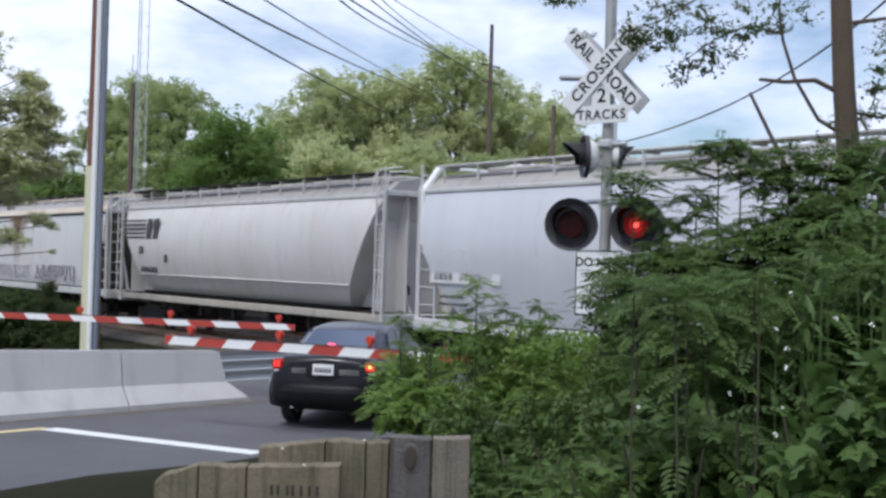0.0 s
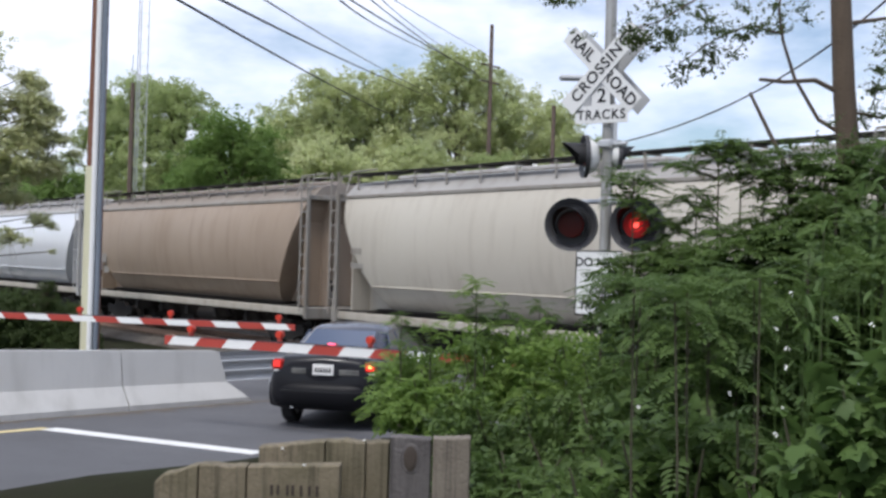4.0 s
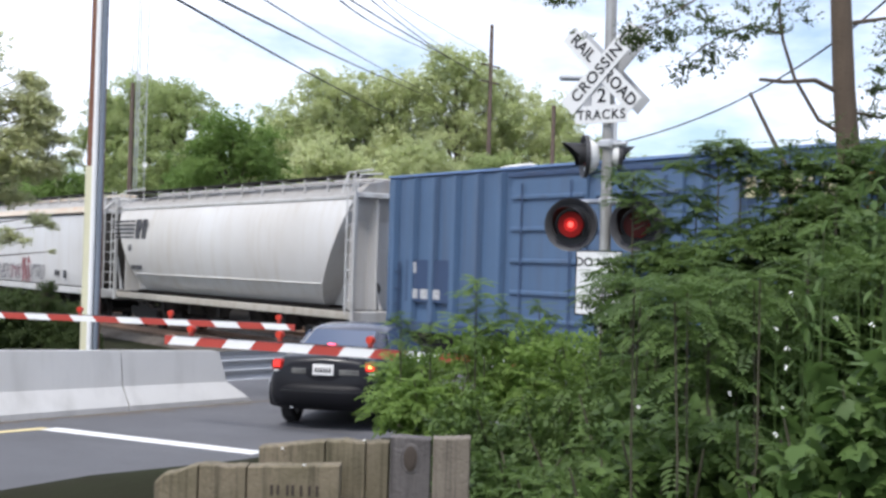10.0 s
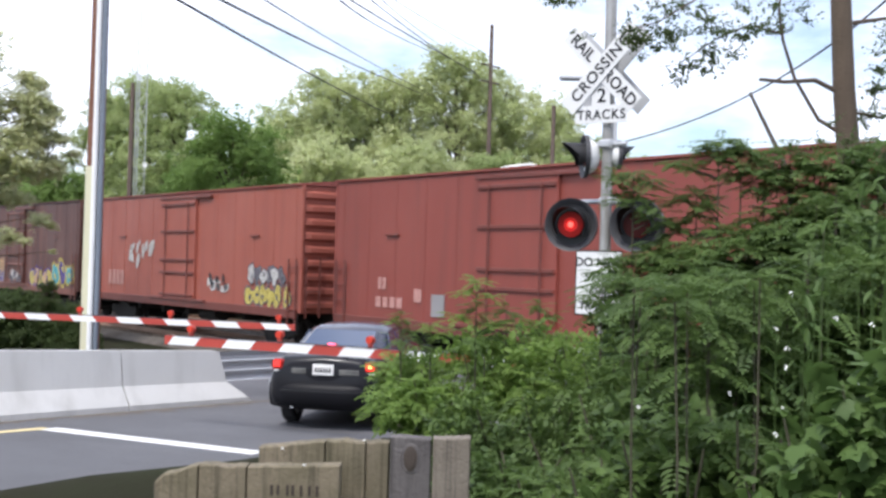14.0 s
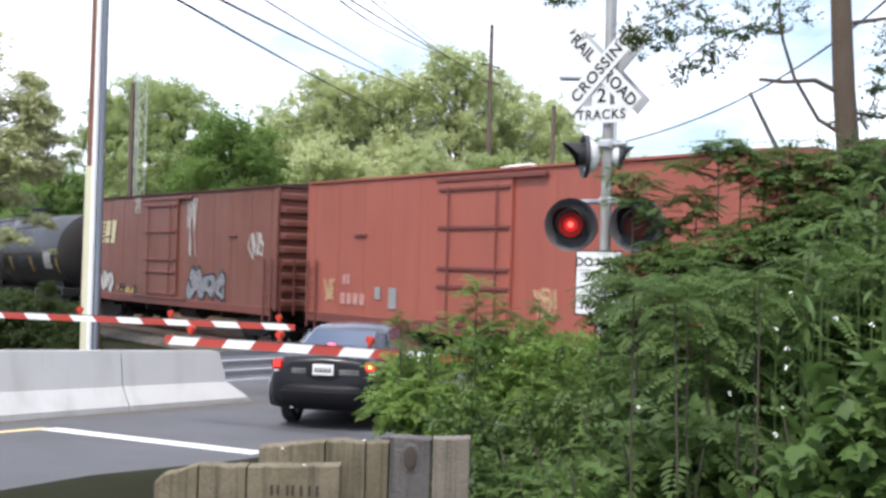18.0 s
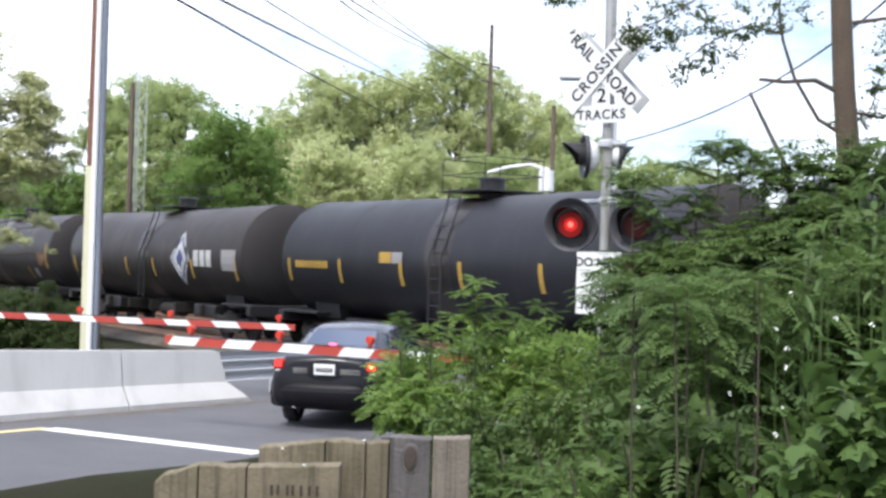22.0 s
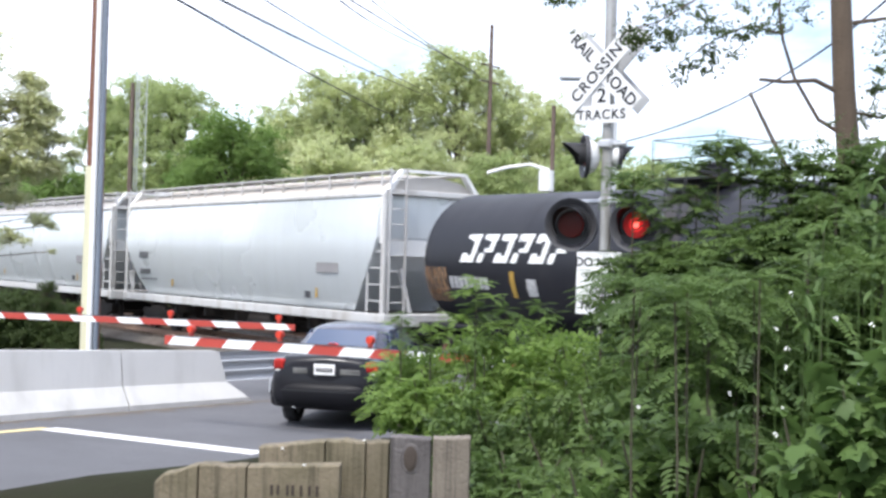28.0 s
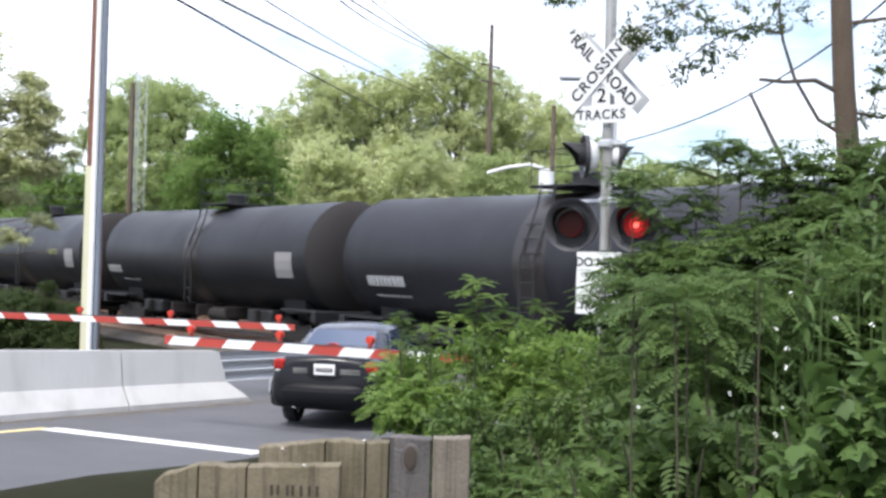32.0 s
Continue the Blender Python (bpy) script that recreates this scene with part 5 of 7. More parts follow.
    bubble(c, 55, -7.0, -4.3, 1.1, 2.05, ["pale"], y, "grey")
    bubble(c, 56, 1.8, 4.5, 1.05, 2.15, ["silver"], y, "black")
    spray(c, 57, -4.0, -2.2, 1.1, 1.5, ["orange", "yellow", "black"], y)

    def tank(mid, paint, label):
        c = tank_wagon(8.45, paint, label, band=BAND)
        TRAIN.append((c, mid))
        return c
    c = tank(23.45, TANK, "black tank wagon with yellow tape marks")
    for x in (-7.0, -4.0, -1.3, 1.1, 3.8, 7.0):
        tank_mark(c, x, 2.0, 0.13, 0.6, INK_Y, "tape_mark")
    tank_mark(c, -5.7, 2.06, 1.4, 0.2, INK_W, count=8)
    tank_mark(c, -5.0, 1.7, 1.5, 0.06, INK_W, count=9)
    tank_mark(c, 5.9, 2.2, 0.9, 0.7, PLACARD)
    tank_mark(c, -0.8, 3.0, 0.4, 0.08, INK_W)
    c = tank(24.79, TANK, "black tank wagon with yellow lettering bars")
    for x in (-6.8, -4.2, -1.45, 0.87, 3.6, 6.6):
        tank_mark(c, x, 2.2, 0.13, 0.6, INK_Y, "tape_mark")
    tank_mark(c, 5.8, 2.3, 0.9, 0.5, STAIN)
    tank_mark(c, -2.1, 2.56, 0.5, 0.26, INK_Y)
    tank_mark(c, -1.6, 2.56, 0.45, 0.26, PLACARD)
    tank_mark(c, -5.6, 2.35, 1.7, 0.18, INK_Y, count=10)
    c = tank(26.16, TANK_B, "brown-black tank wagon with a white diamond mark")
    for x in (-6.7, -4.15, -1.6, 0.75, 3.75, 6.75):
        tank_mark(c, x, 2.1, 0.13, 0.6, INK_Y, "tape_mark")
    for k, (sc, mt) in enumerate(((1.0, INK_W), (0.84, INK_BLUE), (0.7, INK_W), (0.36, INK_BLUE))):
        b = Build()
        out = []
        for a in range(24):
            t = a * math.pi / 12
            q = abs(math.cos(t)) + abs(math.sin(t))
            out.append((2.95 + 0.72 * sc * math.cos(t) / q, 2.42 + 0.85 * sc * math.sin(t) / q))
        yv = [-math.sqrt(1.548 ** 2 - (z - 2.5) ** 2) - 0.005 - 0.004 * k for x, z in out]
        b.add([(x, y2, z) for (x, z), y2 in zip(out, yv)], [tuple(range(24))])
        part("diamond_mark", b, mt, c, "white and blue diamond shape", smooth=0)
    tank_mark(c, 4.6, 2.42, 1.35, 0.5, INK_W, "lettering_block", 3)
    tank_mark(c, 6.35, 2.38, 0.95, 0.62, PLACARD)
    tank_mark(c, -5.15, 2.0, 1.75, 0.34, INK_W, count=8)
    tank_mark(c, -6.65, 3.33, 0.55, 0.2, INK_Y)
    tank_mark(c, -6.65, 3.2, 0.55, 0.06, INK_R)
    tank_mark(c, -4.8, 1.85, 1.2, 0.07, INK_W, count=6)
    c = tank(27.53, TANK_B, "dark tank wagon with yellow lettering bars")
    for x, z, h in ((-6.75, 2.5, 1.1), (-4.0, 1.8, 0.4), (4.3, 1.65, 0.5), (6.75, 2.35, 1.0)):
        tank_mark(c, x, z, 0.13, h, INK_Y, "tape_mark")
    tank_mark(c, -1.95, 2.6, 0.5, 0.26, INK_Y)
    tank_mark(c, -1.4, 2.6, 0.5, 0.26, PLACARD)
    tank_mark(c, 5.2, 1.65, 0.35, 0.35, PLACARD)
    tank_mark(c, -5.1, 2.12, 1.9, 0.2, INK_Y, count=10)
    tank_mark(c, 6.1, 2.2, 0.85, 0.5, STAIN)
    tank_mark(c, -6.95, 2.7, 0.18, 0.35, INK_W)
    c = tank(28.82, TANK, "black tank wagon with small white markings")
    tank_mark(c, 5.8, 2.25, 0.95, 0.6, PLACARD)
    tank_mark(c, -5.8, 2.2, 2.0, 0.2, INK_W, count=8)
    c = tank(30.24, TANK, "black tank wagon with large white block letters")
    for i in range(6):
        x = -5.75 + i * 0.58
        b = Build()
        for x0, x1, z0, z1 in ((0.0, 0.17, 2.5, 3.1), (0.17, 0.46, 2.96, 3.1), (0.31, 0.46, 2.72 if i % 2 else 2.5, 2.96), (0.17, 0.46, 2.5 if i % 2 == 0 else 2.72, 2.64 if i % 2 == 0 else 2.8)):
            b.add([(x + u + 0.35 * (z - 2.8), -math.sqrt(1.56 ** 2 - (z - 2.5) ** 2) - 0.006, z) for u, z in ((x0, z0), (x1, z0), (x1, z1), (x0, z1))], [(0, 1, 2, 3)])
        part("lettering_block", b, M["white"], c, "slanted white block shape", smooth=0)
    tank_mark(c, -5.6, 2.05, 1.4, 0.26, INK_W, count=8)
    tank_mark(c, -4.1, 2.05, 0.14, 0.55, INK_Y, "tape_mark")
    tank_mark(c, -3.5, 2.0, 0.3, 0.35, INK_W)
    tank_mark(c, -6.8, 2.0, 0.8, 0.75, STAIN, "rust_stain")
    for f, r, roof, label in ((30.92, 32.36, DUSTY_ROOF, "light grey hopper wagon with a dusty roof"), (32.36, 33.85, GREY_ROOF, "light grey hopper wagon with small dark markings")):
        c = wagon(hopper, f, r, "smooth", GREY_HOP, TRIM_L, label, roof, seams=False)
        marks(c, [(-6.4, 2.5, 0.8, 0.26, 4), (-6.4, 1.98, 0.9, 0.26, 5), (-6.2, 1.7, 1.3, 0.05, 8), (4.4, 1.6, 0.3, 0.28, 1)], INK, None, sy_smooth)
        marks(c, [(-4.3, 1.7, 0.12, 0.4, 1), (4.9, 1.7, 0.1, 0.45, 1)], INK_Y, None, sy_smooth)
        marks(c, [(5.6, 2.3, 1.1, 0.3, 1)], PLACARD, None, sy_smooth)
    for mid, label in ((34.53, "black tank wagon with white markings"), (35.86, "black tank wagon with a placard"), (37.25, "plain black tank wagon"), (38.64, "plain black tank wagon")):
        c = tank(mid, TANK, label)
        tank_mark(c, 6.0, 2.3, 0.95, 0.7, PLACARD)
        tank_mark(c, -5.35 if mid < 35 else -6.4, 2.0, 1.6 if mid < 35 else 1.2, 0.24, INK_W, count=9)
        tank_mark(c, -5.2, 1.65, 1.5, 0.05, INK_W, count=10)


DUSTY_ROOF = car_paints("dusty_roof", (0.52, 0.49, 0.45), (0.4, 0.36, 0.31), (0.3, 0.25, 0.2), 0.4)
TAN_ROOF = car_paints("tan_roof", (0.3, 0.26, 0.22), (0.22, 0.18, 0.15), (0.16, 0.12, 0.1), 0.4)
build_train()


# ---- crossing signal ----
FACE = 36.0                                  # the signs look back along the road
MAST = Vector((1.88, 14.4, 0))


def lamp_head(parent, at, name="signal_lamp", bulb=True):
    """Round black background, hood, housing and a lens that can be lit. The lamp looks along -y."""
    head = part(name, Build().loft([[(r * math.cos(a * math.pi / 16), y, r * math.sin(a * math.pi / 16)) for a in range(32)] for r, y in ((0.16, 0.05), (0.23, 0.035), (0.29, -0.03), (0.315, -0.04), (0.315, 0.025), (0.16, 0.06))], caps=False), M["lamp_shell"], parent, at=at)
    rings = []
    for r, y in (((0.27, 0.02), (0.285, 0.1), (0.275, 0.24), (0.2, 0.36), (0.03, 0.4)) if bulb else ((0.25, 0.02), (0.26, 0.06), (0.22, 0.13), (0.14, 0.19), (0.03, 0.22))):
        rings.append([(r * math.cos(a * math.pi / 12), y, r * math.sin(a * math.pi / 12)) for a in range(24)])
    part("housing", Build().loft(rings), M["black"] if bulb else M["white"], head)
    b = Build()
    rings = []
    for r in (0.2, 0.192):
        for y in ((0.0, -0.34) if r == 0.2 else (-0.34, 0.0)):
            rings.append([(r * math.cos(a), y * (0.35 + 0.65 * max(0.0, math.sin(a))) if y else 0.0, r * math.sin(a)) for a in [radians(-35 + 250 * i / 20) for i in range(21)]])
    b.loft(rings, closed=False, caps=False)
    part("hood", b, M["black"], head)
    if not bulb:
        part("lens", Build().tube((0, 0.012, 0), (0, -0.012, 0), 0.15, n=24), M["signal_off"], head)
        return head
    lens = Build()
    n = 24
    for r0, r1, y, k in ((0.0, 0.036, -0.016, 0), (0.036, 0.085, -0.015, 1), (0.085, 0.15, -0.014, 2), (0.0, 0.15, 0.014, 3)):
        vs = [(0, y * (1.3 if r0 == 0 else 1), 0)] if r0 == 0 else []
        if r0 == 0:
            vs += [(r1 * math.cos(a * 2 * math.pi / n), y, r1 * math.sin(a * 2 * math.pi / n)) for a in range(n)]
            lens.add(vs, [(0, 1 + a, 1 + (a + 1) % n) for a in range(n)])
        else:
            vs = [(r * math.cos(a * 2 * math.pi / n), y, r * math.sin(a * 2 * math.pi / n)) for r in (r0, r1) for a in range(n)]
            lens.add(vs, [(a, (a + 1) % n, n + (a + 1) % n, n + a) for a in range(n)])
    me = lens.mesh("lens", [M["signal_core"], M["signal_mid"], M["signal_on"], M["signal_off"]], 0, fix=False)
    for i, p in enumerate(me.polygons):
        p.material_index = i // n
    ob = part("lens", me, None, head, "round red lens, lit on one face")
    return head, ob


def build_signal():
    base = ground_z(MAST.x, MAST.y)
    t = thing("crossing_signal", pose(MAST.x, MAST.y, base, 0, 0, -FACE), "railroad crossing signal mast with crossbuck and red lamps", "crossing signal")
    up = -base
    part("mast", Build().tube((0, 0, 0), (0, 0, 6.4 + up), 0.066, n=16), M["mast"], t)
    part("base", Build().tube((0, 0, 0), (0, 0, 0.5), 0.17, 0.13, 12).box((0, 0, 0.05), (0.5, 0.5, 0.1), 0.02), M["steel"], t)
    zc = 4.68 + up
    for yy, mat, front in ((-0.11, M["sign_white"], True), (0.11, M["sign_back"], False)):
        for ang, txt in ((-45, "RAIL   ROAD"), (45, "CROSSING")):
            m = Matrix.Translation((-0.045, yy - (0.014 if ang > 0 else 0) * (1 if front else -1), zc + 0.01)) @ Matrix.Rotation(radians(-ang), 4, "Y")
            bl = part("crossbuck_blade", Build().box((0, 0, 0), (1.26, 0.008, 0.23), 0.003), mat, t, at=m)
            if front:
                if ang < 0:
                    for word, x in (("RAIL", -0.36), ("ROAD", 0.34)):
                        lettering("lettering", word, 0.19, M["black"], bl, pose(x, -0.006, 0, 90, 0, 0))
                else:
                    lettering("lettering", txt, 0.19, M["black"], bl, pose(0.0, -0.006, 0, 90, 0, 0), spacing=1.12)
    s = part("track_count_sign", Build().box((-0.04, -0.1, zc - 0.52), (0.69, 0.008, 0.21), 0.003).box((-0.05, -0.1, zc - 0.31), (0.24, 0.008, 0.22), 0.003), M["sign_white"], t)
    lettering("lettering", "TRACKS", 0.155, M["black"], s, pose(-0.04, -0.106, zc - 0.53, 90, 0, 0), spacing=1.15)
    lettering("lettering", "2", 0.23, M["black"], s, pose(-0.04, -0.106, zc - 0.31, 90, 0, 0))
    # side lamps on a short bracket
    zs = 3.68 + up
    part("side_bracket", Build().tube((-0.25, 0, zs + 0.14), (0.25, 0, zs + 0.14), 0.025).box((0, 0, zs + 0.14), (0.17, 0.2, 0.1), 0.02), M["steel"], t)
    lamp_head(t, pose(-0.26, -0.06, zs, 0, 0, -50) @ Matrix.Scale(0.8, 4), "side_lamp", False)
    lamp_head(t, pose(0.08, 0.12, zs + 0.02, 0, 0, 130) @ Matrix.Scale(0.55, 4), "side_lamp", False)
    # the main pair
    zl = 2.88 + up
    part("crossarm", Build().tube((-0.45, 0.12, zl + 0.28), (0.45, 0.12, zl + 0.28), 0.028).box((0, 0.06, zl + 0.28), (0.17, 0.22, 0.09), 0.02), M["steel"], t)
    heads = []
    for x, turn in ((-0.43, 17), (0.43, 10)):
        part("lamp_bracket", Build().tube((x, 0.12, zl + 0.28), (x, 0.1, zl + 0.1), 0.022), M["steel"], t)
        heads.append(lamp_head(t, pose(x, -0.05, zl, 0, 0, turn)))
    zd = 2.2 + up
    s = part("warning_sign", Build().box((-0.03, -0.085, zd), (0.61, 0.006, 0.76), 0.003), M["black"], t, "white sign with a black border")
    part("sign_face", Build().box((-0.03, -0.09, zd), (0.575, 0.006, 0.725), 0.003), M["sign_white"], s)
    lettering("lettering", "DO NOT", 0.145, M["black"], s, pose(-0.03, -0.095, zd + 0.24, 90, 0, 0), spacing=1.05)
    lettering("lettering", "STOP", 0.14, M["black"], s, pose(-0.03, -0.095, zd + 0.07, 90, 0, 0), spacing=1.05)
    lettering("lettering", "ON", 0.14, M["black"], s, pose(-0.03, -0.095, zd - 0.1, 90, 0, 0), spacing=1.05)
    lettering("lettering", "TRACKS", 0.13, M["black"], s, pose(-0.03, -0.095, zd - 0.27, 90, 0, 0), spacing=1.0)
    part("mechanism_box", Build().box((0.05, 0.35, 1.15 + up * 0), (0.4, 0.5, 0.7), 0.04), M["sign_back"], t)
    return heads


def gate_arm(name, tip, pivot, z, seg, lead, lamps, label, thick=0.06):
    """A striped barrier arm from its pivot to its tip, with lamps on top."""
    tip, pivot = Vector((*tip, 0)), Vector((*pivot, 0))
    a = pivot - tip
    L = a.length
    yaw = math.degrees(math.atan2(a.y, a.x))
    t = thing(name, pose(tip.x, tip.y, z, 0, 0, yaw), label, "gate arm", "lowered gate arms")
    s, i = -lead, 0
    h = thick
    while s < L:
        e = min(s + seg, L)
        x0 = max(s, 0.0)
        sl = 0.05
        b = Build()
        b.prism([(x0 - (sl if x0 > 0 else 0), -h), (e - sl, -h), (e + sl, h), (x0 + (sl if x0 > 0 else 0), h)], -0.025, 0.025)
        part("stripe", b, M["red"] if i % 2 == 0 else M["white"], t, smooth=0)
        s += seg
        i += 1
    for x, dark in lamps:
        lamp = part("arm_lamp", Build().box((x, 0, h + 0.045), (0.07, 0.06, 0.12), 0.02).tube((x, -0.02, h + 0.11), (x, 0.03, h + 0.11), 0.055, n=14), M["black"] if dark else M["red"], t)
        part("lens", Build().tube((x, -0.045, h + 0.11), (x, 0.045, h + 0.11), 0.048, n=14), M["iron"] if dark else M["gate_lamp"], lamp)
    part("cable", Build().path([(0.2, -0.03, h + 0.01), (L * 0.5, -0.03, h + 0.012), (L, -0.03, h + 0.01)], 0.008), M["cable"], t)
    m = part("mechanism", Build().box((L + 0.25, 0, -0.1), (0.5, 0.45, 0.65), 0.04), M["sign_back"], t, "grey gate mechanism box")
    part("stand", Build().tube((L + 0.25, 0, -0.4), (L + 0.25, 0, -z + ground_z(pivot.x, pivot.y)), 0.1, n=12), M["steel"], m)
    return t


LAMPS = build_signal()
gate_arm("gate_arm", (-3.87, 17.5), (1.45, 14.7), 1.2, 0.47, 0.36, [(0.45, False), (1.95, False), (3.36, False)], "lowered red and white gate arm over the lane")
gate_arm("gate_arm", (-2.55, 21.7), (-10.2, 23.6), 1.2, 0.47, 0.36, [(0.3, False), (2.37, False), (4.18, False)], "lowered red and white gate arm beyond the barrier", 0.052)


# ---- poles, tower and wires ----
def build_poles():
    x, y = -7.62, 27.0
    t = thing("utility_pole", pose(x, y, -0.1, 0, 0, 0), "brown wooden utility pole with a pale steel conduit", "utility pole")
    part("shaft", Build().tube((0, 0, 0), (0, 0, 11), 0.2, 0.17, 16), M["pole_wood"], t)
    part("guard", Build().loft([[(0.213 * math.cos(a), 0.205 * math.sin(a), z) for a in [radians(150 + i * 12) for i in range(13)]] for z in (0.0, 4.4)], closed=False, caps=False), M["pole_yellow"], t, "faded yellow guard strip", smooth=40)
    part("conduit", Build().tube((0.05, -0.25, 0), (0.04, -0.22, 11), 0.06, n=16), M["white"], t, "pale painted conduit")
    part("cable", Build().tube((0.17, -0.2, 0), (0.15, -0.17, 11), 0.06, n=12), M["duct"], t)
    for px, py, top, r, label in ((3.1, 90, 20.0, 0.17, "tall dark wooden pole among the trees"), (6.21, 72, 11.85, 0.15, "dark wooden pole with a white transformer"), (-17.8, 70, 12.2, 0.15, "dark slim wooden pole before the trees")):
        p = thing("utility_pole", pose(px, py, ground_z(px, py), 0, 0, 0), label, "utility pole", "far poles")
        h = top - ground_z(px, py)
        part("shaft", Build().tube((0, 0, 0), (0, 0, h), r * 1.2, r * 0.8, 10), M["pole_far"], p)
        if py == 90:
            for z in (h - 3.0, h - 4.2):
                part("crossarm", Build().box((0, 0, z), (2.2, 0.12, 0.12), 0.02, Matrix.Rotation(radians(50), 3, "Z")), M["pole_far"], p)
        if py == 72:
            part("transformer", Build().tube((-0.35, -0.3, 5.85), (-0.35, -0.3, 7.05), 0.45, n=16), M["white"], p, "white transformer drum")
            part("lamp_arm", Build().path([(-0.2, -0.2, 7.1), (-1.35, -0.3, 7.38), (-2.7, -0.4, 7.15), (-3.8, -0.5, 6.8)], 0.1), M["white"], p, "pale lamp arm")
    # lattice mast
    p = thing("lattice_tower", pose(-17.08, 69, 1.0), "slender grey lattice radio tower", "tower")
    b = Build()
    w = 0.33
    legs = [(w, 0), (-w / 2, w * 0.87), (-w / 2, -w * 0.87)]
    for lx, ly in legs:
        part("leg", Build().tube((lx, ly, 0), (lx, ly, 19), 0.03, n=6), M["steel"], p)
    for i in range(25):
        z = i * 0.75
        for k in range(3):
            (ax, ay), (bx, by) = legs[k], legs[(k + 1) % 3]
            b.tube((ax, ay, z), (bx, by, z + 0.75), 0.008, n=4)
            b.tube((ax, ay, z), (bx, by, z), 0.008, n=4)
    part("lattice", b, M["steel"], p, smooth=0)
    part("antenna", Build().path([(0, 0, 11.5), (-0.5, 0, 11.6), (-0.5, 0, 12.6)], 0.03), M["steel"], p)
    part("dish", Build().tube((0.45, -0.2, 6.45), (0.45, -0.45, 6.45), 0.1, 0.15, 12), M["white"], p)
    # street lamp behind the mast
    p = thing("street_lamp", pose(6.15, 45, ground_z(6.15, 45)), "grey street lamp with a cobra-head lantern", "street lamp")
    h = 9.3 - ground_z(6.15, 45)
    part("pole", Build().tube((0, 0, 0), (0, 0, h - 0.9), 0.09, 0.06, 10), M["steel"], p)
    part("arm", Build().path([(0, 0, h - 0.95), (-0.4, 0, h - 0.3), (-1.0, 0, h)], 0.04), M["steel"], p)
    part("lantern", Build().box((-1.55, 0, h + 0.02), (1.1, 0.32, 0.2), 0.07), M["sign_back"], p)


def wire(pts, r, label="black overhead cable above the trees"):
    """A hanging cable through three points."""
    a, m, c = (Vector(p) for p in pts)
    out = []
    for i in range(25):
        t = i / 24
        k = (m - a).length / ((m - a).length + (c - m).length)
        la = (t - k) * (t - 1) / ((0 - k) * (0 - 1))
        lm = t * (t - 1) / (k * (k - 1))
        lc = t * (t - k) / (1 - k)
        out.append(a * la + m * lm + c * lc)
    solid("overhead_cable", Build().path(out, r, 5), M["cable"], label, "cable", group="overhead cables")


build_poles()
for pts, r in ((((-5.38, 24, 7.42), (-4.96, 50, 9.65), (-3.93, 95, 13.69)), 0.03),
               (((-4.18, 22, 7.02), (-4.19, 50, 10.54), (-1.38, 95, 15.28)), 0.028),
               (((-3.99, 26, 7.89), (-3.73, 55, 11.44), (-0.94, 95, 15.30)), 0.02),
               (((-2.70, 32, 9.24), (-1.36, 60, 13.17), (2.26, 95, 17.21)), 0.028),
               (((-2.21, 33, 9.47), (-0.66, 60, 12.89), (2.48, 95, 16.92)), 0.022),
               (((-1.66, 34, 9.70), (-0.31, 60, 13.83), (2.86, 95, 18.75)), 0.016),
               (((-2.772, 31.0, 8.946), (-2.878, 60.0, 13.593), (-0.689, 95.0, 18.522)), 0.026),
               (((-1.875, 34.0, 9.618), (-1.793, 60.0, 13.982), (-0.181, 95.0, 18.972)), 0.018)):
    wire(pts, r)
wire(((2.3, 22, 4.45), (3.95, 16, 4.7), (4.35, 11, 5.3)), 0.012, "thin grey service cable to a house")


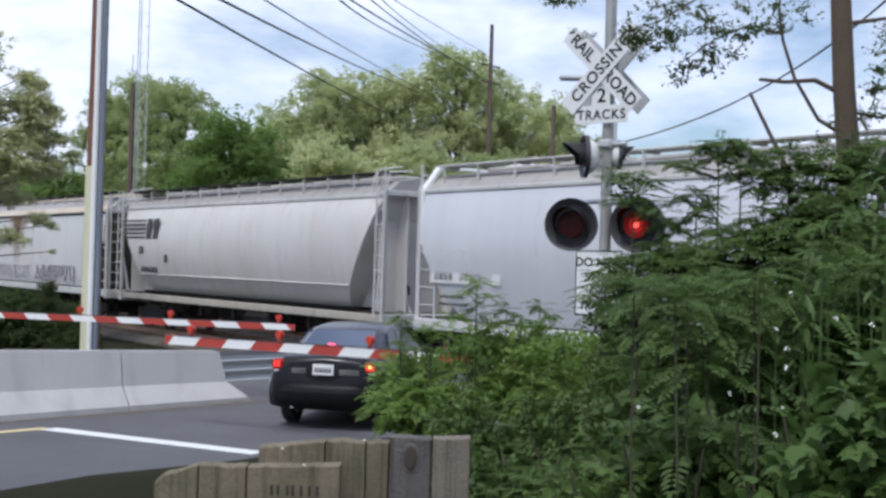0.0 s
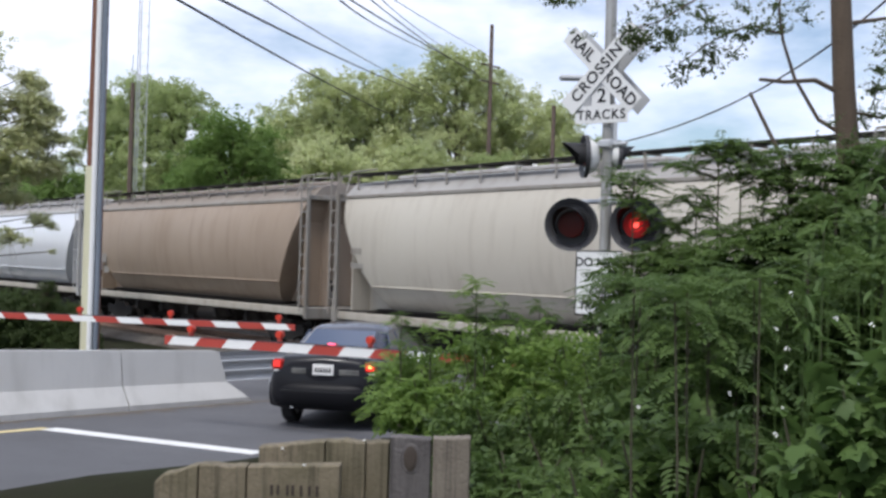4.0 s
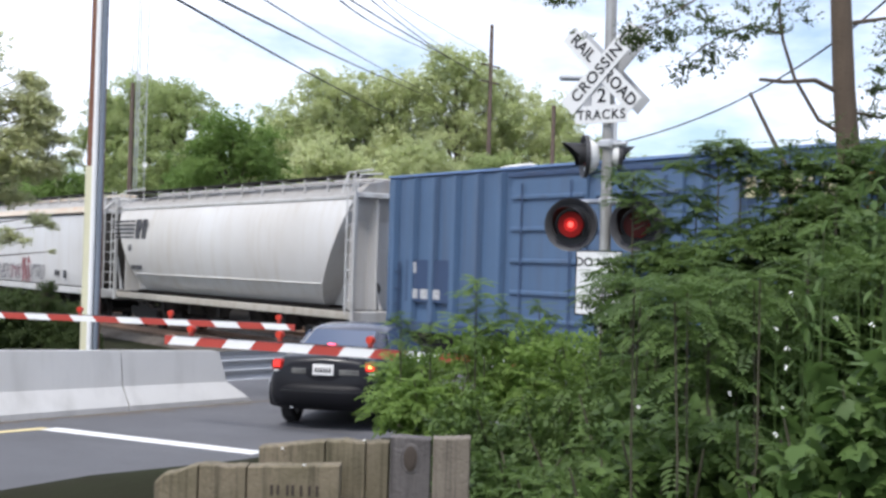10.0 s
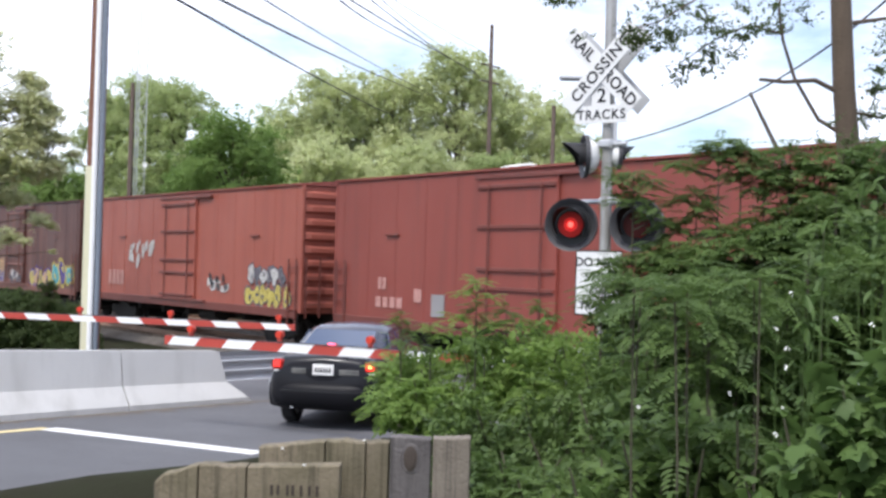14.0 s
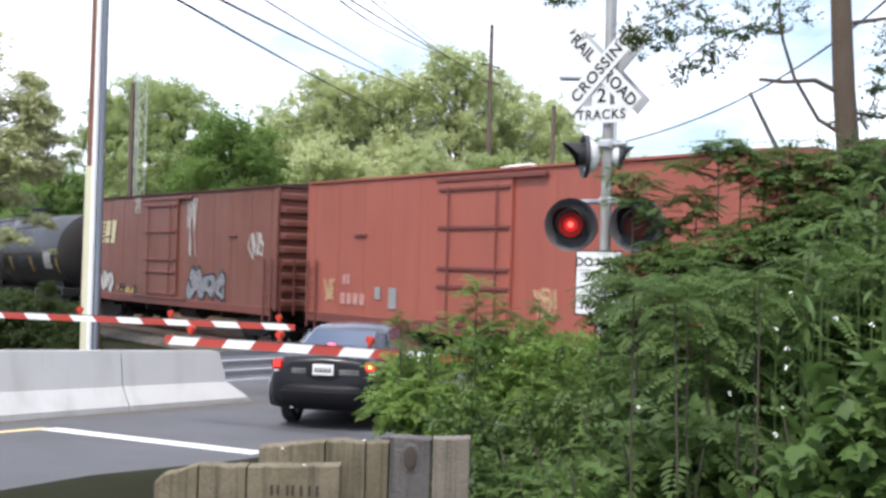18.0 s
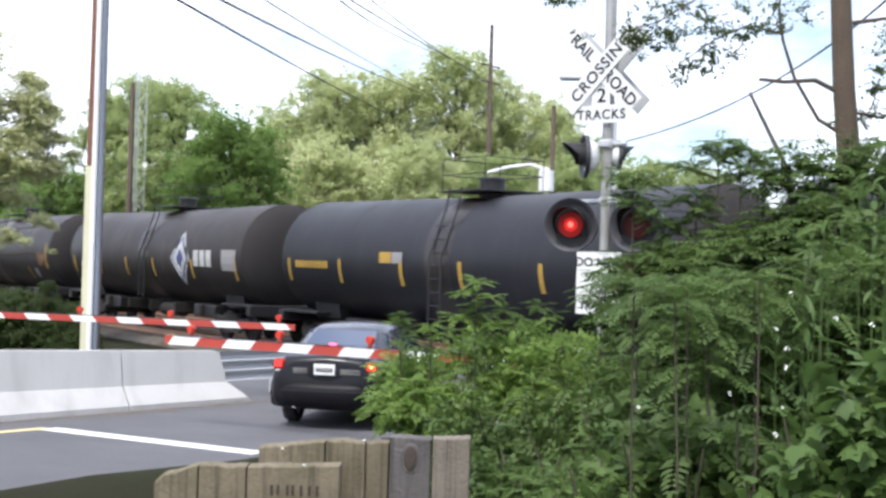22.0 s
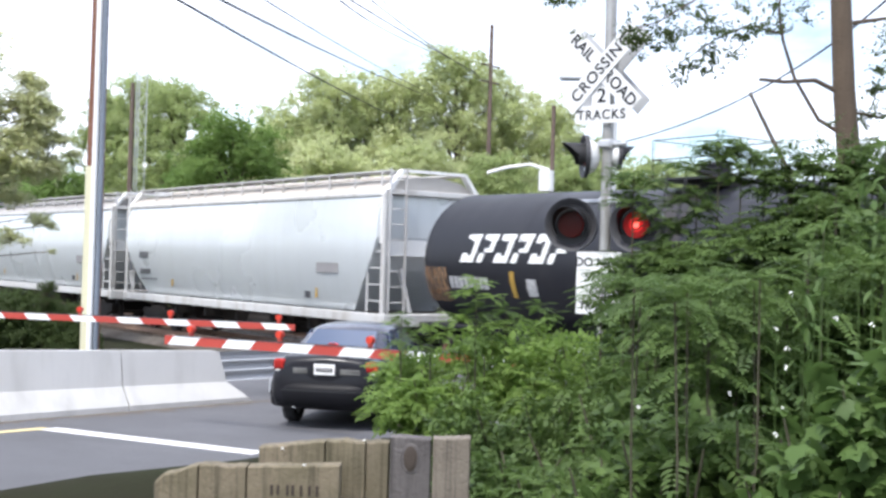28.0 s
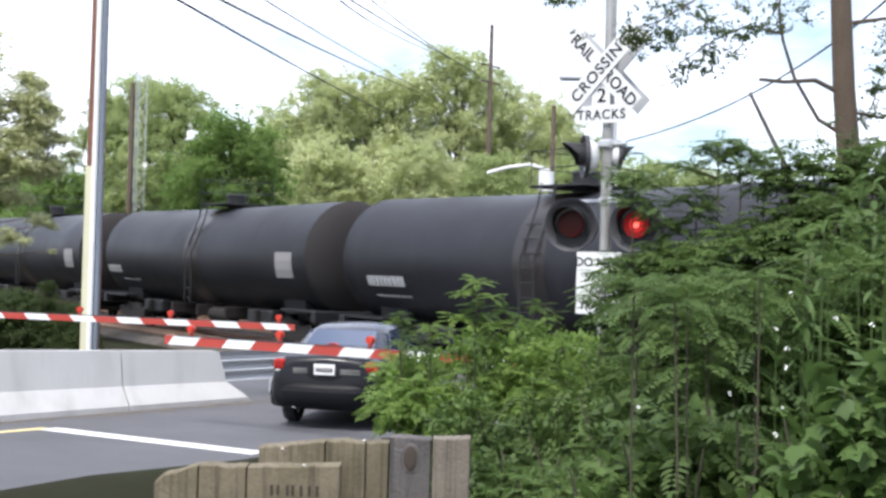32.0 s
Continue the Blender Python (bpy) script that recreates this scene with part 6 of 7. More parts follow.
# ---- stopped car ----
def build_car():
    """A dark sedan seen from behind. y runs forward from the rear bumper, x to its right."""
    car = thing("sedan_car", pose(-1.63, 17.3, 0, 0, 0, -11) @ Matrix.Scale(0.98, 4), "dark charcoal sedan car stopped with its brake lamps lit", "car")

    LIFT = 0.07

    def ring(y, half, z0, z1, k=0.16):
        z0, z1 = z0 + LIFT, z1 + LIFT
        return [(-half + 0.05, y, z0), (-half, y, z0 + 0.12), (-half, y, (z0 + z1) / 2), (-half + 0.04, y, z1 - k), (-half + 0.2, y, z1 - 0.02), (0, y, z1 + 0.02),
                (half - 0.2, y, z1 - 0.02), (half - 0.04, y, z1 - k), (half, y, (z0 + z1) / 2), (half, y, z0 + 0.12), (half - 0.05, y, z0)]
    body = [ring(0.03, 0.66, 0.36, 0.9), ring(0.06, 0.745, 0.3, 0.955), ring(0.12, 0.8, 0.28, 0.98), ring(0.22, 0.835, 0.26, 0.995), ring(0.35, 0.84, 0.24, 1.0), ring(0.9, 0.85, 0.2, 1.0), ring(1.6, 0.85, 0.18, 0.94), ring(2.8, 0.85, 0.18, 0.92),
            ring(3.3, 0.84, 0.18, 0.9), ring(4.0, 0.8, 0.22, 0.8), ring(4.3, 0.7, 0.3, 0.68), ring(4.36, 0.6, 0.36, 0.6)]
    part("body", Build().loft(body), M["car_paint"], car, smooth=50)

    def cabin(scale, lift):
        out = []
        for y, half, z in ((0.62, 0.66, 0.97), (1.25, 0.57, 1.3), (1.5, 0.56, 1.37), (2.2, 0.56, 1.39), (2.55, 0.57, 1.34), (3.35, 0.68, 0.9)):
            out.append((y, half * scale, z + lift))
        return out
    rs = []
    for y, half, z in cabin(1.0, LIFT):
        zb = 0.97
        rs.append([(-0.76, y, zb), (-half - 0.03, y, z - 0.05 if z > 1.1 else zb + 0.012), (-half + 0.08, y, z), (0, y, z + 0.02), (half - 0.08, y, z), (half + 0.03, y, z - 0.05 if z > 1.1 else zb + 0.012), (0.76, y, zb)])
    part("cabin", Build().loft(rs), M["car_roof"], car, smooth=40)
    # glass set into the cabin
    part("rear_window", Build().add([(-0.56, 0.665, 1.0), (0.56, 0.665, 1.0), (0.47, 1.2, 1.292), (-0.47, 1.2, 1.292), (-0.56, 0.64, 1.015), (0.56, 0.64, 1.015), (0.47, 1.185, 1.315), (-0.47, 1.185, 1.315)],
         [(4, 5, 6, 7), (0, 3, 2, 1), (0, 1, 5, 4), (1, 2, 6, 5), (2, 3, 7, 6), (3, 0, 4, 7)]), M["car_glass"], car, smooth=0)
    for s in (-1, 1):
        for y0, y1, t0, t1 in ((1.0, 1.72, 1.35, 1.72), (1.78, 2.75, 1.78, 2.35)):
            part("side_window", Build().add([(s * 0.765, y0, 0.95), (s * 0.765, y1, 0.95), (s * 0.62, t1, 1.3), (s * 0.62, t0, 1.3), (s * 0.75, y0, 0.95), (s * 0.75, y1, 0.95), (s * 0.6, t1, 1.3), (s * 0.6, t0, 1.3)],
                 [(0, 1, 2, 3), (4, 7, 6, 5), (0, 4, 5, 1), (1, 5, 6, 2), (2, 6, 7, 3), (3, 7, 4, 0)]), M["car_glass"], car, smooth=0)
        part("mirror", Build().box((s * 0.95, 2.7, 0.98), (0.18, 0.1, 0.13), 0.03), M["car_paint"], car)
    # boot lid, bumper, plate
    part("boot_lid", Build().loft([[(x, 0.03 + 0.07 * (abs(x) / 0.6) ** 3 + dy, z) for dy, z in ((0.08, 0.62), (0.0, 0.64), (-0.012, 0.78), (0.012, 0.9), (0.07, 0.955), (0.2, 0.97))] for x in [-0.6 + 0.12 * i for i in range(11)]]), M["car_paint"], car, smooth=50)
    part("rear_bumper", Build().loft([[(x, 0.0 + 0.26 * (abs(x) / 0.86) ** 4 + dy, z) for dy, z in ((0.12, 0.22), (0.03, 0.25), (-0.02, 0.33), (-0.045, 0.44), (-0.03, 0.54), (0.02, 0.6), (0.12, 0.63))] for x in [-0.86 + 0.086 * i for i in range(21)]]), M["bumper"], car, smooth=40)
    part("bumper_strip", Build().loft([[(x, -0.038 + 0.26 * (abs(x) / 0.86) ** 4 + dy, z) for dy, z in ((0.03, 0.475), (-0.012, 0.478), (-0.012, 0.5), (0.03, 0.503))] for x in [-0.82 + 0.082 * i for i in range(21)]]), M["black"], car, smooth=40)
    plate = part("number_plate", Build().box((0.0, 0.025, 0.8), (0.31, 0.012, 0.155), 0.004), M["white"], car, "pale number plate")
    for i in range(6):
        part("plate_bar", Build().box((-0.105 + i * 0.042, 0.0165, 0.795), (0.026, 0.004, 0.065)), INK, plate, smooth=0)
    part("reflector_panel", Build().box((-0.36, 0.03, 0.77), (0.22, 0.02, 0.08), 0.01), M["dull_lens"], car)
    part("reflector_panel", Build().box((0.38, 0.03, 0.77), (0.3, 0.02, 0.08), 0.01), M["dull_lens"], car)
    bulbs = []
    for s in (-1, 1):
        t = part("tail_lamp", Build().box((s * 0.68, 0.085, 0.845), (0.19, 0.09, 0.17), 0.035), M["lamp_red"], car, "red tail lamp")
        part("indicator", Build().box((s * 0.69, 0.065, 0.765), (0.11, 0.04, 0.03), 0.01), M["lamp_clear"], t)
        bulbs.append((bulb(t, 0.052, 0.045, M["brake_on"] if s > 0 else M["brake_dim"]), pose(s * 0.69, 0.033, 0.86)))
        if s > 0:
            bulbs.append((bulb(t, 0.024, 0.022, M["brake_core"]), pose(s * 0.69, 0.026, 0.868)))
    t = part("high_brake_lamp", Build().box((-0.06, 0.68, 1.115), (0.16, 0.05, 0.045), 0.01), M["lamp_red"], car)
    bulbs.append((bulb(t, 0.055, 0.022, M["chmsl_on"]), pose(-0.06, 0.64, 1.12)))
    for x in (-0.72, 0.72):
        for y in (0.92, 3.5):
            w = part("wheel", Build().loft([[(x + (1 if x > 0 else -1) * dx, y + r * math.cos(a * math.pi / 14), 0.31 + r * math.sin(a * math.pi / 14)) for a in range(28)] for r, dx in ((0.19, 0.085), (0.285, 0.095), (0.31, 0.06), (0.31, -0.08), (0.285, -0.1), (0.19, -0.09))], caps=False), M["rubber"], car)
            part("rim", Build().tube((x - 0.07, y, 0.31), (x + 0.07, y, 0.31), 0.2, n=20), M["steel"], w)
    part("exhaust", Build().tube((-0.45, 0.05, 0.26), (-0.45, 0.5, 0.26), 0.03), M["steel"], car)
    part("underbody", Build().box((0, 2.2, 0.26), (1.4, 3.8, 0.14), 0.03), M["iron"], car)
    for ob in car.children:
        if ob.name.split(".")[0] in ("rear_window", "side_window", "mirror", "boot_lid", "rear_bumper", "bumper_strip", "number_plate", "reflector_panel", "tail_lamp", "high_brake_lamp", "exhaust", "underbody"):
            ob.location.z += LIFT
    return car, bulbs


def bulb(parent, w, h, lit):
    """A small lamp element: one face glows, the other is plain red."""
    b = Build()
    b.add([(-w, -0.006, -h), (w, -0.006, -h), (w, -0.006, h), (-w, -0.006, h)], [(0, 1, 2, 3)])
    b.add([(-w, 0.006, -h), (w, 0.006, -h), (w, 0.006, h), (-w, 0.006, h)], [(3, 2, 1, 0)])
    me = b.mesh("bulb", [lit, M["lamp_red"]], 0, fix=False)
    me.polygons[1].material_index = 1
    return part("bulb", me, None, parent)


# the sky's blue reflection is put into the base colour of the glass
M["car_glass"] = material("sky_tinted_car_glass", (0.04, 0.06, 0.11), (0.03, 0.045, 0.085), 0.06, amount=0.1, bump=0, spec=1.0)
for k, w, ior in (("car_glass", 0.4, 1.5), ("car_roof", 0.35, 1.45), ("car_paint", 0.2, 1.35)):
    n = M[k].node_tree.nodes["Principled BSDF"]
    n.inputs["Coat Weight"].default_value, n.inputs["Coat IOR"].default_value, n.inputs["Coat Roughness"].default_value = w, ior, 0.05
CAR, BULBS = build_car()


# ---- timber boards on the bank ----
def build_timber():
    t = thing("timber_fence", pose(0, 0, 0), "weathered grey-brown timber boards with knots and moss", "fence")
    rng = random.Random(3)
    for x0, x1, y, za, zb in ((-1.34, -1.13, 5.95, 1.31, 1.37), (-1.13, -0.9, 5.95, 1.375, 1.37), (-0.9, -0.455, 5.95, 1.37, 1.39), (-0.88, -0.55, 6.17, 1.43, 1.47), (-0.55, -0.35, 6.17, 1.475, 1.47),
                              (-0.35, -0.235, 6.17, 1.47, 1.475), (-0.232, -0.028, 6.15, 1.503, 1.5), (-0.022, 0.165, 6.15, 1.503, 1.508)):
        b = Build()
        n = 14
        top = []
        for i in range(n + 1):
            f = i / n
            z = za + (zb - za) * f + rng.uniform(-0.0015, 0.0015) + 0.006 * noise.noise(Vector((x0 * 9 + f * 3, y, 0))) - (0.025 * max(0.0, 1 - 6 * f) if x0 < -1.3 else 0.0)
            top.append((x0 + 0.002 + (x1 - x0 - 0.004) * f, z))
        out = [(x0 + 0.002, 0.55)] + top + [(x1 - 0.002, 0.55)]
        th = 0.055
        k = len(out)
        inner = [(x + (0.006 if i <= k // 2 else -0.006), z - (0.006 if 0 < i < k - 1 else 0)) for i, (x, z) in enumerate(out)]
        b.loft([[(x, y - th, z) for x, z in inner], [(x, y - th + 0.008, z) for x, z in out], [(x, y + th, z) for x, z in out]])
        part("board", b, M["wood_grey"] if -0.3 < x0 < -0.1 else M["wood_pale"] if x0 > -0.1 else M["wood"], t, smooth=0)
    part("knot_ring", Build().loft([[(-0.13 + r * math.cos(a * math.pi / 8), y, 1.40 + r * 1.6 * math.sin(a * math.pi / 8)) for a in range(16)] for r, y in ((0.05, 6.096), (0.046, 6.092), (0.034, 6.092))]), M["wood_grey"], t, "grey ring round the knot")
    for x, y, z in ((-0.76, 6.1, 1.432), (-0.36, 6.12, 1.48), (-0.63, 5.9, 1.385)):
        part("petal", Build().box((x, y, z), (0.012, 0.01, 0.008), 0.002), M["petal"], t)
    part("knot", Build().loft([[(-0.13 + r * 0.8 * math.cos(a * math.pi / 8), y, 1.40 + r * 1.5 * math.sin(a * math.pi / 8)) for a in range(16)] for r, y in ((0.042, 6.091), (0.03, 6.086), (0.012, 6.088))]), M["knot"], t, "dark knot in the wood")
    b = Build()
    for i, (dx, h) in enumerate(((0.0, 0.05), (0.03, 0.045), (0.075, 0.05), (0.1, 0.05), (0.14, 0.05), (0.18, 0.045), (0.215, 0.05))):
        b.box((-0.78 + dx, 5.893, 1.265), (0.012, 0.004, h))
    part("carved_bars", b, M["knot"], t, "dark carved unreadable marks", smooth=0)
    part("rail", Build().box((-0.6, 6.06, 0.95), (1.5, 0.05, 0.12), 0.01), M["wood"], t)


build_timber()


# ---- plants ----
def leaf(b, p, way, up, length, width, lobes=False):
    way = way.normalized()
    side = way.cross(up)
    if side.length < 1e-4:
        side = way.orthogonal()
    side.normalize()
    nrm = side.cross(way)
    k = len(b.v)
    if lobes:
        pts = [(0.06, 0, 0), (0.0, 0.3, 0.05), (0.22, 0.6, -0.03), (0.42, 0.44, 0.03), (0.62, 0.5, -0.04), (0.74, 0.24, 0.0), (1, 0, -0.14), (0.74, -0.24, 0.0), (0.62, -0.5, -0.04), (0.42, -0.44, 0.03), (0.22, -0.6, -0.03), (0.0, -0.3, 0.05), (0.4, 0, 0.05)]
        b.v.extend(tuple(p + way * (a * length) + side * (s * width) + nrm * (n * length)) for a, s, n in pts)
        b.f.extend((k + 12, k + i, k + (i + 1) % 12) for i in range(12))
    else:
        pts = [(0, 0, 0), (0.3, 0.5, 0.06), (0.7, 0.36, 0.02), (1, 0, -0.1), (0.7, -0.36, 0.02), (0.3, -0.5, 0.06), (0.45, 0, -0.02)]
        b.v.extend(tuple(p + way * (a * length) + side * (s * width) + nrm * (n * length)) for a, s, n in pts)
        b.f.extend((k + 6, k + i, k + (i + 1) % 6) for i in range(6))


def rand_dir(rng, lift=0.0):
    while True:
        v = Vector((rng.uniform(-1, 1), rng.uniform(-1, 1), rng.uniform(-1, 1)))
        if 0.05 < v.length < 1:
            v.normalize()
            v.z += lift
            return v.normalized()


def clump_mesh(name, seed, radius, twigs, leaves, length, mat, lobes=False, flat=0.75, spread=0.32):
    """A clump of leafy twigs with gaps."""
    rng = random.Random(seed)
    b = Build()
    for i in range(twigs):
        o = rand_dir(rng, 0.25)
        tip = Vector((o.x, o.y, o.z * flat)) * radius * rng.uniform(0.45, 1.0)
        way = (tip + Vector((0, 0, 0.3 * radius))).normalized()
        for j in range(leaves):
            f = j / leaves
            p = tip - way * (spread * (1 - f) * radius) + rand_dir(rng) * 0.05 * radius
            d = (way * 0.5 + rand_dir(rng, -0.15) * 0.9).normalized()
            s = rng.uniform(0.65, 1.15)
            leaf(b, p, d, Vector((rng.uniform(-0.5, 0.5), rng.uniform(-0.5, 0.5), 1)), length * s, length * (0.9 if lobes else 0.66) * s, lobes)
    me = b.mesh(name, mat, 80 if lobes else 0, fix=False)
    return me


def frond(b, rng, base, way, length, pairs, leaflet):
    """A feathered compound leaf, drooping to its tip."""
    side = way.cross(Vector((0, 0, 1)))
    side = side.normalized() if side.length > 1e-3 else Vector((1, 0, 0))
    p = Vector(base)
    d = way.normalized()
    step = length / pairs
    pts = [p.copy()]
    for i in range(pairs):
        p = p + d * step
        pts.append(p.copy())
        d = (d + Vector((0, 0, -0.85 / pairs))).normalized()
        up = side.cross(d) if side.cross(d).z > 0 else d.cross(side)
        s = leaflet * (0.65 + 0.5 * math.sin(math.pi * (i + 0.8) / (pairs + 0.6))) * rng.uniform(0.85, 1.15)
        for sg in (-1, 1):
            leaf(b, p, (side * sg + d * 0.35 + Vector((0, 0, rng.uniform(-0.35, 0.1)))), up, s, s * 0.4)
    leaf(b, p, d, Vector((0, 0, 1)), leaflet, leaflet * 0.4)
    return pts


def crown_mesh(name, seed, fronds, length, mat, pairs=8):
    rng = random.Random(seed)
    b = Build()
    for i in range(fronds):
        a = i * 2.4 + rng.uniform(-0.3, 0.3)
        up = rng.uniform(-0.25, 0.9)
        z = -rng.uniform(0, 0.35) * length * (1.2 - up)
        way = Vector((math.cos(a), math.sin(a), up))
        frond(b, rng, (0.02 * math.cos(a), 0.02 * math.sin(a), z), way, length * rng.uniform(0.7, 1.1), pairs, length * 1.6 / pairs)
    return b.mesh(name, mat, 0, fix=False)


RNG = random.Random(11)
CLUMPS = {
    "leaf": [clump_mesh("foliage", 100 + i, 0.42, 42, 7, 0.085, M["leaf"]) for i in range(3)],
    "leaf_light": [clump_mesh("foliage", 120 + i, 0.42, 42, 7, 0.08, M["leaf_light"]) for i in range(3)],
    "broad": [clump_mesh("foliage", 140 + i, 0.42, 22, 5, 0.105, M["leaf_broad"], True) for i in range(3)],
    "small": [clump_mesh("foliage", 180 + i, 0.42, 46, 8, 0.06, M["leaf_fern"]) for i in range(2)],
    "deep": [clump_mesh("foliage", 160 + i, 0.42, 40, 7, 0.08, M["leaf_deep"]) for i in range(2)],
}
CROWNS = [crown_mesh("fronds", 200 + i, 14, 0.46, M["leaf_deep" if i < 2 else "leaf"], 13) for i in range(4)]
CLUMPS["fern_light"] = [crown_mesh("foliage", 240 + i, 22, 0.42, M["leaf_light"], 9) for i in range(3)]
CLUMPS["fern"] = [crown_mesh("foliage", 220 + i, 18, 0.44, M["leaf" if i < 1 else "leaf_fern"], 13) for i in range(3)]


def shrub(x, y, top, kinds, label, width=0.45, dense=1.0):
    z0 = ground_z(x, y)
    rng = random.Random(int(x * 1000) * 31 + int(y * 1000))
    t = thing("shrub", pose(x, y, z0, 0, 0, rng.uniform(0, 360)), label, "shrub", "shrubs on the bank")
    h = top - z0
    for i in range(3):
        a = i * 2.1 + rng.uniform(0, 1)
        part("stem", Build().path([(0.05 * math.cos(a), 0.05 * math.sin(a), -0.05), (0.12 * math.cos(a), 0.12 * math.sin(a), h * 0.4), (0.25 * math.cos(a), 0.25 * math.sin(a), h * 0.85)], 0.014, 5, 0.005), M["stem"], t)
    n = max(3, int(dense * h / 0.26))
    for i in range(n):
        z = h - 0.28 - (h - 0.4) * i / n
        for k in range(2):
            me = rng.choice(CLUMPS[rng.choice(kinds)])
            a, r = rng.uniform(0, 6.28), width * rng.uniform(0.1, 0.9)
            s = rng.uniform(0.75, 1.1)
            part("foliage", me, None, t, at=Matrix.LocRotScale((r * math.cos(a), r * math.sin(a), z + rng.uniform(-0.08, 0.06)), Euler((rng.uniform(-0.3, 0.3), rng.uniform(-0.3, 0.3), rng.uniform(0, 6.28))), (s, s, s)))


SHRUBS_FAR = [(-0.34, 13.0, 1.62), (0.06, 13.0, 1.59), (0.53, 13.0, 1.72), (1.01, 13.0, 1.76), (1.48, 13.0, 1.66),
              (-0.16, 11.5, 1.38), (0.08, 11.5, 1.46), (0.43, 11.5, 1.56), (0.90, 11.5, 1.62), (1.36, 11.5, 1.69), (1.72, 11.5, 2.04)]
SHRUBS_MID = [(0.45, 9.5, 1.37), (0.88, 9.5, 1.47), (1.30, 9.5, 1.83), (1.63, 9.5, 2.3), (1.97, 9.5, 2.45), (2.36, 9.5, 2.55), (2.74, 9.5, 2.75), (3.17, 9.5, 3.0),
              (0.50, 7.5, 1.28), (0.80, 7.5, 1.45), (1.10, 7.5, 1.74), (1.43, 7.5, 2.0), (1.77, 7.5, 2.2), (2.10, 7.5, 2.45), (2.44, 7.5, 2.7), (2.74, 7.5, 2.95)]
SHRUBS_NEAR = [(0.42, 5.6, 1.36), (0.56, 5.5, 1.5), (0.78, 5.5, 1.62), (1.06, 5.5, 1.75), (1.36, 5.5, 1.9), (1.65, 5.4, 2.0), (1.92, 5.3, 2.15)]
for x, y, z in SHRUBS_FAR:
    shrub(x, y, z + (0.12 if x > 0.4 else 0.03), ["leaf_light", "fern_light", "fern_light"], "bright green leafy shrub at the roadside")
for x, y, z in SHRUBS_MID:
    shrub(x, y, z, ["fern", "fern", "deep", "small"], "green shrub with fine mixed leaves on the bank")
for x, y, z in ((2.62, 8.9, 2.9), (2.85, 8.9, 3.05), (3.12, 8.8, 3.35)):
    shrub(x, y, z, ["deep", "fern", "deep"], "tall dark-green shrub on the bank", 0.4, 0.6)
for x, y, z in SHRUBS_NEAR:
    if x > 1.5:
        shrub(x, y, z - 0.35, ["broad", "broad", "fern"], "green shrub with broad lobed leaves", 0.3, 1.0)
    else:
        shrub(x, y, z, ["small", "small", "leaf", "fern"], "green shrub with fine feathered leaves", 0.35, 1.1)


def sapling(x, y, top, tiers, label="slender sapling with feathered leaves on a dark stem", crowns=None):
    z0 = ground_z(x, y)
    rng = random.Random(int(x * 1000) * 37 + int(y * 1000))
    t = thing("sapling", pose(x, y, z0, 0, 0, rng.uniform(0, 360)), label, "sapling", "saplings on the bank")
    h = top - z0
    lean = rng.uniform(-0.06, 0.06)
    part("stem", Build().path([(0, 0, -0.05), (lean, 0.02, h * 0.5), (lean * 1.5, 0, h - 0.12)], 0.012 if tiers > 1 else 0.0055, 6, 0.004), M["stem"], t)
    for i in range(tiers):
        me = rng.choice(crowns or CROWNS)
        s = rng.uniform(0.7, 1.0) * (0.75 if i == 0 else 1.0) * (0.8 if crowns else 1.0)
        part("fronds", me, None, t, at=Matrix.LocRotScale((lean * 1.4, 0, h - 0.1 - i * (0.22 if crowns else 0.3)), Euler((0, 0, rng.uniform(0, 6.28))), (s, s, s)))


for x, y, z, k in ((2.49, 8.2, 2.95, 3), (2.59, 8.0, 3.0, 3), (2.90, 8.3, 3.2, 4), (2.48, 8.7, 2.95, 3), (2.66, 8.6, 3.12, 3), (2.82, 8.6, 3.22, 4), (3.02, 8.5, 3.4, 5), (2.75, 8.9, 3.1, 4),
                   (1.4, 9.8, 2.1, 2), (1.32, 8.0, 2.2, 3), (1.75, 7.6, 2.45, 4), (2.1, 7.2, 2.6, 4), (1.45, 6.8, 2.25, 4), (1.12, 7.0, 2.4, 2), (1.36, 6.9, 2.4, 2), (1.48, 6.9, 2.45, 2), (1.74, 6.9, 2.45, 2), (2.0, 6.7, 2.75, 2)):
    sapling(x, y, z, k)


def umbrella_sapling(x, y, top, tiers, whorls):
    """A thin dark stem that carries separate flat whorls of feathered leaves. tiers: drop below the top, sideways shift, size."""
    z0 = ground_z(x, y)
    rng = random.Random(int(x * 1000) * 41 + int(y * 1000))
    t = thing("sapling", pose(x, y, z0), "slender dark-stemmed sapling with open whorls of leaves", "sapling", "saplings on the bank")
    h = top - z0
    part("stem", Build().path([(rng.uniform(0.0, 0.05), 0, -0.05), (0.01, 0.02, h * 0.5), (0, 0, h - 0.03)], 0.013, 6, 0.004), M["stem"], t)
    for drop, dx, s in tiers:
        if abs(dx) > 0.03:
            part("twig", Build().path([(0.01, 0, h - drop - 0.1), (dx * 0.6, 0.0, h - drop - 0.05), (dx, 0.01, h - drop)], 0.005, 5, 0.002), M["stem"], t)
        part("fronds", rng.choice(whorls), None, t, at=Matrix.LocRotScale((dx, rng.uniform(-0.05, 0.05), h - drop), Euler((rng.uniform(-0.15, 0.15), rng.uniform(-0.15, 0.15), rng.uniform(0, 6.28))), (s, s, s * 0.8)))


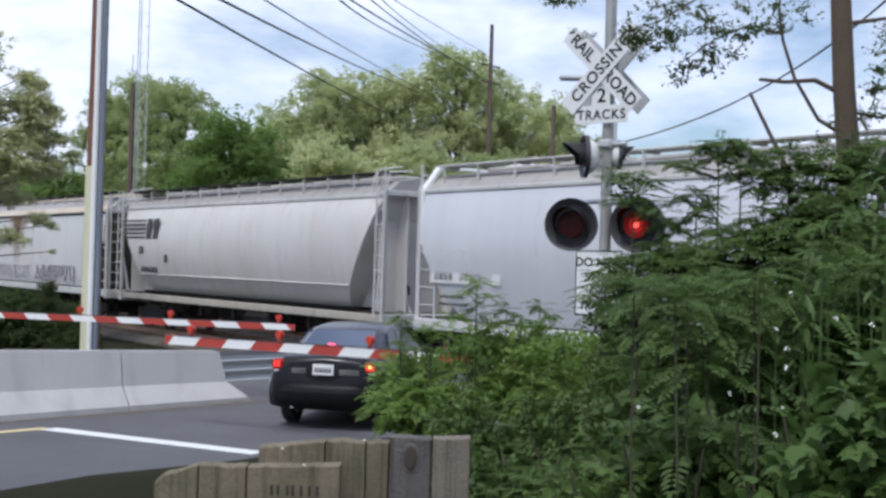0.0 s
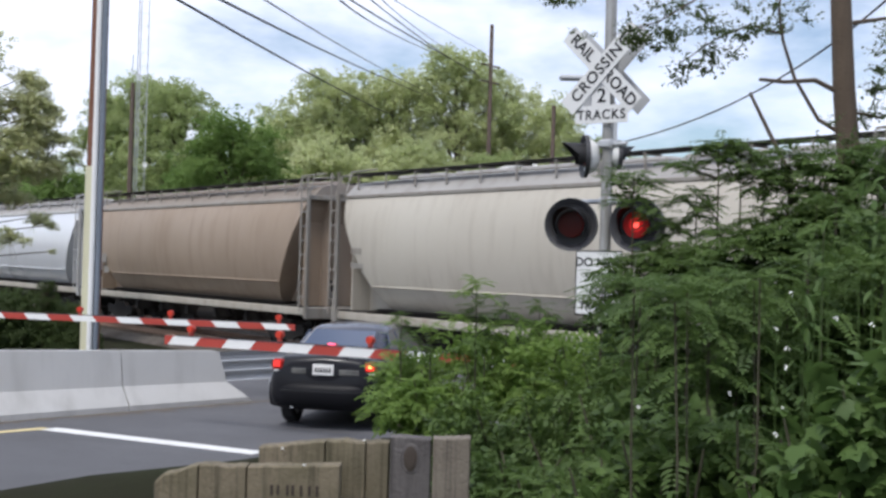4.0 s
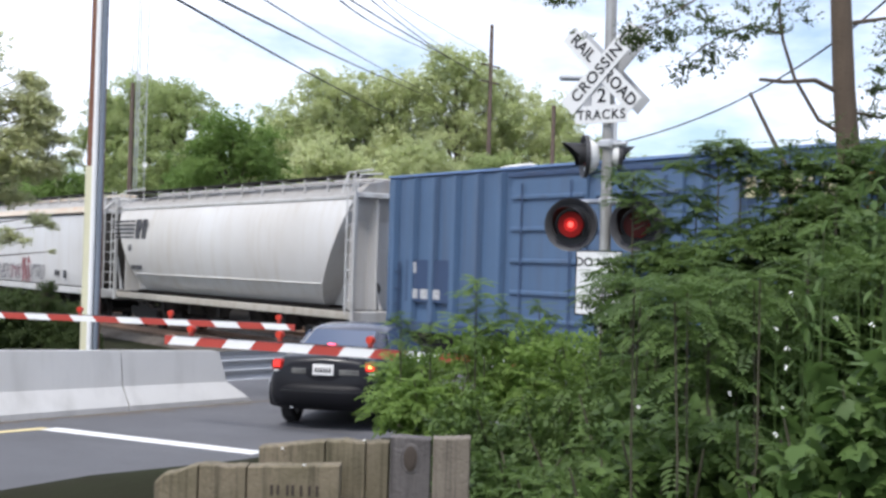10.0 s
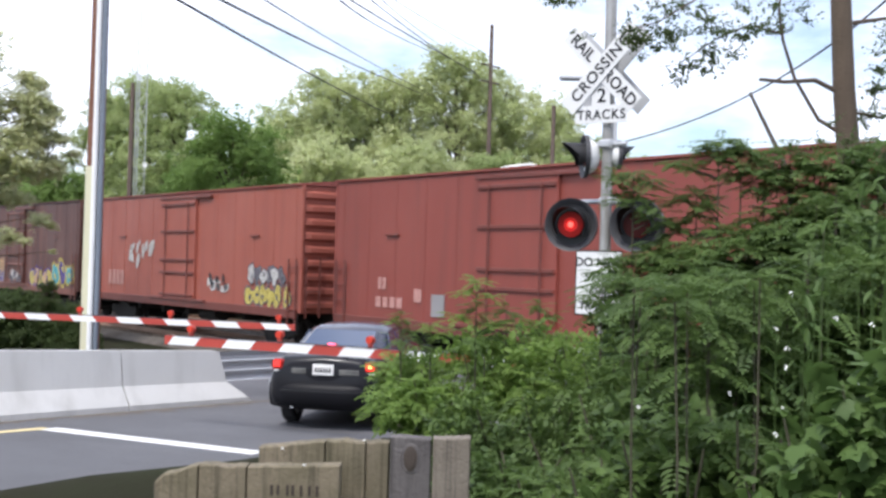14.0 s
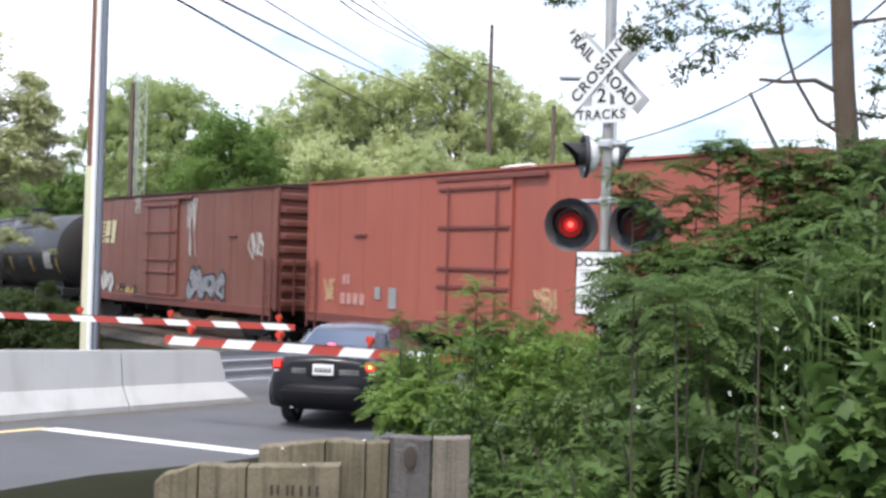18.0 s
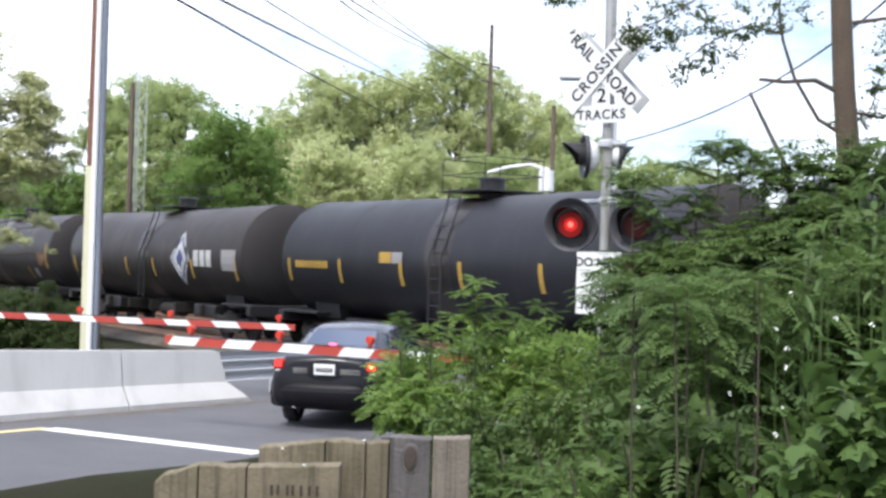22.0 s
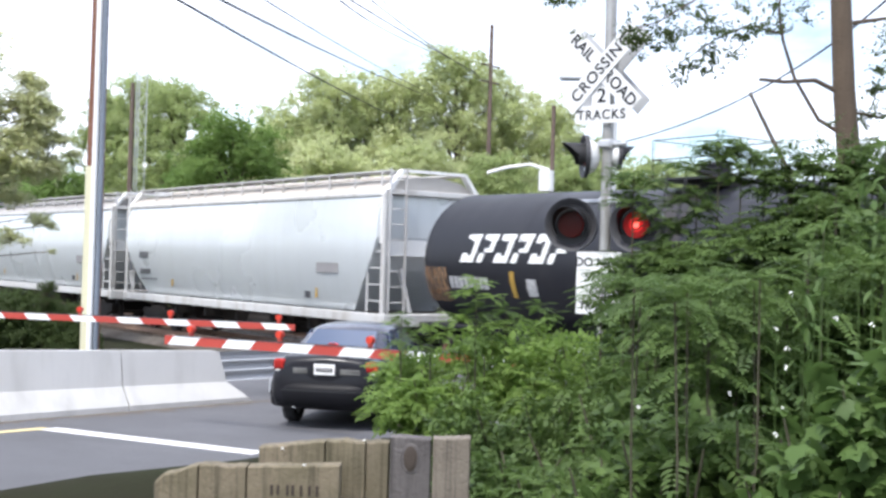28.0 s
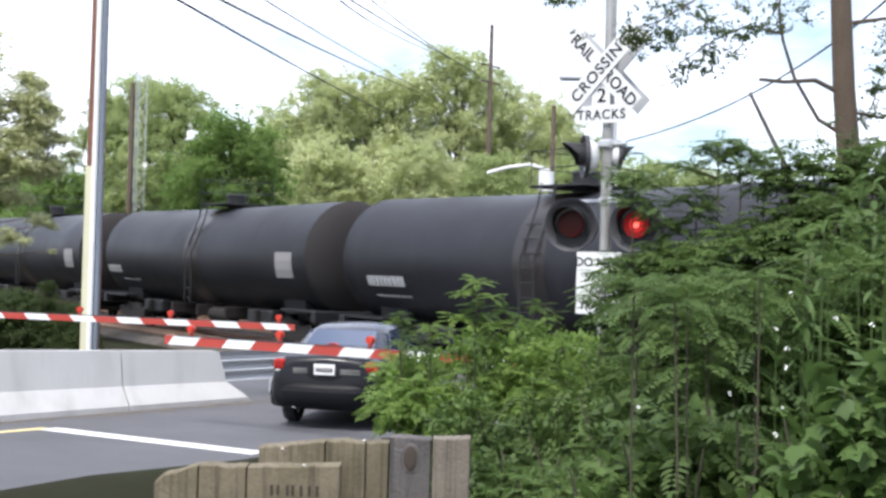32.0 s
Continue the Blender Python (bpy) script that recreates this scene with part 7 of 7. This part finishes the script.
WHORLS = [crown_mesh("fronds", 260 + i, 15, 0.49, M["leaf_fern" if i else "leaf"], 7) for i in range(3)]
for x, y, z, tiers in ((1.37, 9.0, 3.11, ((0.03, 0.0, 0.42), (0.07, -0.11, 0.36), (0.09, 0.13, 0.36), (0.17, 0.02, 0.42), (0.22, -0.1, 0.34), (0.26, 0.13, 0.36), (0.36, 0.17, 0.34), (0.62, 0.2, 0.45), (0.7, 0.0, 0.5))),
                       (1.6, 9.1, 2.75, ((0.03, 0.0, 0.34), (0.1, 0.08, 0.36), (0.17, -0.05, 0.38), (0.27, 0.06, 0.46), (0.38, -0.06, 0.55))),
                       (1.5, 9.0, 2.55, ((0.03, 0.0, 0.34), (0.08, -0.08, 0.34), (0.15, 0.08, 0.4), (0.26, -0.04, 0.5))),
                       (1.32, 9.0, 2.49, ((0.03, 0.0, 0.34), (0.08, -0.1, 0.34), (0.14, 0.08, 0.4), (0.24, -0.06, 0.45), (0.36, 0.04, 0.55))),
                       (1.21, 9.4, 2.37, ((0.03, 0.0, 0.36), (0.1, 0.06, 0.36), (0.2, -0.06, 0.42), (0.32, 0.04, 0.55))),
                       (1.83, 9.0, 2.97, ((0.03, 0.0, 0.38), (0.07, -0.1, 0.32), (0.09, 0.1, 0.34), (0.18, -0.02, 0.42), (0.28, -0.14, 0.36), (0.3, 0.1, 0.4), (0.45, 0.0, 0.55), (0.58, -0.1, 0.6))),
                       (1.94, 8.8, 3.33, ((0.03, 0.0, 0.38), (0.08, -0.1, 0.32), (0.1, 0.11, 0.34), (0.15, 0.0, 0.4), (0.2, -0.3, 0.32), (0.22, -0.18, 0.34), (0.26, 0.08, 0.32), (0.5, -0.08, 0.32), (0.66, 0.05, 0.4), (0.84, 0.0, 0.6))),
                       (2.1, 8.8, 3.31, ((0.03, 0.0, 0.42), (0.09, -0.1, 0.34), (0.1, 0.13, 0.38), (0.19, 0.02, 0.45), (0.24, 0.2, 0.36), (0.3, 0.1, 0.4), (0.55, 0.08, 0.32), (0.68, -0.1, 0.38), (0.86, 0.06, 0.6))),
                       (2.29, 8.9, 3.22, ((0.03, 0.0, 0.4), (0.1, -0.08, 0.36), (0.12, 0.12, 0.4), (0.24, 0.06, 0.42), (0.4, 0.1, 0.42), (0.55, 0.02, 0.5), (0.72, 0.0, 0.6))),
                       (2.39, 8.6, 3.24, ((0.03, 0.0, 0.45), (0.12, 0.1, 0.5), (0.16, -0.1, 0.42), (0.3, 0.05, 0.55), (0.46, 0.0, 0.6), (0.62, -0.1, 0.55), (0.8, 0.08, 0.7))),
                       (2.56, 8.6, 3.15, ((0.05, 0.0, 0.55), (0.16, -0.12, 0.5), (0.26, 0.1, 0.6), (0.4, 0.0, 0.65), (0.55, -0.1, 0.7))),
                       (2.73, 8.5, 3.29, ((0.05, 0.0, 0.6), (0.16, -0.12, 0.55), (0.26, 0.1, 0.65), (0.4, 0.0, 0.7), (0.55, -0.1, 0.75))),
                       (1.69, 8.9, 2.6, ((0.03, 0.0, 0.4), (0.1, -0.1, 0.45), (0.2, 0.1, 0.5), (0.32, 0.0, 0.65), (0.48, 0.1, 0.7))),
                       (1.83, 8.5, 2.56, ((0.03, 0.0, 0.45), (0.12, -0.12, 0.5), (0.22, 0.1, 0.6), (0.36, 0.0, 0.7))),
                       (1.99, 8.4, 2.58, ((0.03, 0.0, 0.45), (0.12, -0.12, 0.5), (0.22, 0.1, 0.6), (0.36, 0.0, 0.7))),
                       (2.19, 8.5, 2.73, ((0.03, 0.0, 0.5), (0.12, -0.12, 0.5), (0.22, 0.1, 0.6), (0.36, 0.0, 0.7)))):
    umbrella_sapling(x, y, z, tiers, WHORLS)
PALE_WHORLS = [crown_mesh("fronds", 270 + i, 13, 0.44, M["leaf_light" if i else "leaf_fern"], 8) for i in range(2)]
for x, y, z, tiers in ((0.32, 11.5, 2.25, ((0.02, 0.0, 0.4), (0.12, -0.09, 0.4), (0.16, 0.12, 0.4), (0.28, 0.02, 0.5), (0.36, -0.15, 0.5), (0.42, 0.16, 0.55), (0.55, 0.0, 0.65))),
                       (0.62, 11.8, 1.98, ((0.02, 0.0, 0.4), (0.1, 0.1, 0.45), (0.2, -0.08, 0.5), (0.32, 0.02, 0.6))),
                       (-0.4, 12.5, 1.86, ((0.02, 0.0, 0.35), (0.08, -0.08, 0.3), (0.14, 0.08, 0.4), (0.26, 0.0, 0.5))),
                       (0.95, 12.0, 2.02, ((0.02, 0.0, 0.4), (0.1, 0.1, 0.45), (0.2, -0.08, 0.5), (0.32, 0.02, 0.6))),
                       (-0.1, 12.2, 1.78, ((0.02, 0.0, 0.4), (0.1, 0.1, 0.4), (0.2, -0.08, 0.5)))):
    umbrella_sapling(x, y, z, tiers, PALE_WHORLS)
for x, y, z in ((0.84, 5.2, 2.4), (1.0, 5.15, 2.35), (1.11, 5.3, 2.4), (1.32, 5.3, 2.45)):
    sapling(x, y, z, 1, "slender bare-stemmed sapling with a feathered tip")


for x, y, z, k in ((1.3, 9.6, 2.22, 2), (1.42, 9.3, 2.3, 2)):
    sapling(x, y, z, k, crowns=CLUMPS["deep"] + CLUMPS["fern"][:1])


def build_stalks():
    """Tall thin weed stalks at the edge of the thicket."""
    b = Build()
    rng = random.Random(77)
    for i in range(22):
        x, y = rng.uniform(1.32, 1.95), rng.uniform(4.9, 5.6)
        top = 1.95 + (x - 1.3) * 1.1 + rng.uniform(-0.25, 0.3)
        dx = rng.uniform(-0.05, 0.05)
        b.path([(x, y, ground_z(x, y)), (x + dx * 0.3, y, top * 0.6), (x + dx, y, top)], 0.0045, 5, 0.002)
        for k in range(4):
            d = rand_dir(rng, 0.4)
            leaf(b, Vector((x + dx * 0.6, y, top - 0.09 * k)), d, Vector((0, 0, 1)), 0.09, 0.03)
    solid("weed_stalks", b, M["leaf_broad"], "tall thin green weed stalks", "weeds", "stuff", smooth=0)


build_stalks()
for x, y, z in ((1.42, 4.7, 1.72), (1.58, 4.75, 1.98), (1.75, 4.8, 2.15)):
    shrub(x, y, z, ["broad"], "young shrub with broad pale-green lobed leaves", 0.2, 0.45)


def build_flowers():
    """Small white flower heads among the leaves."""
    b = Build()
    for x, y, z in ((1.34, 4.75, 2.28), (1.28, 4.75, 2.15), (1.33, 4.75, 2.07), (1.32, 4.75, 2.0), (1.6, 4.75, 1.95), (1.31, 4.75, 1.84), (1.29, 4.75, 1.74), (1.43, 4.75, 1.65), (1.51, 4.75, 2.19), (1.65, 4.75, 2.17), (0.76, 4.75, 1.83), (1.11, 4.75, 1.89)):
        for k in range(5):
            d = rand_dir(RNG, 0.3)
            leaf(b, Vector((x, y, z)) + d * 0.004, d, Vector((0, -1, 0.3)), 0.009, 0.009)
    solid("flower_heads", b, M["petal"], "tiny white flower heads among the leaves", "flower", "stuff", smooth=0)


build_flowers()


def build_bank_tree():
    t = thing("tree", pose(3.2, 10.0, ground_z(3.2, 10.0)), "young tree with a brown trunk and thin leafy twigs", "tree")
    z0 = ground_z(3.2, 10.0)
    part("trunk", Build().path([(0.12, 0, -0.1), (0.06, 0, 3.27 - z0), (0.0, 0, 3.9 - z0), (-0.04, 0, 4.6 - z0), (-0.05, 0, 6.5 - z0)], 0.1, 12, 0.075), M["bark"], t)
    o = Vector((3.2, 10.0, z0))

    def limb(pts, r, r1=0.006):
        part("limb", Build().path([Vector(p) - o for p in pts], r, 6, r1), M["twig"], t)
    limb([(3.17, 10, 3.52), (3.0, 10, 3.62), (2.8, 10, 3.95), (2.7, 10, 4.25), (2.66, 10, 4.5), (2.7, 10, 4.9)], 0.018, 0.008)
    limb([(3.15, 10, 3.85), (2.95, 9.95, 3.93), (2.7, 9.9, 3.9), (2.47, 9.8, 3.9)], 0.022, 0.014)
    limb([(2.66, 9.5, 3.1), (2.5, 9.5, 3.4), (2.32, 9.5, 3.75)], 0.02, 0.012)
    limb([(3.15, 10, 5.6), (2.6, 9.7, 5.3), (2.1, 9.6, 4.6), (1.6, 9.5, 4.27), (1.25, 9.5, 4.16)], 0.018, 0.003)
    limb([(3.15, 10, 5.9), (2.4, 9.8, 5.2), (1.6, 9.6, 4.7), (0.8, 9.5, 4.48)], 0.022, 0.003)
    limb([(2.7, 10, 4.3), (2.4, 9.9, 4.35), (2.1, 9.8, 4.2), (1.85, 9.8, 4.02)], 0.01, 0.004)
    limb([(3.2, 10, 4.4), (3.5, 10, 4.45), (3.9, 10, 4.5)], 0.02, 0.01)
    limb([(3.2, 10, 3.7), (3.5, 10, 3.65), (3.9, 10, 3.8)], 0.016, 0.008)
    spr = [clump_mesh("leafy_twig", 300 + i, 0.3, 10, 7, 0.052, M["leaf_dark"], False, 0.45, 0.7) for i in range(3)]
    spots = []
    for p, q, k in (((1.25, 9.5, 4.2), (1.7, 9.5, 4.22), 4), ((1.42, 9.5, 4.08), (1.8, 9.5, 4.12), 3), ((1.6, 9.6, 4.25), (2.45, 9.7, 4.32), 8), ((1.75, 9.7, 4.05), (2.3, 9.8, 4.12), 6), ((1.85, 9.8, 3.86), (2.1, 9.8, 4.0), 2),
                    ((0.75, 9.5, 4.5), (1.0, 9.5, 4.46), 3), ((1.4, 9.5, 4.42), (2.9, 9.8, 4.48), 12), ((2.3, 9.9, 4.3), (2.8, 10, 4.4), 4), ((3.36, 10, 3.3), (3.55, 10, 4.5), 18), ((3.5, 9.6, 3.35), (3.05, 9.6, 3.4), 8), ((2.95, 9.8, 3.5), (3.1, 9.8, 3.6), 2),
                    ((1.36, 9.5, 4.13), (1.52, 9.5, 4.2), 3), ((1.6, 9.6, 4.25), (1.75, 9.6, 4.35), 2)):
        for i in range(k):
            spots.append(Vector(p).lerp(Vector(q), (i + RNG.uniform(0.1, 0.9)) / k) + Vector((RNG.uniform(-0.05, 0.05), RNG.uniform(-0.1, 0.1), RNG.uniform(-0.06, 0.06))))
    for i, p in enumerate(spots + [Vector(q) for q in ((0.95, 9.5, 4.19), (1.03, 9.5, 4.15), (1.1, 9.5, 4.17))]):
        s = RNG.uniform(0.5, 0.8) if i < len(spots) else 0.26
        part("leafy_twig", RNG.choice(spr), None, t, at=Matrix.LocRotScale(Vector(p) - o, Euler((RNG.uniform(-0.2, 0.2), RNG.uniform(-0.2, 0.2), RNG.uniform(0, 6.28))), (s, s, s)))


build_bank_tree()


# ---- woods behind the track ----
def crown_clump(name, seed, mat, leaves=1500):
    rng = random.Random(seed)
    b = Build()
    tufts = []
    for i in range(60):
        q = rand_dir(rng, 0.2) * rng.uniform(0.35, 1.25)
        tufts.append((Vector((q.x, q.y, q.z * 0.85)), rng.uniform(0.1, 0.26)))
    for i in range(leaves):
        c, rad = rng.choice(tufts)
        o = rand_dir(rng, 0.15)
        p = c + o * rad * (0.35 + rng.random() ** 1.2 * 0.95)
        d = (o * 0.4 + rand_dir(rng) * 0.9).normalized()
        s = d.cross(Vector((rng.uniform(-0.6, 0.6), rng.uniform(-0.6, 0.6), 1))).normalized() * rng.uniform(0.03, 0.06)
        n = s.cross(d) * 0.5
        u = rng.uniform(0.1, 0.18)
        k = len(b.v)
        b.v.extend((tuple(p), tuple(p + d * u * 0.45 + s + n), tuple(p + d * u), tuple(p + d * u * 0.45 - s + n)))
        b.f.append((k, k + 1, k + 2, k + 3))
    return b.mesh(name, mat, 0, fix=False)


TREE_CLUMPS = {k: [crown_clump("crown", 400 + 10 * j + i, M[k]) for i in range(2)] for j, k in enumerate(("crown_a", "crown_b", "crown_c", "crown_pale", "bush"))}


def tree(x, y, top, spread, kind, label, low=0.25):
    z0 = ground_z(x, y)
    t = thing("tree", pose(x, y, z0, 0, 0, RNG.uniform(0, 360)), label, "tree", "trees beyond the track")
    h = top - z0
    part("trunk", Build().path([(0, 0, -0.2), (0.1, 0.05, h * 0.35), (0.0, 0.1, h * 0.8)], 0.02 * h, 8, 0.05), M["bark"], t)
    n = 26
    for i in range(n):
        f = (i + 0.5) / n
        z = h * (low + (0.96 - low) * f)
        r = spread * math.sqrt(max(0.05, 1 - ((f - 0.42) / 0.62) ** 2)) * RNG.uniform(0.35, 0.85)
        a = i * 2.4 + RNG.uniform(-0.4, 0.4)
        s = spread * RNG.uniform(0.3, 0.56)
        c = Vector((r * math.cos(a), r * math.sin(a), z - s * 0.3))
        part("limb", Build().path([(0.05, 0.05, max(z - spread * 0.8, h * 0.1)), c * 0.6 + Vector((0, 0, (z - spread * 0.3) * 0.4)), c], 0.008 * h, 5, 0.03), M["bark"], t)
        part("crown", RNG.choice(TREE_CLUMPS[kind]), None, t, at=Matrix.LocRotScale(c, Euler((RNG.uniform(-0.3, 0.3), RNG.uniform(-0.3, 0.3), RNG.uniform(0, 6.28))), (s, s, s * RNG.uniform(0.7, 0.95))))


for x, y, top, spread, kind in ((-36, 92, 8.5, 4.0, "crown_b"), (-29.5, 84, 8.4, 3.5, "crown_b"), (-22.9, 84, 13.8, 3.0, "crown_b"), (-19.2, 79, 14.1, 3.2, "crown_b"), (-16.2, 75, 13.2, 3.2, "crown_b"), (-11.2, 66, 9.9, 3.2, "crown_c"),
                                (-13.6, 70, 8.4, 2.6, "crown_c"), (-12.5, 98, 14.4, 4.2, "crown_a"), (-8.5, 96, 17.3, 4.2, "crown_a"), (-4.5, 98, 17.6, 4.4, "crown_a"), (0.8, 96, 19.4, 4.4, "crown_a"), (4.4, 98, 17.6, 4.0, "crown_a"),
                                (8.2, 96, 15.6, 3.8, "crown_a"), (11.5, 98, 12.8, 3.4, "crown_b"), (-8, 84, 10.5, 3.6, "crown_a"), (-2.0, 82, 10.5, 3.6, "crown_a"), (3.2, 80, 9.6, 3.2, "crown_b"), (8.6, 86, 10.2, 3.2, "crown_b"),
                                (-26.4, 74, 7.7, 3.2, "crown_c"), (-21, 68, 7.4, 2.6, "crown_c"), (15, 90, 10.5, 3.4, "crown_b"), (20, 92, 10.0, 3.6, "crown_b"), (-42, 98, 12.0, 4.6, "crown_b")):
    tree(x, y, top, spread, kind, {"crown_a": "tall green leafy tree behind the track, sunlit paleness in its leaf colour", "crown_b": "leafy green tree behind the track", "crown_c": "dark green rounded tree behind the track"}[kind])


def build_road_tree():
    """The tree whose pale outer sprays reach in over the road."""
    x, y = -15.6, 38.0
    z0 = ground_z(x, y)
    t = thing("tree", pose(x, y, z0), "pale leafy tree with loose sprays beside the road", "tree")
    o = Vector((x, y, z0))
    part("trunk", Build().path([(0, 0, -0.2), (0.1, 0, 4.0), (0.2, 0, 8.5)], 0.2, 8, 0.05), M["bark"], t)
    for px, pz, r in ((-13.4, 7.8, 0.5), (-12.95, 7.1, 0.6), (-12.3, 6.75, 0.3), (-13.55, 6.8, 0.8), (-13.0, 6.05, 0.8), (-12.3, 5.85, 0.42), (-13.3, 5.1, 0.85), (-11.8, 5.45, 0.26), (-12.5, 5.0, 0.55),
                      (-13.2, 4.1, 0.5), (-12.9, 3.5, 0.42), (-13.3, 2.9, 0.5), (-12.4, 3.25, 0.24), (-12.2, 2.45, 0.14), (-14.6, 8.6, 0.9), (-14.7, 6.6, 1.1), (-14.6, 4.6, 1.1), (-15.8, 7.6, 1.3), (-16.2, 5.4, 1.4), (-15.6, 9.4, 1.0),
                      (-13.1, 7.3, 0.5), (-12.75, 7.05, 0.45), (-12.65, 6.4, 0.6), (-12.5, 5.9, 0.5), (-13.1, 6.4, 0.7), (-12.9, 5.4, 0.7), (-12.8, 4.75, 0.5), (-12.4, 5.2, 0.35), (-13.4, 5.8, 0.8), (-12.25, 6.55, 0.3)):
        c = Vector((px + 0.3, y + RNG.uniform(-0.3, 0.3), pz)) - o
        part("limb", Build().path([(0.1, 0, c.z * 0.75), (c.x * 0.5, c.y * 0.5, c.z * 0.92), c], 0.035, 5, 0.012), M["bark"], t)
        for k in range(5):
            q = c + Vector((RNG.uniform(-0.6, 0.6), RNG.uniform(-0.6, 0.6), RNG.uniform(-0.4, 0.4))) * r
            s = r * RNG.uniform(0.6, 0.85)
            part("crown", RNG.choice(SPRAYS if k != 2 else TREE_CLUMPS["crown_pale"]), None, t, at=Matrix.LocRotScale(q, Euler((RNG.uniform(-0.3, 0.3), RNG.uniform(-0.3, 0.3), RNG.uniform(0, 6.28))), (s * 1.25, s * 1.25, s * 0.75)))


SPRAYS = [clump_mesh("crown", 450 + i, 1.0, 34, 6, 0.2, M["crown_pale"], False, 0.7, 0.45) for i in range(3)]
build_road_tree()
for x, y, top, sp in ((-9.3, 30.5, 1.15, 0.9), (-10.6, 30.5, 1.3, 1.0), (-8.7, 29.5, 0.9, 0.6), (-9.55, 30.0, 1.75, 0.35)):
    tree(x, y, top, sp, "bush", "low green bush beside the track, shade put into its leaf colour", 0.2)


# ---- what moves ----
def motions():
    yaw = math.degrees(math.atan2(-AWAY.y, -AWAY.x))
    for car, mid in TRAIN:
        rows = []
        for t in (0.0, 32.0):
            s = SPEED * (mid - t) - NEAR_SIDE * math.tan(THETA)
            p = ACROSS * TRACK + AWAY * s
            rows.append((t, pose(p.x, p.y, RAIL_Z, 0, 0, yaw)))
        walk(car, rows)
        # wheels roll while their wagon passes the crossing
        turn = math.degrees(SPEED / 0.42) / FPS
        f0, f1 = max(0, int((mid - 6.5) * FPS)), min(32 * FPS, int((mid - 1.2) * FPS))
        spin = [(0.0, 0.0)] if f0 > 0 else []
        spin += [(f / FPS, (f - f0) * turn) for f in range(f0, f1 + 1)]
        if f1 < 32 * FPS:
            spin.append((32.0, max(0, f1 - f0) * turn))
        for ob in car.children:
            if ob.name.startswith("wheelset"):
                o = ob.matrix_basis.translation
                walk(ob, [(t, pose(o.x, o.y, o.z) @ Matrix.Rotation(radians(a), 4, "Y")) for t, a in spin])
    # the two lamps flash in turn: each lens turns its lit or its plain face forward
    half_beat, start = 0.6619, -0.09
    for k, (head, lens) in enumerate(LAMPS):
        lit = k == 1
        angle = 0.0 if lit else 180.0
        rows = [(0.0, pose(0, -0.02, 0, 0, 0, angle))]
        n = 1
        while start + n * half_beat < 31.7:
            # a lamp goes dark just before the other lights up
            t = start + n * half_beat + ((-0.067 if n < 40 else -0.134) if lit else 0.0)
            for i in range(4):
                rows.append((t + i / FPS, pose(0, -0.02, 0, 0, 0, angle + 60 * i)))
            angle += 180.0
            lit = not lit
            n += 1
        rows.append((32.0, pose(0, -0.02, 0, 0, 0, angle)))
        walk(lens, rows)
    # the driver lets the brake go
    for ob, m in BULBS:
        rows = [(0.0, m), (25.2, m)] + [(25.2 + 0.034 * (i + 1), m @ pose(0, 0, 0, 0, 0, 60 * (i + 1))) for i in range(3)] + [(32.0, m @ pose(0, 0, 0, 0, 0, 180))]
        walk(ob, rows)
    a = pose(-1.63, 17.3, 0, 0, 0, -11)
    b = pose(-1.615, 17.33, 0, 0, 0, -11)
    walk(CAR, [(0.0, a), (18.3, a), (19.2, b), (32.0, b)])


for ob in scene.objects:
    if ob.name.split(".")[0] in ("foliage", "fronds", "leafy_twig", "crown"):
        tagged(ob, kind="stuff")          # LEAFY parts are too many to count
motions()
